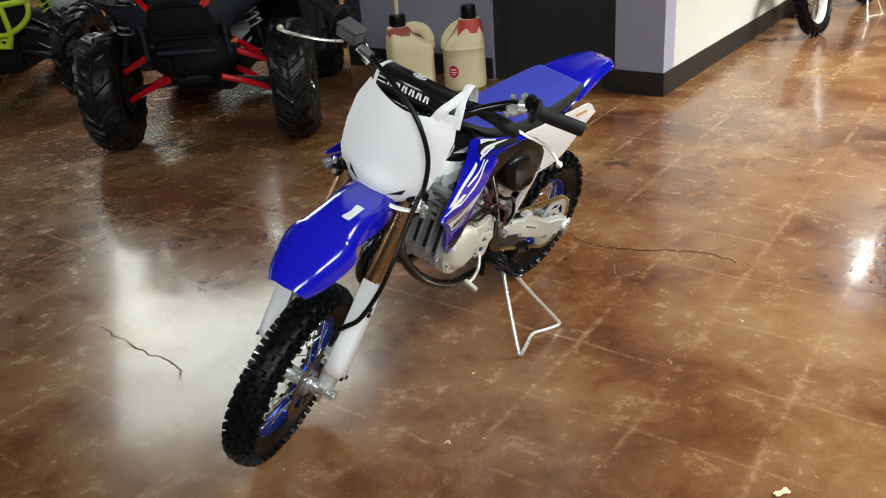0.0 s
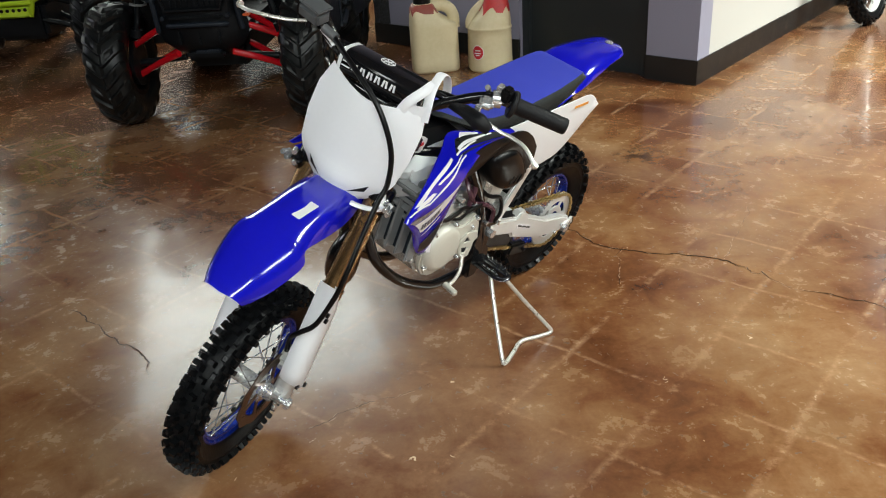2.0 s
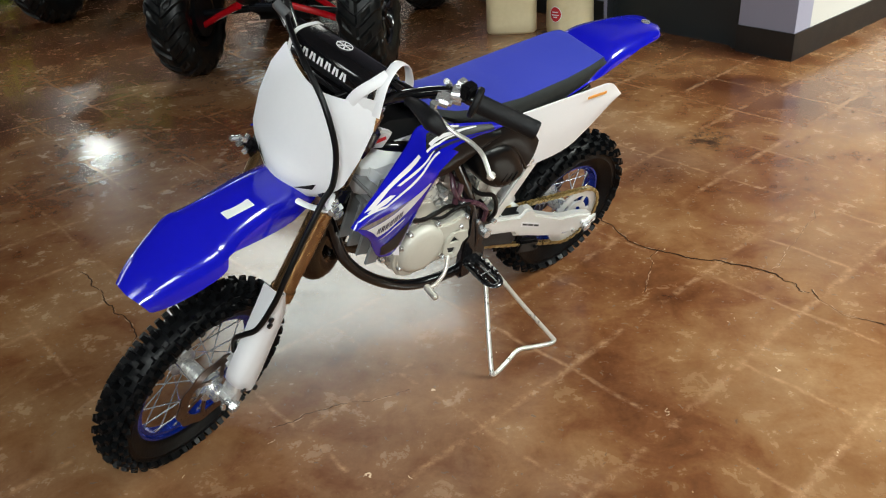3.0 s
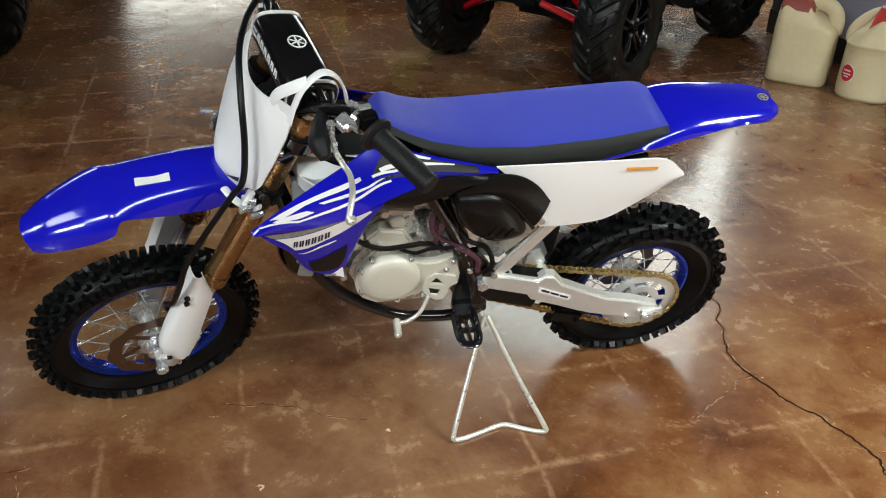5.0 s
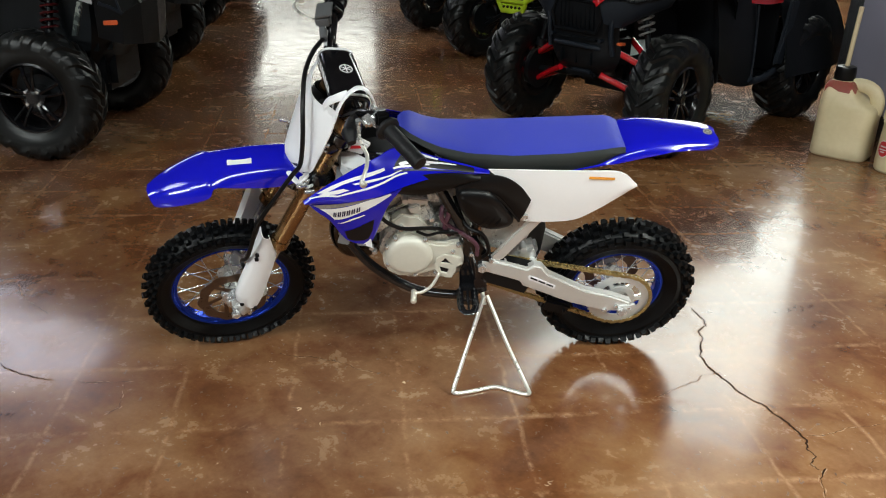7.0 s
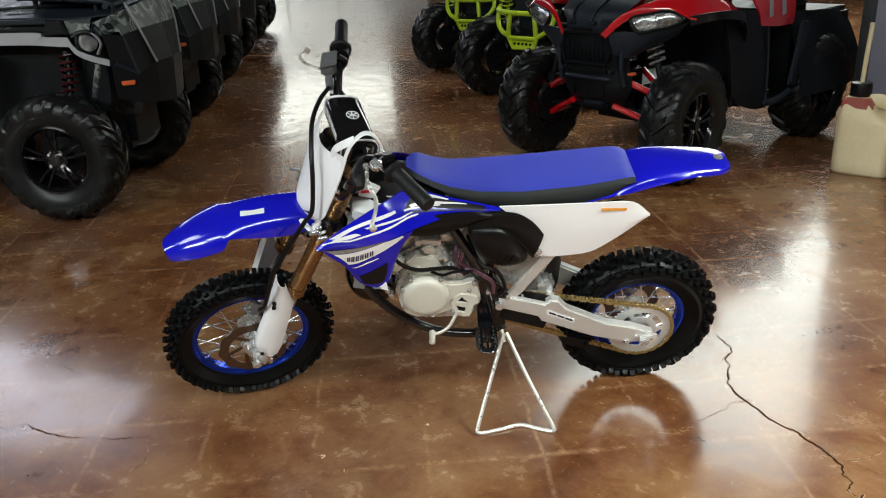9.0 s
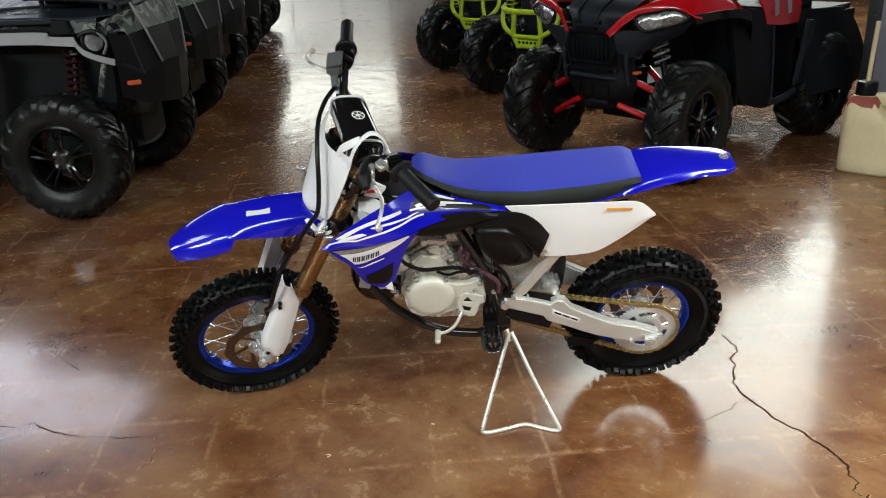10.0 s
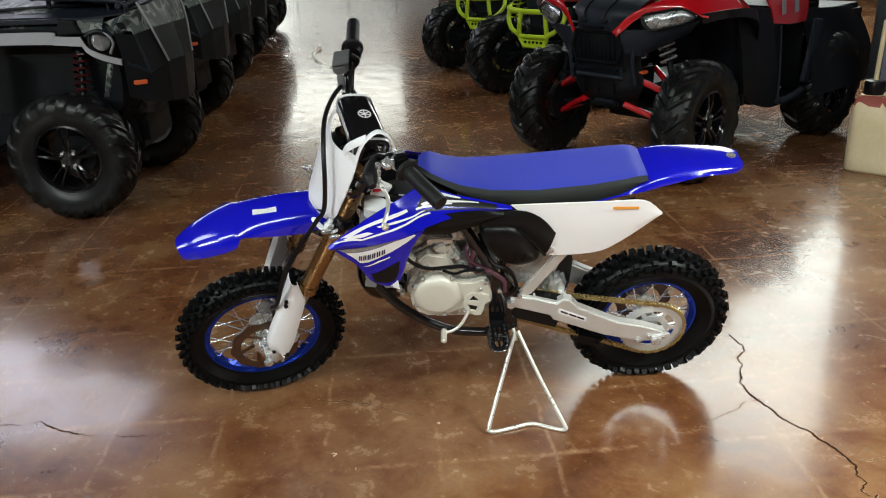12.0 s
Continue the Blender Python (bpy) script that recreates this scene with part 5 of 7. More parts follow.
for sd in (1, -1):
    a, b = (Vector((0.738, 0.250, 0.966)), Vector((0.691, 0.368, 0.951))) if sd == 1 else (Vector((0.744, -0.246, 0.971)), Vector((0.714, -0.362, 0.974)))
    prof = [(0.0, 0.0), (0.026, 0.0), (0.029, 0.003), (0.029, 0.009), (0.026, 0.012), (0.018, 0.013)]
    for k in range(12):
        y = 0.0145 + 0.0088 * k
        prof += [(0.0172, y), (0.0172, y + 0.0015), (0.0173, y + 0.0025), (0.0173, y + 0.0080)]
    prof += [(0.0176, 0.122), (0.016, 0.126), (0.0, 0.126)]
    turn = (b - a).to_track_quat("Y", "Z").to_matrix().to_4x4()
    g = bp("grip", moved(revolve(prof, 20, False), Matrix.Translation(a) @ turn), black_soft, bar, "black rubber grip", **S)
    piv = Vector((0.790, sd * 0.205, 0.945))
    bp("lever_perch", join(moved(block((0, 0, 0), (0.030, 0.030, 0.020), 0.006), pose(0.768, sd * 0.212, 0.960, 0, 20, sd * 20)), rod(piv + Vector((0, 0, -0.014)), piv + Vector((0, 0, 0.014)), 0.007), tube([(0.757, sd * 0.200, 0.945), (0.740, sd * 0.200, 0.966), (0.757, sd * 0.200, 0.986)], 0.006)), chrome if sd == 1 else black, bar, "lever perch", **S)
    bp("lever", join(tube([piv, (0.796, 0.240, 0.937), (0.793, 0.268, 0.931), (0.791, 0.292, 0.931), (0.800, 0.326, 0.931), (0.819, 0.360, 0.919)] if sd == 1 else [piv, (0.822, -0.240, 0.942), (0.842, -0.285, 0.938), (0.838, -0.330, 0.926), (0.818, -0.362, 0.915)], 0.0046, flat=0.75, seg=10), rod((0.816, sd * 0.355, 0.917), (0.8155, sd * 0.368, 0.914), 0.0080, bevel=0.003)), zinc, bar, "polished alloy lever", **S)
bp("lever_boot", tube([(0.785, 0.150, 0.925), (0.800, 0.185, 0.938), (0.815, 0.225, 0.942), (0.815, 0.25, 0.935)], 0.013, radii=[0.008, 0.014, 0.018, 0.010]), black_soft, bar, "black rubber lever boot", **S)
bp("switch_box", block((0.745, 0.240, 0.985), (0.030, 0.022, 0.030), 0.005), black, bar, "kill switch", **S)
bp("switch_clamp", join(rod((0.752, 0.215, 0.965), (0.744, 0.232, 0.967), 0.018), block((0.742, 0.222, 0.990), (0.020, 0.012, 0.012), 0.002)), chrome, bar, "shiny clamp", **S)
mc = bp("brake_master", join(block((0.785, -0.200, 0.965), (0.040, 0.062, 0.030), 0.006, rot=(0, 10, -15)), rod((0.795, -0.165, 0.950), (0.80, -0.130, 0.945), 0.010)), grey_cast, bar, "grey brake fluid reservoir", **S)
bp("reservoir_cap", block((0.783, -0.200, 0.983), (0.042, 0.062, 0.006), 0.002, rot=(0, 10, -15)), grey_cast, mc, "", **S)
bp("throttle_housing", join(rod((0.750, -0.228, 0.966), (0.738, -0.254, 0.966), 0.024), block((0.752, -0.240, 0.945), (0.04, 0.03, 0.04), 0.008)), black, bar, "black throttle housing", **S)
bp("brake_hose", tube([(0.800, -0.135, 0.945), (0.836, -0.085, 0.945), (0.868, -0.022, 0.934), (0.888, 0.045, 0.900), (0.902, 0.096, 0.838), (0.916, 0.114, 0.772), (0.938, 0.114, 0.740), (0.965, 0.118, 0.706), (0.994, 0.122, 0.668), (1.038, 0.130, 0.608), (1.058, 0.127, 0.547), (1.079, 0.110, 0.467), (1.092, 0.085, 0.432), (1.094, 0.066, 0.400), (1.088, 0.060, 0.345)], 0.0058, seg=10), black, None, "black brake hose looping over the front plate", **S)
bp("throttle_cable", tube([(0.760, -0.235, 0.945), (0.79, -0.16, 0.93), (0.80, -0.10, 0.90), (0.78, -0.04, 0.84), (0.70, -0.03, 0.79)], 0.004), black, None, "", **S)
bp("cable_sleeve", rod((0.783, -0.175, 0.937), (0.795, -0.135, 0.92), 0.006), decal_white, None, "white cable adjuster sleeve", **S)
bp("clutch_cable", tube([(0.785, 0.150, 0.925), (0.775, 0.100, 0.895), (0.80, 0.04, 0.88), (0.86, 0.01, 0.84), (0.86, 0.05, 0.76), (0.80, 0.09, 0.70)], 0.0045), black, None, "", **S)
bp("wiring", tube([(0.77, 0.22, 0.96), (0.765, 0.15, 0.935), (0.75, 0.09, 0.91), (0.77, 0.05, 0.86), (0.74, 0.03, 0.81)], 0.005), black, None, "", **S)
bp("wheel_spacer", join(rod(FW + Vector((0, 0.045, 0)), FW + Vector((0, 0.078, 0)), 0.020, seg=20, bevel=0.003), rod(FW + Vector((0, 0.044, 0)), FW + Vector((0, 0.056, 0)), 0.034, seg=24, bevel=0.003)), chrome, front, "polished wheel spacer", **S)
bp("pinch_bolt", join(rod((1.100, 0.085, 0.196), (1.100, 0.085, 0.222), 0.006, seg=10), rod((1.136, 0.085, 0.196), (1.136, 0.085, 0.222), 0.006, seg=10), rod((1.092, 0.085, 0.209), (1.144, 0.085, 0.209), 0.004, seg=8)), chrome, front, "", **S)
bp("caliper", join(block((1.075, 0.072, 0.300), (0.050, 0.045, 0.085), 0.010, rot=(0, 25, 0)), rod((1.07, 0.05, 0.33), (1.07, 0.10, 0.33), 0.012), rod((1.085, 0.05, 0.285), (1.085, 0.10, 0.285), 0.012)), cast, front, "cast brake caliper", **S)

# front plate: a curved shield with raised shoulders
def plate_at(t_, a, lift=0.0):
    z = 0.684 + 0.222 * t_
    w = float(np.interp(t_, [0, 0.07, 0.22, 0.30, 0.55, 0.8, 1.0], [0.046, 0.076, 0.108, 0.117, 0.126, 0.126, 0.112]))
    x = 0.936 - 0.078 * t_ + 0.006 * math.sin(math.pi * t_) + 0.010 * math.exp(-((t_ - 0.20) / 0.10) ** 2) * max(0, 1 - abs(a) * 1.1)
    return (x - (0.030 + 0.012 * t_) * abs(a) ** 1.8 + lift, w * a, z - 0.016 * t_ ** 4 * (1 - abs(a) ** 1.4))


pl = bp("front_plate", thicken(loft([[plate_at(i / 20, -1 + 2 * k / 20) for k in range(21)] for i in range(21)]), -0.0035), white, None, "blank white front number plate", 50, True)
bp("plate_strap", tube([(0.830, 0.118, 0.888), (0.818, 0.112, 0.918), (0.798, 0.104, 0.946), (0.768, 0.102, 0.966), (0.744, 0.106, 0.955), (0.731, 0.111, 0.925), (0.728, 0.112, 0.900)], 0.0105, flat=0.25, n=6), white, pl, "white strap round the bar pad", **S)
bp("plate_strap", tube([(0.846, 0.066, 0.886), (0.836, 0.076, 0.915), (0.815, 0.092, 0.938), (0.792, 0.102, 0.953)], 0.0105, flat=0.25), white, pl, "white plate arm", **S)
bp("plate_wing", loft([[(0.846, 0.064, 0.884), (0.838, 0.095, 0.886), (0.828, 0.120, 0.888)], [(0.838, 0.075, 0.912), (0.832, 0.094, 0.916), (0.821, 0.114, 0.916)]]), white, pl, "white plate shoulder", **S)
# Vents are not cut: black patches paint the dark of their openings.
for sd in (1, -1):
    quad_ = [(0.120, 0.40), (0.160, 0.72), (0.235, 0.68), (0.165, 0.52)]
    lo_ = [plate_at(t_, sd * a, 0.0060) for t_, a in quad_]
    bp("plate_vent", loft([[Vector(lo_[0]).lerp(Vector(lo_[1]), k / 4) for k in range(5)], [Vector(lo_[3]).lerp(Vector(lo_[2]), k / 4) for k in range(5)]]), decal_black, pl, "black patch for a small shaded vent", **S)
bp("plate_peg", join(rod((0.900, 0.104, 0.728), (0.915, 0.112, 0.712), 0.008, seg=10, bevel=0.002), rod((0.915, 0.100, 0.715), (0.922, 0.128, 0.708), 0.005, seg=8)), white, pl, "white hose guide", **S)

bp("chin_strap", tube([(0.944, 0.040, 0.700), (0.935, 0.070, 0.694), (0.922, 0.100, 0.695), (0.905, 0.122, 0.700), (0.894, 0.128, 0.708)], 0.0075, n=4, seg=8, flat=0.5), white, pl, "white lower plate strap", **S)

# front mudguard
FR = [  # x, half width, crown, shoulder, edge
    (0.840, 0.045, 0.700, 0.695, 0.685), (0.900, 0.060, 0.702, 0.695, 0.672), (0.960, 0.066, 0.712, 0.700, 0.664), (1.020, 0.068, 0.718, 0.704, 0.672), (1.080, 0.067, 0.718, 0.706, 0.684),
    (1.125, 0.068, 0.714, 0.704, 0.692), (1.142, 0.080, 0.711, 0.700, 0.676), (1.180, 0.076, 0.702, 0.690, 0.664), (1.225, 0.064, 0.686, 0.674, 0.652), (1.250, 0.054, 0.671, 0.662, 0.646), (1.270, 0.042, 0.658, 0.651, 0.640)]
rows = [[(x + 0.022 * (1 - abs(k - 4) / 4) ** 0.8 * max(0.0, (x - 1.20) / 0.084), y, z) for k, (x, y, z) in enumerate(r)] for r in [[(x, -w, e), (x, -w * 0.95, e + 0.3 * (sh_ - e)), (x, -w * 0.8, sh_), (x, -w * 0.52, c - 0.002), (x, 0, c), (x, w * 0.52, c - 0.002), (x, w * 0.8, sh_), (x, w * 0.95, e + 0.3 * (sh_ - e)), (x, w, e)] for x, w, c, sh_, e in FR]]
cols = [curve_points([r[k] for r in rows], 4) for k in range(9)]
mg = bp("front_mudguard", thicken(loft([[c[i] for c in cols] for i in range(len(cols[0]))]), -0.0035), blue, None, "glossy blue front mudguard", 45, True)
bp("label", moved(block((0, 0, 0), (0.060, 0.020, 0.0012)), pose(1.055, 0.016, 0.7215, 4, 0, -6)), paper, mg, "small white sticker", **S)

# the wire side stand that props the bike
stand = empty("side_stand", Matrix.Identity(4))
tagged(stand, "bent zinc wire triangle stand hooked under the bike frame", "stand")
HOOK = BIKE @ Vector((0.405, 0.118, 0.300))
FA, FB, FM = Vector((0.170, 2.060, 0.005)), Vector((0.318, 2.228, 0.005)), Vector((0.222, 2.182, 0.005))
apex = HOOK
path = [apex + Vector((0.004, -0.004, 0)), apex.lerp(FA, 0.5), FA.lerp(apex, 0.085), FA.lerp(apex, 0.022).lerp(FM, 0.035), FA.lerp(FM, 0.20), FA.lerp(FM, 0.55), FM, FM.lerp(FB, 0.45), FB.lerp(FM, 0.20), FB.lerp(apex, 0.022).lerp(FM, 0.035), FB.lerp(apex, 0.085), FB.lerp(apex, 0.5), apex + Vector((0.006, 0.004, 0))]
part("wire", tube(path, 0.0058, n=8, seg=10), zinc, stand, "plated wire bent to a notched foot")
part("hook", rod(apex + Vector((0.002, 0, -0.03)), BIKE @ Vector((0.415, 0.085, 0.318)), 0.0065), zinc, stand, "hook pin")


# ---- quads: x ahead of the front axle, y to the left, z up ----
def lug_tyre(R, rim_r, hw, n, seed):
    """A squarish quad tyre whose curved lugs rise out of the carcass."""
    rnd = random.Random(seed)
    d = 0.015
    rc = R - d
    prof = [(rim_r - 0.012, 0.0), (rim_r, -0.78), (rim_r + 0.02, -0.92), ((rc + rim_r) / 2, -1.0), (rc - 0.062, -0.995), (rc - 0.045, -0.97), (rc - 0.030, -0.92), (rc - 0.016, -0.82), (rc - 0.007, -0.66), (rc - 0.003, -0.46), (rc, -0.24), (rc, -0.06),
            (rc, 0.06), (rc, 0.24), (rc - 0.003, 0.46), (rc - 0.007, 0.66), (rc - 0.016, 0.82), (rc - 0.030, 0.92), (rc - 0.045, 0.97), (rc - 0.062, 0.995), ((rc + rim_r) / 2, 1.0), (rim_r + 0.02, 0.92), (rim_r, 0.78)]
    per = 12
    k = len(prof)
    bm = bmesh.new()
    rings = []
    for i in range(n * per):
        ring = []
        for r, y in prof:
            ay = abs(y) if rc - r < 0.07 else 1.0
            h = 0.0
            c = (i + (per // 2 if y < 0 else 0)) % per
            if rc - r < 0.05 and ay > 0.05 and 0 <= c < (7 if ay < 0.9 else 5):
                h = d * (1.0 if ay < 0.85 else 0.75)
                if 0.40 < ay < 0.52 and c in (2, 3, 4):
                    h *= 0.3
            a = 2 * math.pi / n * (i / per + 0.85 * ay ** 1.2)
            side = 0.0 if ay < 0.7 else (ay - 0.7) / 0.3
            rr = r + h * (1 - 0.55 * side)
            ring.append(bm.verts.new((rr * math.cos(a), hw * y + math.copysign(h * 0.6 * side, y), rr * math.sin(a))))
        rings.append(ring)
    for i in range(len(rings)):
        p, q = rings[i], rings[(i + 1) % len(rings)]
        for j in range(k):
            bm.faces.new((p[j], p[(j + 1) % k], q[(j + 1) % k], q[j]))
    return bm


def quad_wheel(parent, c, side, R=0.318, hw=0.105, rim_r=0.165, name="wheel", twist=0.0, spokes=5):
    """A black cast wheel; side: +1 when its face looks to the quad's left."""
    m = Matrix.Translation(c) @ pose(0, 0, 0, 0, 0, twist) @ Matrix.Diagonal((1, side, 1, 1))
    wheel = part(name, moved(revolve([(rim_r + 0.004, -hw * 0.8), (rim_r + 0.004, hw * 0.80), (rim_r - 0.006, hw * 0.84), (rim_r - 0.014, hw * 0.74), (rim_r - 0.020, hw * 0.4), (rim_r - 0.020, -hw * 0.8)], 48), m), gloss_black, parent, "black cast wheel")
    part("tyre", moved(lug_tyre(R, rim_r + 0.002, hw, 17, 3), m), rubber_atv, wheel, "black lugged quad tyre", 30)
    for i in range(spokes):
        a = 2 * math.pi * i / spokes + 0.35
        bmx = []
        for o in (-0.16, 0.16):
            p = Vector((0.035 * math.cos(a + o * 1.5), hw * 0.55, 0.035 * math.sin(a + o * 1.5)))
            q = Vector(((rim_r - 0.012) * math.cos(a + o), hw * 0.66, (rim_r - 0.012) * math.sin(a + o)))
            bmx.append(tube([p, p.lerp(q, 0.5) + Vector((0, hw * 0.08, 0)), q], 0.011, n=3, seg=6, flat=0.8))
        part("spoke", moved(join(*bmx), m), gloss_black, wheel)
    part("hub", moved(join(rod((0, -hw * 0.3, 0), (0, hw * 0.62, 0), 0.052, seg=24, bevel=0.006), rod((0, hw * 0.6, 0), (0, hw * 0.78, 0), 0.028, seg=20, bevel=0.004)), m), gloss_black, wheel)
    for i in range(4):
        a = math.pi / 4 + i * math.pi / 2
        part("wheel_nut", moved(rod((0.042 * math.cos(a), hw * 0.6, 0.042 * math.sin(a)), (0.042 * math.cos(a), hw * 0.74, 0.042 * math.sin(a)), 0.0085, seg=6), m), chrome, wheel)
    part("brake_drum", moved(join(rod((0, -hw * 0.9, 0), (0, -hw * 0.2, 0), 0.12, 0.10, seg=20)), m), atv_black, wheel)
    return wheel


def shock(parent, a, b, r, mat_spring, turns=8):
    a, b = Vector(a), Vector(b)
    d = (b - a)
    z = d.normalized()
    x = z.orthogonal().normalized()
    y = z.cross(x)
    s = part("shock_absorber", join(rod(a, b, r * 0.4), rod(a, a + d * 0.18, r * 0.9), rod(b - d * 0.1, b, r * 0.8)), atv_black, parent)
    pts = [a + d * (0.12 + 0.50 * i / (turns * 8)) + (x * math.cos(i * math.pi / 4) + y * math.sin(i * math.pi / 4)) * r for i in range(turns * 8 + 1)]
    part("spring", tube(pts, r * 0.15, n=1, seg=6), mat_spring, s, "coil spring")


def suspension(parent, y, arm_mat, spring_mat, zc=0.318):
    for sd in (1, -1):
        for zi, zo in ((0.545, 0.405), (0.385, 0.250)):
            part("suspension_arm", join(tube([(0.13, sd * 0.14, zi), (0.07, sd * 0.27, (zi + zo) / 2 + 0.012), (0.0, sd * (y - 0.07), zo)], 0.017, n=4), tube([(-0.13, sd * 0.14, zi), (-0.07, sd * 0.27, (zi + zo) / 2 + 0.012), (0.0, sd * (y - 0.07), zo)], 0.017, n=4)), arm_mat, parent)
        shock(parent, (0.03, sd * 0.275, 0.86), (0.03, sd * 0.385, 0.46), 0.040, spring_mat, 6)
        part("drive_shaft", rod((0, sd * 0.15, zc + 0.02), (0, sd * (y - 0.1), zc), 0.018), atv_black, parent)


def mesh_from_sections(secs, n=3):
    cols_ = [curve_points([s[k] for s in secs], n) for k in range(len(secs[0]))]
    return loft([[c[i] for c in cols_] for i in range(len(cols_[0]))])


def facet(a, b, c, d, t=0.006):
    """A flat moulded panel between four corners."""
    a, b, c, d = (Vector(p) for p in (a, b, c, d))
    return thicken(loft([[a.lerp(b, k / 3) for k in range(4)], [a.lerp(b, k / 3).lerp(d.lerp(c, k / 3), 0.5) for k in range(4)], [d.lerp(c, k / 3) for k in range(4)]]), t)


def mirror_y(pts):
    return pts + [(x, -y, z) for x, y, z in reversed(pts) if abs(y) > 1e-6]


# -- the red sport quad --
def red_quad():
    q = empty("quad_bike")
    for sd in (1, -1):
        quad_wheel(q, (0, sd * 0.50, 0.318), sd, name="front_wheel", twist=4)
        quad_wheel(q, (-1.38, sd * 0.48, 0.318), sd, hw=0.125, name="rear_wheel")
    suspension(q, 0.50, red_paint, spring_white)
    part("chassis", join(block((-0.77, 0, 0.36), (1.4, 0.34, 0.20), 0.03), block((-0.02, 0, 0.49), (0.26, 0.30, 0.22), 0.04)), atv_black, q)
    # nose: grille, bumper, upper beak
    nose = part("front_bumper", mesh_from_sections([
        mirror_y([(0.00, 0.150, 0.370), (0.06, 0.110, 0.362), (0.075, 0.0, 0.360)]),
        mirror_y([(0.08, 0.200, 0.42), (0.14, 0.140, 0.41), (0.155, 0.0, 0.41)]),
        mirror_y([(0.10, 0.240, 0.50), (0.165, 0.165, 0.50), (0.182, 0.0, 0.50)]),
        mirror_y([(0.11, 0.225, 0.60), (0.175, 0.165, 0.60), (0.190, 0.0, 0.60)]),
        mirror_y([(0.12, 0.225, 0.70), (0.190, 0.170, 0.69), (0.200, 0.0, 0.69)]),
        mirror_y([(0.12, 0.205, 0.785), (0.195, 0.145, 0.775), (0.205, 0.0, 0.775)])]), atv_black, q, "black moulded front bumper")
    # trapezoid grille in a raised rim, tow bar and lower skid
    HEX = [(-0.165, 0.690), (-0.138, 0.766), (0.138, 0.766), (0.165, 0.690), (0.138, 0.612), (-0.138, 0.612)]
    part("grille_rim", tube([(0.205, y, z) for y, z in HEX], 0.009, n=1, closed=True, smooth=False, seg=6), atv_black, nose, "black grille surround")
    for i in range(9):
        part("grille_bar", block((0.1945, -0.112 + 0.028 * i, 0.689), (0.014, 0.006, 0.130), 0.002), atv_black, nose)
    part("skid_lip", block((0.105, 0, 0.375), (0.06, 0.20, 0.04), 0.012), atv_black, nose)
    part("skid_plate", block((0.138, 0.02, 0.392), (0.03, 0.13, 0.020), 0.006), atv_slate, nose)
    part("bumper_bar", tube([(0.170, 0.150, 0.530), (0.196, 0.11, 0.536), (0.196, -0.11, 0.536), (0.170, -0.150, 0.530)], 0.013, n=3), atv_slate, nose)
    part("bumper_step", block((0.182, 0, 0.572), (0.03, 0.27, 0.014), 0.004), atv_black, nose)
    for y in (-0.10, 0.0, 0.10):
        part("rib", block((0.172, y, 0.470), (0.02, 0.012, 0.07), 0.004), atv_black, nose)
    for y in (-0.205, 0.205):
        part("bumper_horn", tube([(0.14, y * 1.05, 0.50), (0.165, y * 1.02, 0.62), (0.16, y * 1.08, 0.76)], 0.014, n=4), atv_slate, nose)
        part("push_clip", rod((0.170, y * 0.80, 0.575), (0.200, y * 0.80, 0.575), 0.010, seg=12), atv_slate, nose)
    beak = part("nose_panel", mesh_from_sections([
        mirror_y([(0.15, 0.170, 0.768), (0.212, 0.12, 0.773), (0.230, 0.0, 0.774)]),
        mirror_y([(0.165, 0.150, 0.81), (0.225, 0.11, 0.815), (0.240, 0.0, 0.82)]),
        mirror_y([(0.13, 0.215, 0.885), (0.18, 0.12, 0.895), (0.19, 0.0, 0.90)]),
        mirror_y([(-0.08, 0.24, 0.99), (-0.06, 0.12, 1.005), (-0.06, 0.0, 1.015)])]), atv_slate, q, "slate grey nose panel")
    part("nose_step", block((0.236, 0, 0.792), (0.03, 0.13, 0.012), 0.004), atv_black, beak)
    for sd in (1, -1):
        part("nose_tab", block((0.228, sd * 0.065, 0.822), (0.03, 0.050, 0.020), 0.005, rot=(0, -20, 0)), atv_black, beak)
        part("nose_crease", tube([(0.236, sd * 0.06, 0.83), (0.19, sd * 0.075, 0.895), (-0.04, sd * 0.085, 1.005)], 0.006, n=4), atv_black, beak)
    for sd in (1, -1):
        f = lambda pts: [(x, sd * y, z) for x, y, z in pts]
        part("red_blade", shell(f([(0.235, 0.125, 0.775), (0.19, 0.22, 0.87), (0.10, 0.36, 0.94), (-0.08, 0.50, 0.98), (-0.24, 0.47, 0.965), (-0.34, 0.45, 0.93)]), f([(0.228, 0.143, 0.758), (0.178, 0.265, 0.862), (0.105, 0.455, 0.898), (0.05, 0.560, 0.856), (-0.15, 0.615, 0.872), (-0.33, 0.57, 0.86)]), 5, 0.012, axis=(0.3, 0, 0.9), t=0.010), red_paint, q, "glossy red hood blade and fender")
        hl = part("headlight", shell(f([(0.176, 0.272, 0.852), (0.148, 0.36, 0.876), (0.108, 0.450, 0.890), (0.082, 0.512, 0.858)]), f([(0.170, 0.316, 0.792), (0.142, 0.40, 0.806), (0.106, 0.46, 0.822), (0.082, 0.512, 0.848)]), 4, 0.012, axis=(1, 0, 0), t=0.012), lens, q, "clear angular headlight")
        part("headlight_frame", tube(f([(0.184, 0.270, 0.854), (0.158, 0.36, 0.879), (0.117, 0.452, 0.894), (0.088, 0.520, 0.853), (0.112, 0.46, 0.818), (0.150, 0.40, 0.802), (0.180, 0.314, 0.787)]), 0.006, n=3, closed=True, seg=6), atv_black, hl)
        part("headlight_bulb", rod((0.155, sd * 0.345, 0.832), (0.176, sd * 0.350, 0.834), 0.017, seg=16, bevel=0.003), chrome, hl)
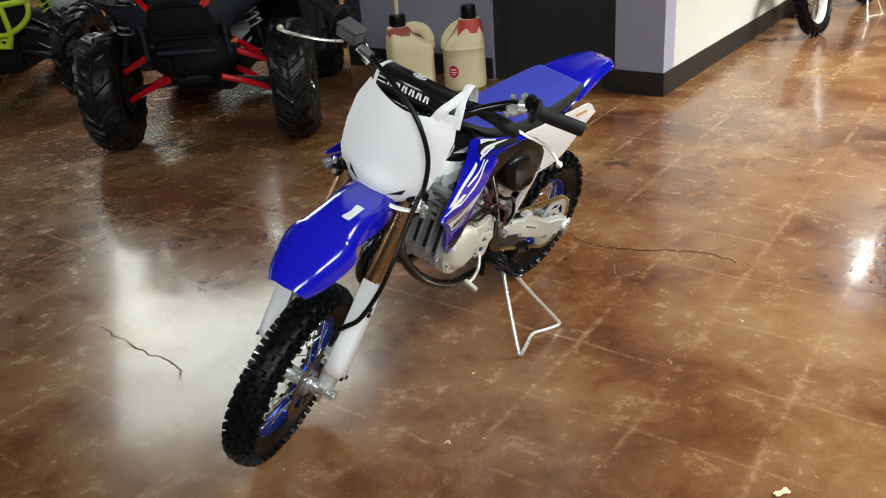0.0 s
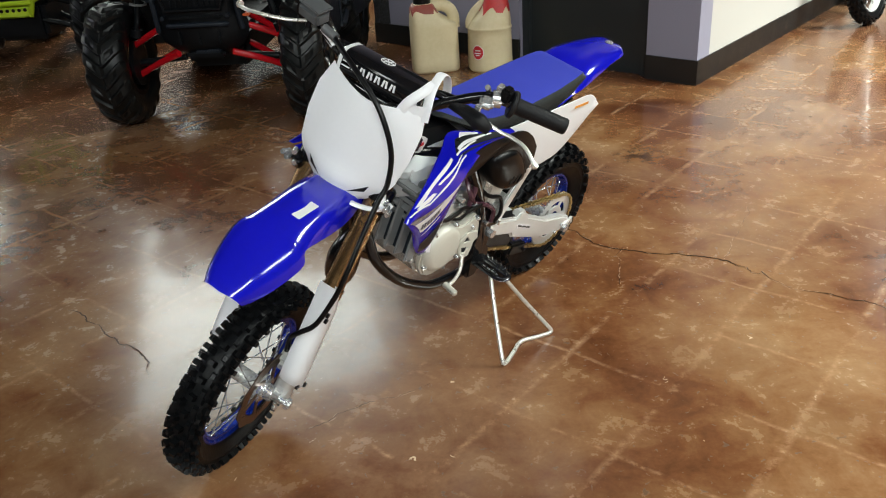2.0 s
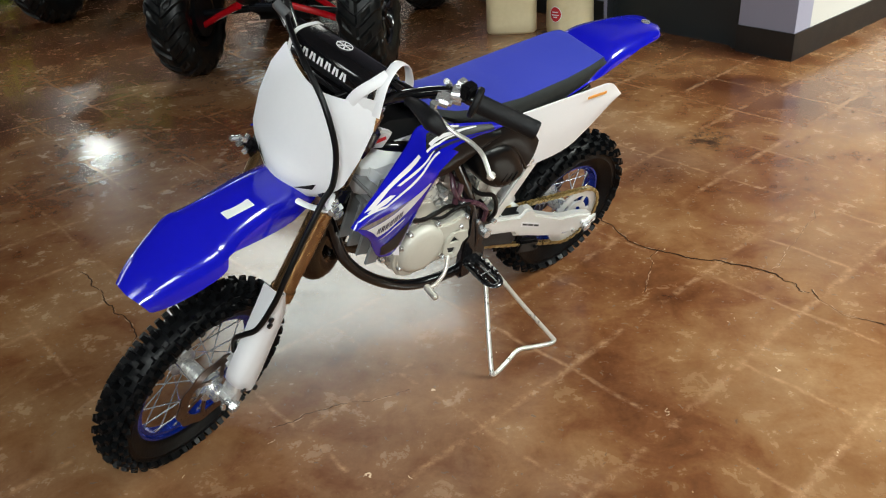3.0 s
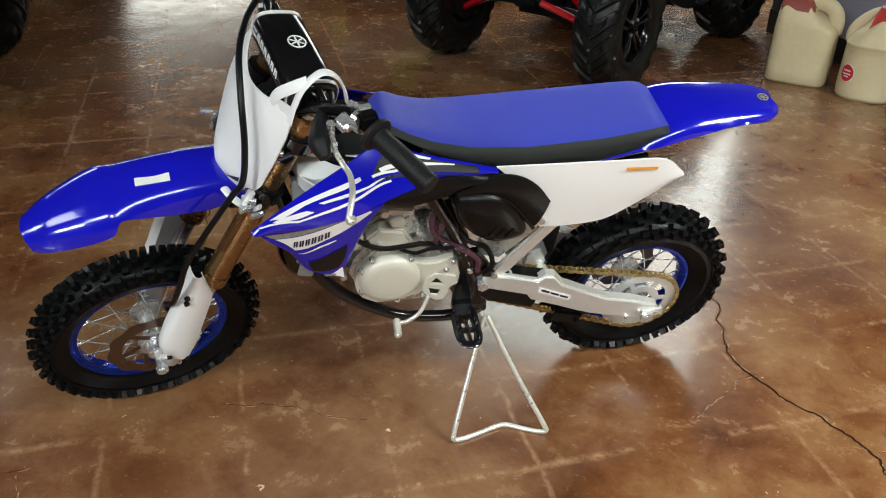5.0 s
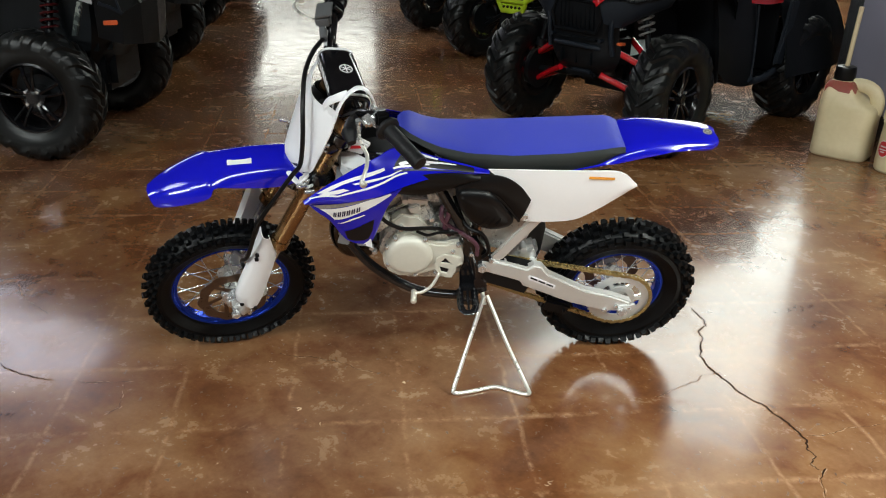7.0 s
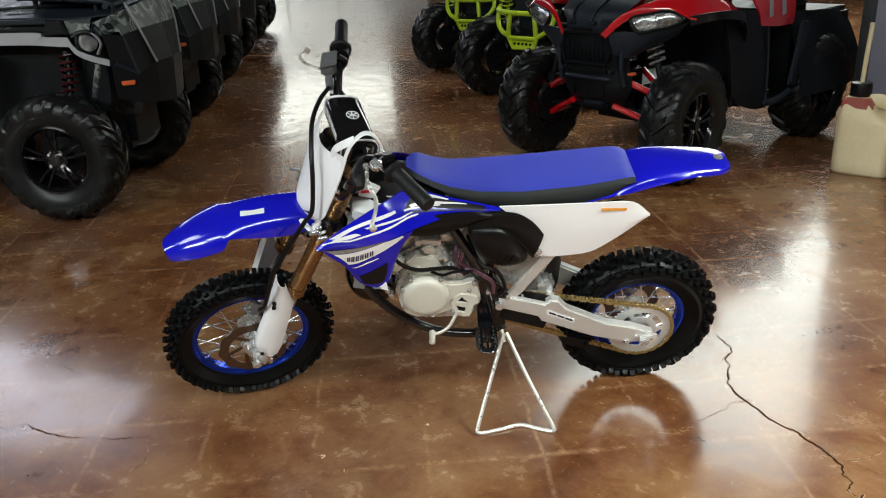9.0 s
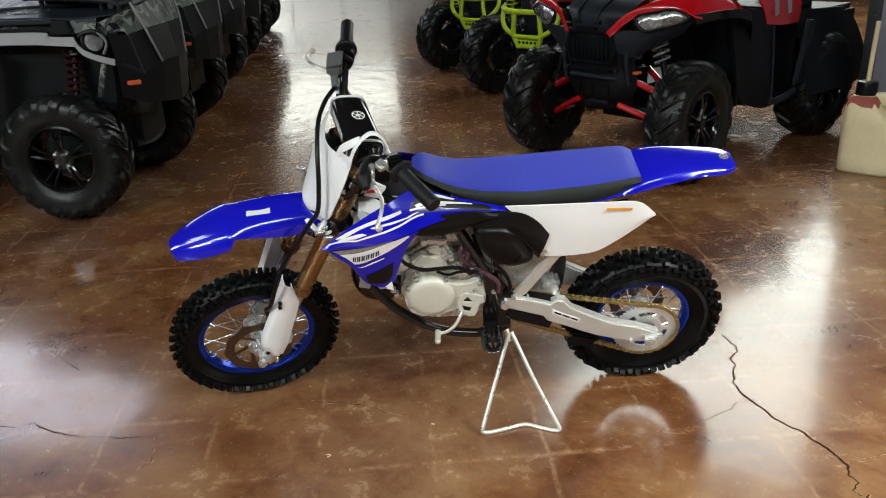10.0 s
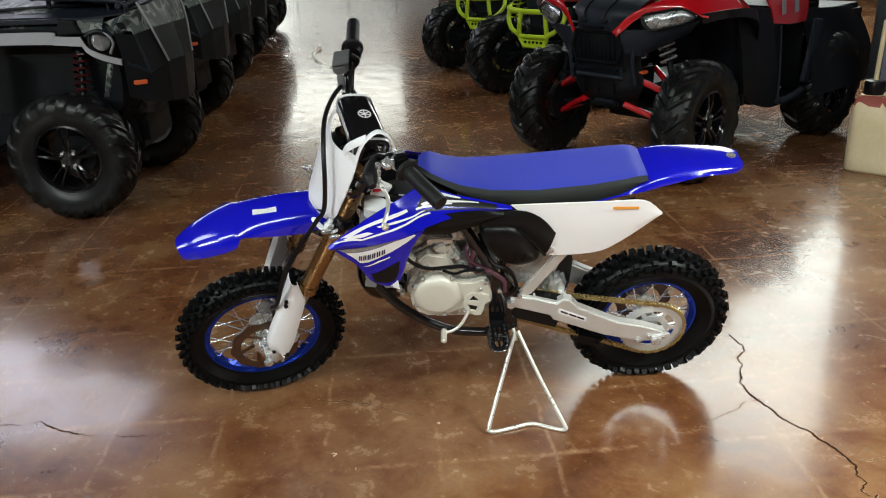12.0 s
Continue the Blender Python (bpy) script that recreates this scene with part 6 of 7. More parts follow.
        part("cheek_panel", shell(f([(0.200, 0.150, 0.775), (0.166, 0.310, 0.788), (0.135, 0.41, 0.800), (0.070, 0.530, 0.838)]), f([(0.185, 0.170, 0.665), (0.150, 0.245, 0.650), (0.10, 0.34, 0.705), (0.04, 0.46, 0.770)]), 3, 0.01, axis=(1, 0, 0), t=0.01), atv_slate, q, "slate grey cheek panel")
        part("fender_lip", shell(f([(0.075, 0.54, 0.868), (-0.05, 0.642, 0.886), (-0.34, 0.592, 0.856), (-0.44, 0.552, 0.776)]), f([(0.05, 0.54, 0.82), (-0.06, 0.64, 0.845), (-0.35, 0.60, 0.80), (-0.46, 0.55, 0.68)]), 3, 0.0, t=0.008), atv_black, q, "black flare along the fender")
        part("fender_liner", shell(f([(-0.28, 0.50, 0.90), (-0.40, 0.53, 0.86), (-0.56, 0.54, 0.84), (-0.66, 0.54, 0.82)]), f([(-0.40, 0.53, 0.40), (-0.48, 0.54, 0.34), (-0.60, 0.55, 0.30), (-0.70, 0.56, 0.30)]), 5, sd * 0.015, t=sd * 0.02), atv_black, q, "black rear half of the front fender")
        sp = part("side_panel", shell(f([(-0.54, 0.50, 0.93), (-0.74, 0.49, 0.95), (-1.06, 0.47, 0.96)]), f([(-0.61, 0.55, 0.755), (-0.80, 0.55, 0.735), (-1.00, 0.53, 0.730)]), 4, sd * 0.02, t=sd * 0.012), red_paint, q, "glossy red side panel")
        for vx in (-0.68, -0.82):
            part("emblem_bar", block((vx, sd * 0.560, 0.845), (0.035, 0.006, 0.10), 0.002, rot=(0, 12, 0)), silver, sp, "silver side emblem bar")
        part("inner_guard", shell(f([(-0.30, 0.50, 0.86), (-0.36, 0.40, 0.86), (-0.40, 0.20, 0.86)]), f([(-0.40, 0.53, 0.34), (-0.44, 0.44, 0.32), (-0.48, 0.20, 0.32)]), 5, -0.02, axis=(1, 0, 0), t=0.012), atv_black, q, "black inner mud guard")
        part("footwell", join(block((-0.88, sd * 0.38, 0.300), (0.44, 0.34, 0.03), 0.01), *[block((-0.74 - i * 0.06, sd * 0.38, 0.318), (0.014, 0.26, 0.012), 0.003) for i in range(5)]), atv_black, q, "black ribbed foot well")
        part("sill", tube(f([(-0.69, 0.565, 0.335), (-0.74, 0.568, 0.318), (-0.86, 0.565, 0.325), (-0.98, 0.555, 0.345)]), 0.016, flat=1.3), atv_slate, q, "scuffed grey door sill")
        part("door_edge", tube(f([(-0.66, 0.565, 0.74), (-0.685, 0.57, 0.52), (-0.70, 0.568, 0.34)]), 0.007, n=4), atv_slate, q)
        part("seat_riser", shell(f([(-1.06, 0.50, 0.33), (-1.04, 0.36, 0.33), (-1.02, 0.12, 0.33)]), f([(-1.04, 0.50, 0.78), (-1.03, 0.36, 0.78), (-1.02, 0.12, 0.78)]), 4, 0.02, axis=(1, 0, 0), t=0.02), atv_black, q)
        part("door_post", plate([(-1.072, 0.735), (-1.150, 0.730), (-1.100, 0.500), (-1.060, 0.372), (-0.985, 0.388), (-1.020, 0.500)], sd * 0.535, sd * 0.562, 0.006), atv_slate, q, "slate door post")
        # The skirt reaches low as a black sheet for the deep shade there.
        part("rear_fender", shell(f([(-1.04, 0.46, 0.80), (-1.20, 0.48, 0.78), (-1.60, 0.47, 0.76), (-1.86, 0.42, 0.74)]), f([(-1.06, 0.60, 0.30), (-1.22, 0.635, 0.31), (-1.56, 0.635, 0.31), (-1.84, 0.60, 0.34)]), 5, sd * 0.03, t=sd * 0.012), atv_black, q, "black rear fender, lengthened to darken the wheel behind")
    part("hood", mesh_from_sections([mirror_y([(-0.06, 0.30, 0.95), (-0.06, 0.15, 0.99), (-0.06, 0, 1.0)]), mirror_y([(-0.20, 0.36, 0.96), (-0.20, 0.16, 1.04), (-0.2, 0, 1.06)]), mirror_y([(-0.50, 0.34, 0.92), (-0.50, 0.14, 1.0), (-0.5, 0, 1.02)])]), atv_black, q)
    # Unseen seats, dashboard and cargo block, added to cast the quad's floor shadow.
    for sd in (1, -1):
        seat_ = part("seat", block((-1.20, sd * 0.25, 0.74), (0.46, 0.42, 0.12), 0.05, seg=3), black, q, "unseen black seat block added to shade the floor")
        part("backrest", block((-1.40, sd * 0.25, 0.93), (0.12, 0.42, 0.28), 0.05, rot=(0, -14, 0), seg=3), black, seat_)
    part("dashboard", join(block((-0.50, 0, 1.02), (0.30, 0.96, 0.22), 0.06, seg=3), block((-0.40, 0, 1.02), (0.30, 0.80, 0.16), 0.04)), atv_black, q, "unseen black dashboard block added to shade the floor")
    part("cargo_box", join(block((-1.62, 0, 0.68), (0.50, 0.94, 0.16), 0.03)), atv_black, q, "unseen black cargo block added to shade the floor")
    part("marker_light", block((0.10, 0.225, 0.560), (0.04, 0.05, 0.014), 0.003), amber, q, "amber marker")
    return tagged(q, "red and black side-by-side with red suspension arms", "quad bike", "quads along the wall")


red = red_quad()
red.matrix_basis = pose(-1.29, 4.47, 0, 0, 0, -90)


# -- black quads with lime bumpers --
def lime_quad():
    q = empty("quad_bike")
    for sd in (1, -1):
        quad_wheel(q, (0, sd * 0.50, 0.318), sd, name="front_wheel", twist=-8)
        quad_wheel(q, (-1.38, sd * 0.48, 0.318), sd, hw=0.125, name="rear_wheel")
    suspension(q, 0.50, atv_black, lime)
    part("chassis", join(block((-0.65, 0, 0.38), (1.6, 0.34, 0.24), 0.03), block((-0.06, 0, 0.45), (0.26, 0.32, 0.30), 0.04)), atv_black, q)
    both = lambda pts, r: [tube([(x, sd * y, z) for x, y, z in pts], r, n=5) for sd in (1, -1)]
    bumper = part("front_guard", join(
        tube([(0.14, 0.27, 0.715), (0.17, 0.25, 0.700), (0.20, 0.12, 0.690), (0.205, 0.0, 0.688), (0.20, -0.12, 0.690), (0.17, -0.25, 0.700), (0.14, -0.27, 0.715)], 0.019, n=5),
        *both([(0.15, 0.265, 0.705), (0.17, 0.262, 0.62), (0.195, 0.21, 0.555), (0.20, 0.135, 0.515)], 0.018),
        *both([(0.20, 0.115, 0.690), (0.205, 0.125, 0.60), (0.20, 0.130, 0.51), (0.18, 0.095, 0.42)], 0.018),
        rod((0.202, 0.13, 0.505), (0.202, -0.13, 0.505), 0.016), block((0.190, 0, 0.450), (0.016, 0.22, 0.075), 0.008, rot=(0, -12, 0))), lime, q, "lime green tubular front guard")
    # Black discs on the solid plate paint the dark inside its holes.
    for y in (-0.075, -0.0375, 0, 0.0375, 0.075):
        part("hole_shade", rod((0.195, y, 0.462), (0.2015, y, 0.460), 0.011, seg=10), decal_black, bumper)
    part("nose_panel", mesh_from_sections([mirror_y([(-0.02, 0.18, 0.50), (0.02, 0.12, 0.50), (0.03, 0, 0.50)]), mirror_y([(0.0, 0.21, 0.68), (0.05, 0.14, 0.70), (0.06, 0, 0.70)]), mirror_y([(-0.02, 0.26, 0.84), (0.03, 0.16, 0.86), (0.05, 0, 0.87)]), mirror_y([(-0.10, 0.34, 0.98), (-0.05, 0.16, 1.0), (-0.05, 0, 1.01)])]), atv_slate, q, "slate grey nose panel")
    for sd in (1, -1):
        f = lambda pts: [(x, sd * y, z) for x, y, z in pts]
        part("fender", shell(f([(0.10, 0.28, 0.86), (0.0, 0.38, 0.92), (-0.30, 0.40, 0.92), (-0.50, 0.38, 0.84)]), f([(0.08, 0.48, 0.80), (0.0, 0.60, 0.84), (-0.30, 0.60, 0.84), (-0.48, 0.55, 0.70)]), 5, 0.02, axis=(0, 0, 1), t=0.008), atv_black, q, "black fender")
        part("rear_fender", shell(f([(-0.86, 0.40, 0.90), (-1.10, 0.45, 0.96), (-1.60, 0.42, 0.94)]), f([(-0.92, 0.54, 0.74), (-1.10, 0.62, 0.84), (-1.62, 0.56, 0.80)]), 4, 0.02, axis=(0, 0, 1), t=0.008), atv_black, q)
        part("footwell", block((-0.70, sd * 0.42, 0.31), (0.62, 0.26, 0.03), 0.01), atv_black, q)
    part("hood", mesh_from_sections([mirror_y([(0.0, 0.32, 0.94), (0.0, 0.15, 1.0), (0.0, 0, 1.01)]), mirror_y([(-0.50, 0.34, 0.88), (-0.50, 0.14, 0.98), (-0.5, 0, 1.0)])]), atv_black, q)
    part("seat", mesh_from_sections([mirror_y([(-0.50, 0.14, 0.70), (-0.50, 0.14, 0.93), (-0.50, 0, 0.96)]), mirror_y([(-0.9, 0.17, 0.70), (-0.9, 0.17, 0.86), (-0.9, 0, 0.89)]), mirror_y([(-1.6, 0.17, 0.72), (-1.6, 0.16, 0.93), (-1.6, 0, 0.96)])]), black, q)
    return tagged(q, "black quad with a lime green tubular front guard", "quad bike", "quads along the wall")


lime_a = lime_quad()
lime_a.matrix_basis = pose(-2.88, 5.63, 0, 0, 0, -85)
copy_thing(lime_a, pose(-4.17, 6.25, 0, 0, 0, -80))
copy_thing(lime_a, pose(-6.10, 8.40, 0, 0, 0, -75))


# -- grey camouflage utility quads across the aisle --
def camo_quad():
    q = empty("quad_bike")
    for sd in (1, -1):
        quad_wheel(q, (0, sd * 0.50, 0.318), sd, name="front_wheel", hw=0.10, rim_r=0.168)
        quad_wheel(q, (-1.30, sd * 0.50, 0.318), sd, hw=0.12, name="rear_wheel")
    suspension(q, 0.50, atv_black, spring_red)
    part("chassis", join(block((-0.65, 0, 0.38), (1.5, 0.36, 0.24), 0.03), block((0.08, 0, 0.42), (0.36, 0.40, 0.30), 0.04)), atv_black, q)
    # Added black block stands in for the shade inside the wheel arches.
    part("inner_body", block((-0.12, 0, 0.66), (0.78, 0.50, 0.44), 0.05), atv_black, q, "black block filling the dark wheel arch")
    part("front_bumper", join(mesh_from_sections([mirror_y([(0.14, 0.22, 0.40), (0.24, 0.14, 0.40), (0.25, 0, 0.40)]), mirror_y([(0.20, 0.28, 0.55), (0.29, 0.18, 0.55), (0.30, 0, 0.55)]), mirror_y([(0.22, 0.30, 0.70), (0.31, 0.20, 0.72), (0.32, 0, 0.72)]), mirror_y([(0.20, 0.28, 0.86), (0.30, 0.20, 0.88), (0.31, 0, 0.88)])])), atv_black, q, "black front bumper")
    for sd in (1, -1):
        f = lambda pts: [(x, sd * y, z) for x, y, z in pts]
        part("fender", shell(f([(0.31, 0.16, 0.91), (0.16, 0.24, 0.97), (-0.10, 0.28, 1.00), (-0.48, 0.28, 0.97)]), f([(0.27, 0.30, 0.88), (0.14, 0.37, 0.905), (-0.10, 0.40, 0.925), (-0.46, 0.40, 0.92)]), 5, 0.015, axis=(0, 0, 1), t=0.012), camo, q, "camouflage print front fender")
        part("fender_trim", shell(f([(0.098, 0.405, 0.886), (-0.02, 0.410, 0.893), (-0.06, 0.412, 0.914), (-0.46, 0.412, 0.918)]), f([(0.102, 0.408, 0.840), (-0.02, 0.413, 0.850), (-0.12, 0.416, 0.857), (-0.46, 0.416, 0.862)]), 3, 0.0, t=sd * 0.010), silver, q, "silver trim strip along the fender")
        part("lamp_bezel", shell(f([(0.098, 0.406, 0.884), (0.122, 0.410, 0.840), (0.165, 0.415, 0.813), (0.222, 0.410, 0.790), (0.280, 0.398, 0.772)]), f([(0.096, 0.406, 0.842), (0.120, 0.412, 0.810), (0.155, 0.416, 0.788), (0.212, 0.412, 0.764), (0.279, 0.400, 0.742)]), 3, 0.0, t=sd * 0.010), silver, q, "silver lamp bezel")
        part("lamp_rim", tube(f([(0.212, 0.385, 0.902), (0.240, 0.390, 0.878), (0.252, 0.394, 0.846), (0.232, 0.402, 0.800)]), 0.010, n=4, seg=8, flat=0.5), silver, q)
        part("lamp_hood", tube(f([(0.118, 0.396, 0.884), (0.150, 0.392, 0.902), (0.190, 0.386, 0.906), (0.222, 0.380, 0.888)]), 0.013, n=4, seg=8), atv_black, q, "black lamp hood")
        at_lamp = pose(0.150, sd * 0.348, 0.850, 0, -12, sd * 38)
        hl = part("headlight", moved(join(rod((0, 0, 0), (0.05, 0, 0), 0.050, 0.046, seg=24, bevel=0.006)), at_lamp), lens_clear, q, "round clear headlight")
        part("headlight_ring", moved(tube([(0.03, 0.054 * math.cos(a), 0.054 * math.sin(a)) for a in (i * math.pi / 8 for i in range(16))], 0.010, n=1, closed=True), at_lamp), atv_black, hl)
        part("side_cowl", facet(*f([(0.086, 0.388, 0.963), (0.205, 0.352, 0.967), (0.200, 0.378, 0.915), (0.106, 0.406, 0.902)])), camo, q, "camouflage print side cowl")
        part("vent_panel", facet(*f([(0.222, 0.366, 0.950), (0.290, 0.330, 0.976), (0.340, 0.352, 0.900), (0.268, 0.378, 0.904)])), camo, q, "camouflage print vent panel")
        # The vent's dark opening is a black facet laid over the panel.
        part("cowl_vent", facet(*f([(0.262, 0.366, 0.940), (0.296, 0.350, 0.944), (0.318, 0.358, 0.916), (0.290, 0.370, 0.912)]), 0.012), decal_black, q, "black facet for the shaded cowl vent")
        part("front_cowl", facet(*f([(0.292, 0.328, 0.980), (0.358, 0.300, 0.999), (0.398, 0.262, 0.902), (0.350, 0.362, 0.884)])), camo, q, "camouflage print front cowl")
        part("cheek", facet(*f([(0.262, 0.392, 0.898), (0.350, 0.366, 0.882), (0.384, 0.324, 0.690), (0.284, 0.390, 0.772)])), atv_black, q, "black cheek panel")
        part("front_face", facet(*f([(0.351, 0.363, 0.883), (0.398, 0.262, 0.902), (0.430, 0.180, 0.730), (0.385, 0.323, 0.690)])), atv_black, q, "black moulded front face")
        part("grille_panel", facet(*f([(0.398, 0.262, 0.902), (0.420, 0.0, 0.905), (0.455, 0.0, 0.730), (0.430, 0.180, 0.730)])), atv_black, q)
        part("hood_edge", facet(*f([(0.358, 0.300, 1.000), (0.372, 0.0, 1.030), (0.420, 0.0, 0.906), (0.398, 0.262, 0.903)])), camo, q, "camouflage print hood edge")
        # The ridge's edge highlight is built in as a silver line.
        part("ridge", tube(f([(0.362, 0.298, 1.030), (0.400, 0.260, 0.905), (0.434, 0.180, 0.728)]), 0.006, n=4, seg=6), silver, q, "highlight along the nose ridge, drawn as a silver line")
        part("ridge", tube(f([(0.354, 0.366, 0.884), (0.372, 0.346, 0.780), (0.388, 0.326, 0.688)]), 0.006, n=4, seg=6), atv_slate, q)
        part("lower_bumper", facet(*f([(0.283, 0.388, 0.770), (0.386, 0.323, 0.690), (0.378, 0.316, 0.540), (0.278, 0.370, 0.580)])), atv_black, q, "black lower bumper side")
        part("bumper_front", facet(*f([(0.386, 0.323, 0.690), (0.432, 0.180, 0.730), (0.424, 0.170, 0.520), (0.378, 0.316, 0.540)])), atv_black, q, "black lower bumper front")
        part("bumper_middle", facet(*f([(0.432, 0.180, 0.730), (0.455, 0.0, 0.730), (0.445, 0.0, 0.500), (0.424, 0.170, 0.520)])), atv_black, q)
        part("bumper_ridge", tube(f([(0.300, 0.378, 0.745), (0.345, 0.350, 0.722), (0.390, 0.322, 0.690)]), 0.010, n=3, seg=6), atv_slate, q)
        part("marker_light", block((0.338, sd * 0.350, 0.650), (0.012, 0.066, 0.022), 0.003, rot=(0, 0, sd * 62)), amber, q, "amber front reflector")
        part("rack_block", plate([(0.008, 0.970), (0.084, 0.964), (0.110, 0.905), (-0.012, 0.897)], sd * 0.350, sd * 0.422, 0.006), atv_black, q, "black rack bracket")
        part("rack_rail", block((-0.26, sd * 0.402, 0.964), (0.55, 0.030, 0.022), 0.005), atv_slate, q, "slate rack rail")
        part("rack_rail", block((-0.26, sd * 0.402, 0.925), (0.55, 0.024, 0.018), 0.005), atv_black, q, "black rack rail")
        part("deck", shell(f([(-0.48, 0.385, 0.985), (-0.10, 0.385, 0.982), (0.10, 0.372, 0.972), (0.29, 0.325, 0.984)]), f([(-0.48, 0.0, 1.040), (-0.10, 0.0, 1.052), (0.15, 0.0, 1.048), (0.365, 0.0, 1.032)]), 3, 0.006, axis=(0, 0, 1), t=0.008), atv_slate, q, "dark slate front deck")
        part("deck_rib", tube(f([(-0.40, 0.26, 1.012), (-0.05, 0.25, 1.024), (0.20, 0.20, 1.026)]), 0.010, n=4, seg=6), atv_black, q)
        part("rack_strut", plate([(0.206, 0.752), (0.234, 0.752), (0.186, 0.590), (0.158, 0.590)], sd * 0.384, sd * 0.402, 0.004), camo, q, "pale olive strut")
        part("mud_guard", shell(f([(-0.36, 0.52, 0.86), (-0.44, 0.40, 0.86)]), f([(-0.44, 0.52, 0.40), (-0.48, 0.40, 0.40)]), 4, 0.0, t=0.01), atv_black, q)
        part("footwell", block((-0.70, sd * 0.40, 0.33), (0.50, 0.26, 0.03), 0.01), atv_black, q)
        part("rear_fender", shell(f([(-0.82, 0.36, 0.94), (-1.10, 0.40, 0.98), (-1.60, 0.38, 0.96)]), f([(-0.90, 0.54, 0.80), (-1.10, 0.60, 0.88), (-1.62, 0.56, 0.84)]), 4, 0.02, axis=(0, 0, 1), t=0.012), camo, q)
    part("hood", mesh_from_sections([mirror_y([(0.29, 0.20, 0.90), (0.31, 0.12, 0.91), (0.31, 0, 0.915)]), mirror_y([(0.12, 0.28, 0.97), (0.14, 0.15, 1.0), (0.14, 0, 1.01)]), mirror_y([(-0.20, 0.33, 1.0), (-0.20, 0.15, 1.05), (-0.2, 0, 1.06)]), mirror_y([(-0.55, 0.30, 0.95), (-0.55, 0.14, 1.02), (-0.55, 0, 1.04)])]), camo, q, "camouflage print hood")
    rack = part("front_rack", join(*[tube([(0.30, y, 0.98), (0.26, y, 1.04), (-0.15, y, 1.07)], 0.013, n=4) for y in (-0.30, -0.15, 0, 0.15, 0.30)], rod((0.28, -0.34, 1.02), (0.28, 0.34, 1.02), 0.014), rod((0.06, -0.34, 1.065), (0.06, 0.34, 1.065), 0.014), rod((-0.14, -0.34, 1.07), (-0.14, 0.34, 1.07), 0.014), *[rod((x, y, 0.97), (x, y, 1.06), 0.012) for x in (0.20, -0.10) for y in (-0.26, 0.26)]), atv_slate, q, "dark blue-grey front rack")
    part("rack_panel", block((0.06, 0, 1.058), (0.42, 0.62, 0.025), 0.008, rot=(0, 5, 0)), atv_slate, rack)
    part("seat", mesh_from_sections([mirror_y([(-0.50, 0.15, 0.70), (-0.50, 0.15, 0.95), (-0.50, 0, 0.98)]), mirror_y([(-0.9, 0.18, 0.70), (-0.9, 0.18, 0.88), (-0.9, 0, 0.91)]), mirror_y([(-1.5, 0.18, 0.72), (-1.5, 0.17, 0.95), (-1.5, 0, 0.98)])]), black, q)
    return tagged(q, "grey camouflage utility quad with silver trim and red springs", "quad bike", "utility quads across the aisle")


camo_a = camo_quad()
yaw = math.degrees(math.atan2(0.73, 0.69))
for i in range(6):
    p = pose(-3.06 - 1.225 * i, 2.28 + 0.845 * i, 0, 0, 0, yaw)
    if i:
        copy_thing(camo_a, p)
    else:
        camo_a.matrix_basis = p


# ---- fuel cans against the wall ----
def jug_skin(rows, power, seg=36, grow=0.0):
    """Rounded rings up a jug; rows of height, lowest x, highest x and half depth."""
    skin = []
    for z, x0, x1, d in rows:
        ring = []
        for i in range(seg):
            a = 2 * math.pi * i / seg
            c, q = math.cos(a), math.sin(a)
            ring.append(((x0 + x1) / 2 + ((x1 - x0) / 2 + grow) * math.copysign(abs(c) ** power, c), (d + grow) * math.copysign(abs(q) ** power, q), z))
        skin.append(ring)
    return skin


def jug_rows(rows, n=4):
    return [tuple(v) for v in np.array([[np.interp(k / n, (0, 1), (a[c], b[c])) for c in range(4)] for a, b in zip(rows, rows[1:]) for k in range(n)] + [list(rows[-1])])]


def screw_cap(can, cx, z0, z1, r):
    ring = lambda k, z: [(cx + r * k * (1 + 0.035 * (i % 2)) * math.cos(i * math.pi / 24), r * k * (1 + 0.035 * (i % 2)) * math.sin(i * math.pi / 24), z) for i in range(48)]
    return part("cap", loft([ring(0.96, z0), ring(1.0, z0 + 0.004), ring(0.96, z1 - 0.010), ring(0.90, z1 - 0.002), ring(0.80, z1)], closed=True, caps=True), black, can, "black ribbed screw cap")


def stained_neck(body, rows, power, mat, top, drip):
    """A stain that runs down in drips from the neck."""
    seg = 36
    skin = np.array(jug_skin(rows, power, seg, 0.0012))
    heights = np.array([r[0] for r in rows])
    rnd = random.Random(8)
    low = [top - drip * (0.45 + 0.55 * abs(math.sin(1.7 * i * 2 * math.pi / seg * 2 + 0.6))) * rnd.uniform(0.85, 1.1) for i in range(seg)]
    out = []
    for k in range(7):
        ring = []
        for i in range(seg):
            z = low[i] + (top - low[i]) * k / 6
            ring.append([float(np.interp(z, heights, skin[:, i, c])) for c in range(3)])
        out.append(ring)
    part("stain", loft(out, closed=True), mat, body, "red fuel stain running from the neck")


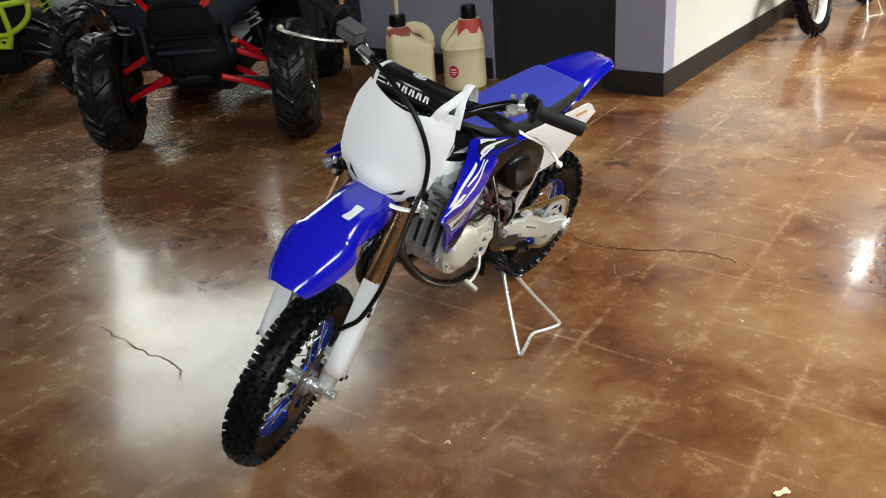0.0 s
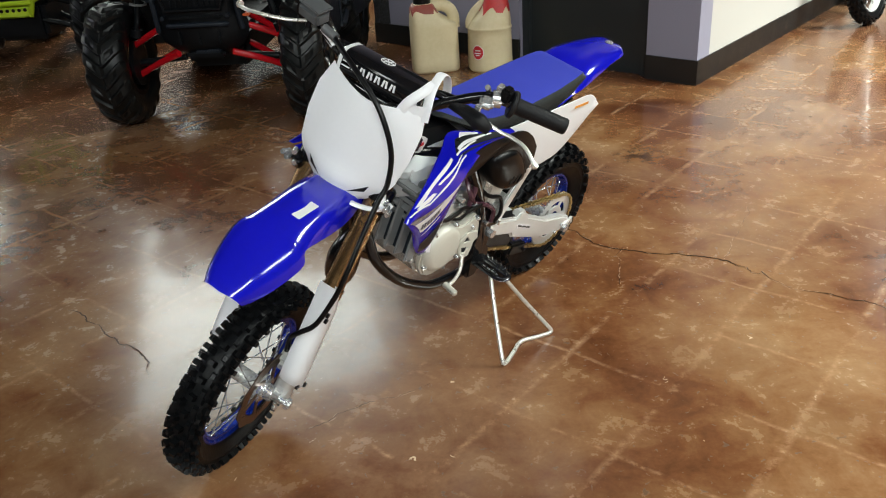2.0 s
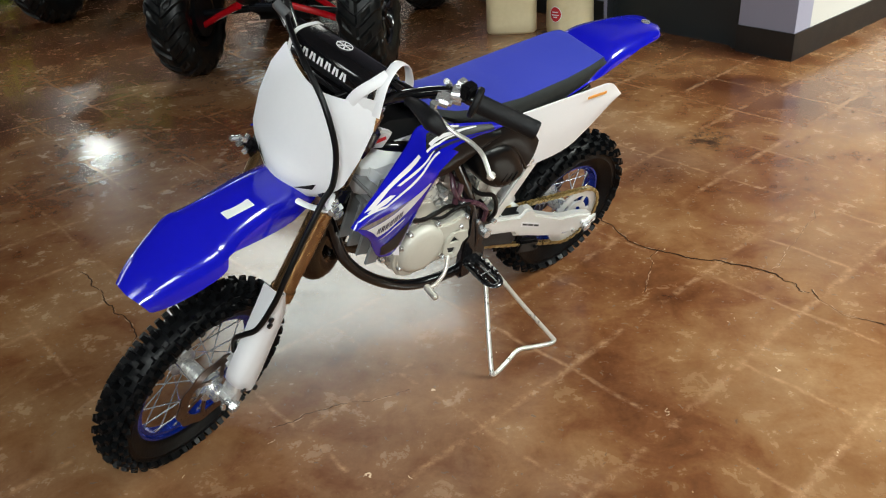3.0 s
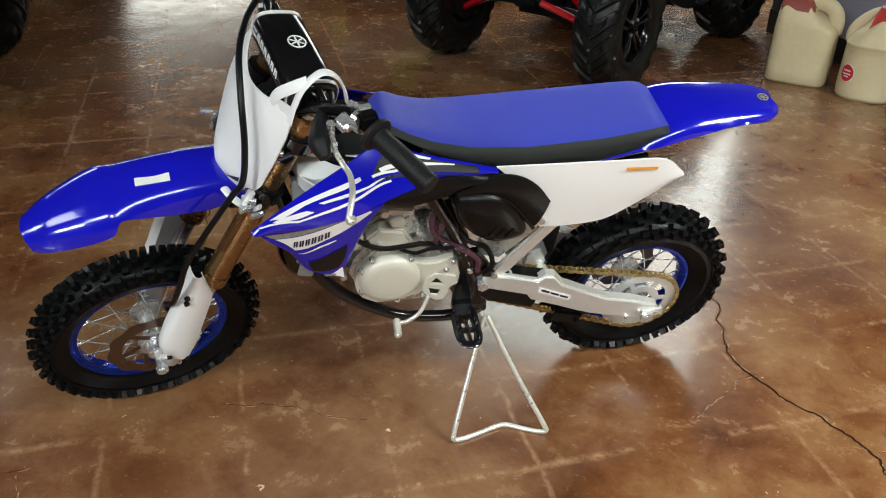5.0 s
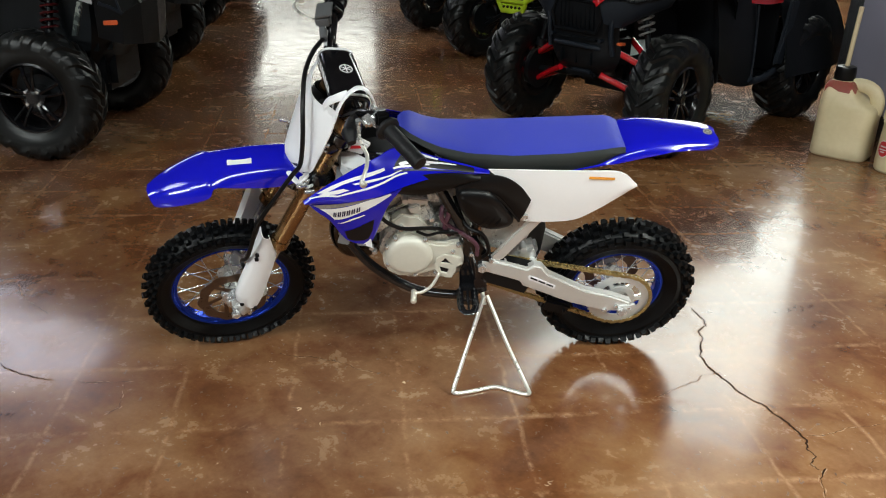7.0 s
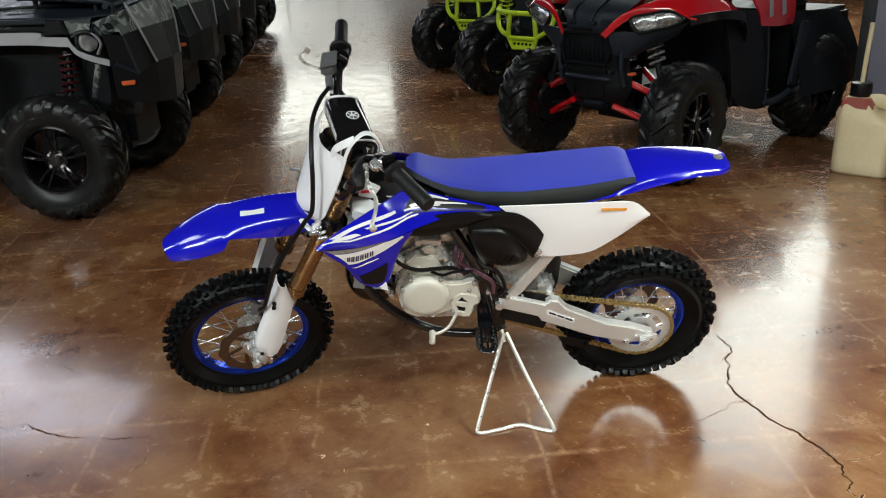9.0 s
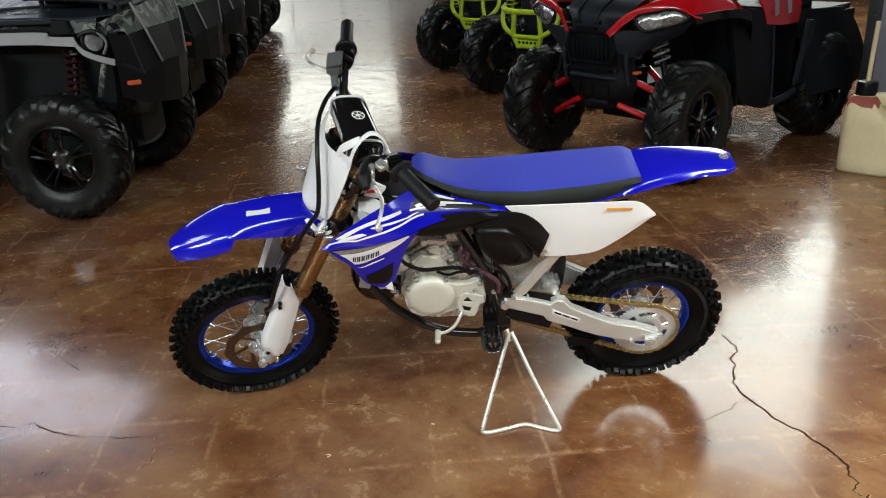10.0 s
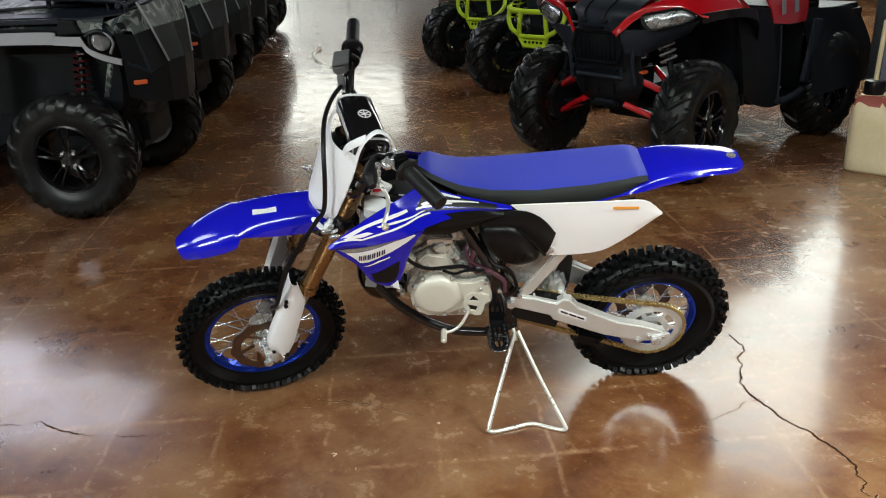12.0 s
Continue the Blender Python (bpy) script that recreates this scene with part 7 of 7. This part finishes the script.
def square_can():
    can = empty("fuel_can")
    tagged(can, "yellowed plastic fuel can with red-stained neck and pale filler hose", "fuel can", "fuel cans by the wall")
    rows = jug_rows([(0.0, -0.138, 0.138, 0.102), (0.012, -0.146, 0.146, 0.112), (0.262, -0.145, 0.145, 0.112), (0.284, -0.144, 0.132, 0.110), (0.306, -0.142, 0.085, 0.106), (0.336, -0.140, 0.040, 0.098), (0.372, -0.136, 0.018, 0.082), (0.396, -0.126, 0.004, 0.062), (0.404, -0.112, -0.010, 0.054)])
    body = part("body", loft(jug_skin(rows, 0.42), closed=True, caps=True), can_body, can, "yellowed translucent plastic with a moulded handle", 60)
    part("handle", tube([(-0.02, 0, 0.383), (0.045, 0, 0.386), (0.098, 0, 0.364), (0.124, 0, 0.318), (0.126, 0, 0.250)], 0.021, n=5, seg=14, flat=1.7), can_body, body, "moulded carrying handle")
    stained_neck(body, rows, 0.42, can_stain, 0.403, 0.055)
    cap = screw_cap(can, -0.061, 0.402, 0.476, 0.052)
    part("spout", tube([(-0.061, 0, 0.470), (-0.058, 0, 0.60), (-0.053, 0.004, 0.78)], 0.012), can_body, cap, "pale filler hose")
    return can


def round_can():
    can = empty("fuel_can")
    tagged(can, "yellowed round fuel can with a red neck and round red sticker", "fuel can", "fuel cans by the wall")
    rows = jug_rows([(0.0, -0.122, 0.122, 0.112), (0.012, -0.132, 0.132, 0.122), (0.040, -0.134, 0.134, 0.124), (0.244, -0.130, 0.130, 0.120), (0.250, -0.133, 0.133, 0.123), (0.258, -0.133, 0.133, 0.123), (0.264, -0.129, 0.130, 0.120), (0.300, -0.108, 0.128, 0.112), (0.345, -0.062, 0.124, 0.092), (0.395, -0.034, 0.116, 0.070), (0.425, -0.022, 0.108, 0.058)])
    body = part("body", loft(jug_skin(rows, 0.78), closed=True, caps=True), can_body, can, "yellowed translucent plastic with a raised seam", 60)
    part("handle", tube([(0.0, 0, 0.405), (-0.045, 0, 0.385), (-0.090, 0, 0.345), (-0.116, 0, 0.300), (-0.118, 0, 0.255)], 0.018, n=5, seg=12, flat=1.4), can_body, body, "moulded carrying handle")
    stained_neck(body, rows, 0.78, can_red, 0.424, 0.085)
    screw_cap(can, 0.043, 0.422, 0.505, 0.046)
    fat = lambda q: math.copysign(abs(q) ** 0.78, q)
    on_can = lambda u, v, lift: ((0.1325 + lift) * fat(math.cos(u / 0.14 - 2.2)), (0.1225 + lift) * fat(math.sin(u / 0.14 - 2.2)), 0.125 + v)
    disc_ = lambda r, lift, z=0.0: loft([[on_can(r * k * math.cos(a), z + r * k * math.sin(a), lift) for a in (i * math.pi / 14 for i in range(28))] for k in (0.02, 0.35, 0.7, 1.0)], closed=True)
    rim_ = part("badge_ring", disc_(0.044, 0.0030), decal_white, body, "pale sticker edge")
    part("badge", disc_(0.040, 0.0040), red_cap, rim_, "round red sticker with pale bars")
    for z, ln in ((0.012, 0.022), (-0.004, 0.026), (-0.016, 0.015)):
        part("badge_bar", loft([[on_can(-ln + 2 * ln * k / 6, z + e, 0.0048) for k in range(7)] for e in (-0.003, 0.003)]), decal_white, rim_)
    return can


square_can().matrix_basis = pose(-0.185, 5.28, 0, 0, 0, 8)
round_can().matrix_basis = pose(0.155, 5.24, 0, 0, 0, 8)

# ---- a second dirt bike along the white wall, mostly out of view ----
far = empty("dirt_bike", pose(2.75, 6.15, 0, 0, 0, 0))
tagged(far, "second dirt bike propped on a wire stand by the white wall", "dirt bike")


def far_wheel(name, c, yaw_):
    m = Matrix.Translation(c) @ pose(0, 0, 0, -12, 0, yaw_)
    w = part(name, moved(knob_tyre(0.30, 0.22, 0.040, 44, 5), m), rubber, far, "knobbly tyre", 30)
    part("rim", moved(revolve([(0.222, -0.03), (0.222, 0.03), (0.205, 0.02), (0.200, 0), (0.205, -0.02)], 40), m), alu, w)
    part("hub", moved(rod((0, -0.05, 0), (0, 0.05, 0), 0.03), m), alu, w)
    for i in range(16):
        a = 2 * math.pi * i / 16
        part("spoke", moved(rod((0.03 * math.cos(a + 0.7), 0.03 * (-1) ** i, 0.03 * math.sin(a + 0.7)), (0.203 * math.cos(a), 0, 0.203 * math.sin(a)), 0.002, seg=5), m), chrome, w)
    return w


ang = 50
dv = Vector((math.cos(radians(ang)), math.sin(radians(ang)), 0))
c0 = Vector((-0.12, -0.22, 0.298))
far_wheel("front_wheel", c0, ang)
far_wheel("rear_wheel", c0 + dv * 1.3, ang)
sv = Vector((-dv.y, dv.x, 0))
for sd in (1, -1):
    part("fork_leg", rod(c0 + sv * 0.09 * sd, c0 + sv * 0.09 * sd + dv * 0.28 + Vector((0, 0, 0.6)), 0.024), alu, far, "alloy fork leg")
part("engine", join(block(c0 + dv * 0.62 + Vector((0, 0, 0.10)), (0.34, 0.22, 0.28), 0.04, rot=(0, 0, ang)), rod(c0 + dv * 0.2 + Vector((0, 0, 0.5)), c0 + dv * 1.2 + Vector((0, 0, 0.45)), 0.03)), gloss_black, far)
part("swingarm", rod(c0 + dv * 0.7 - sv * 0.08, c0 + dv * 1.3 - sv * 0.08, 0.02), alu, far)
far_stand = empty("side_stand")
tagged(far_stand, "bent zinc wire stand under the second dirt bike", "stand")
top = far.matrix_basis @ (c0 + dv * 0.75 - sv * 0.16 + Vector((0, 0, 0.05)))
a_, b_ = Vector((3.19, 6.22, 0.005)), Vector((3.40, 6.42, 0.005))
part("wire", tube([top, a_.lerp(top, 0.1), a_, a_.lerp(b_, 0.5) + Vector((-0.03, 0.03, 0)), b_, b_.lerp(top, 0.1), top + Vector((0.005, 0, 0))], 0.006, n=6), zinc, far_stand)
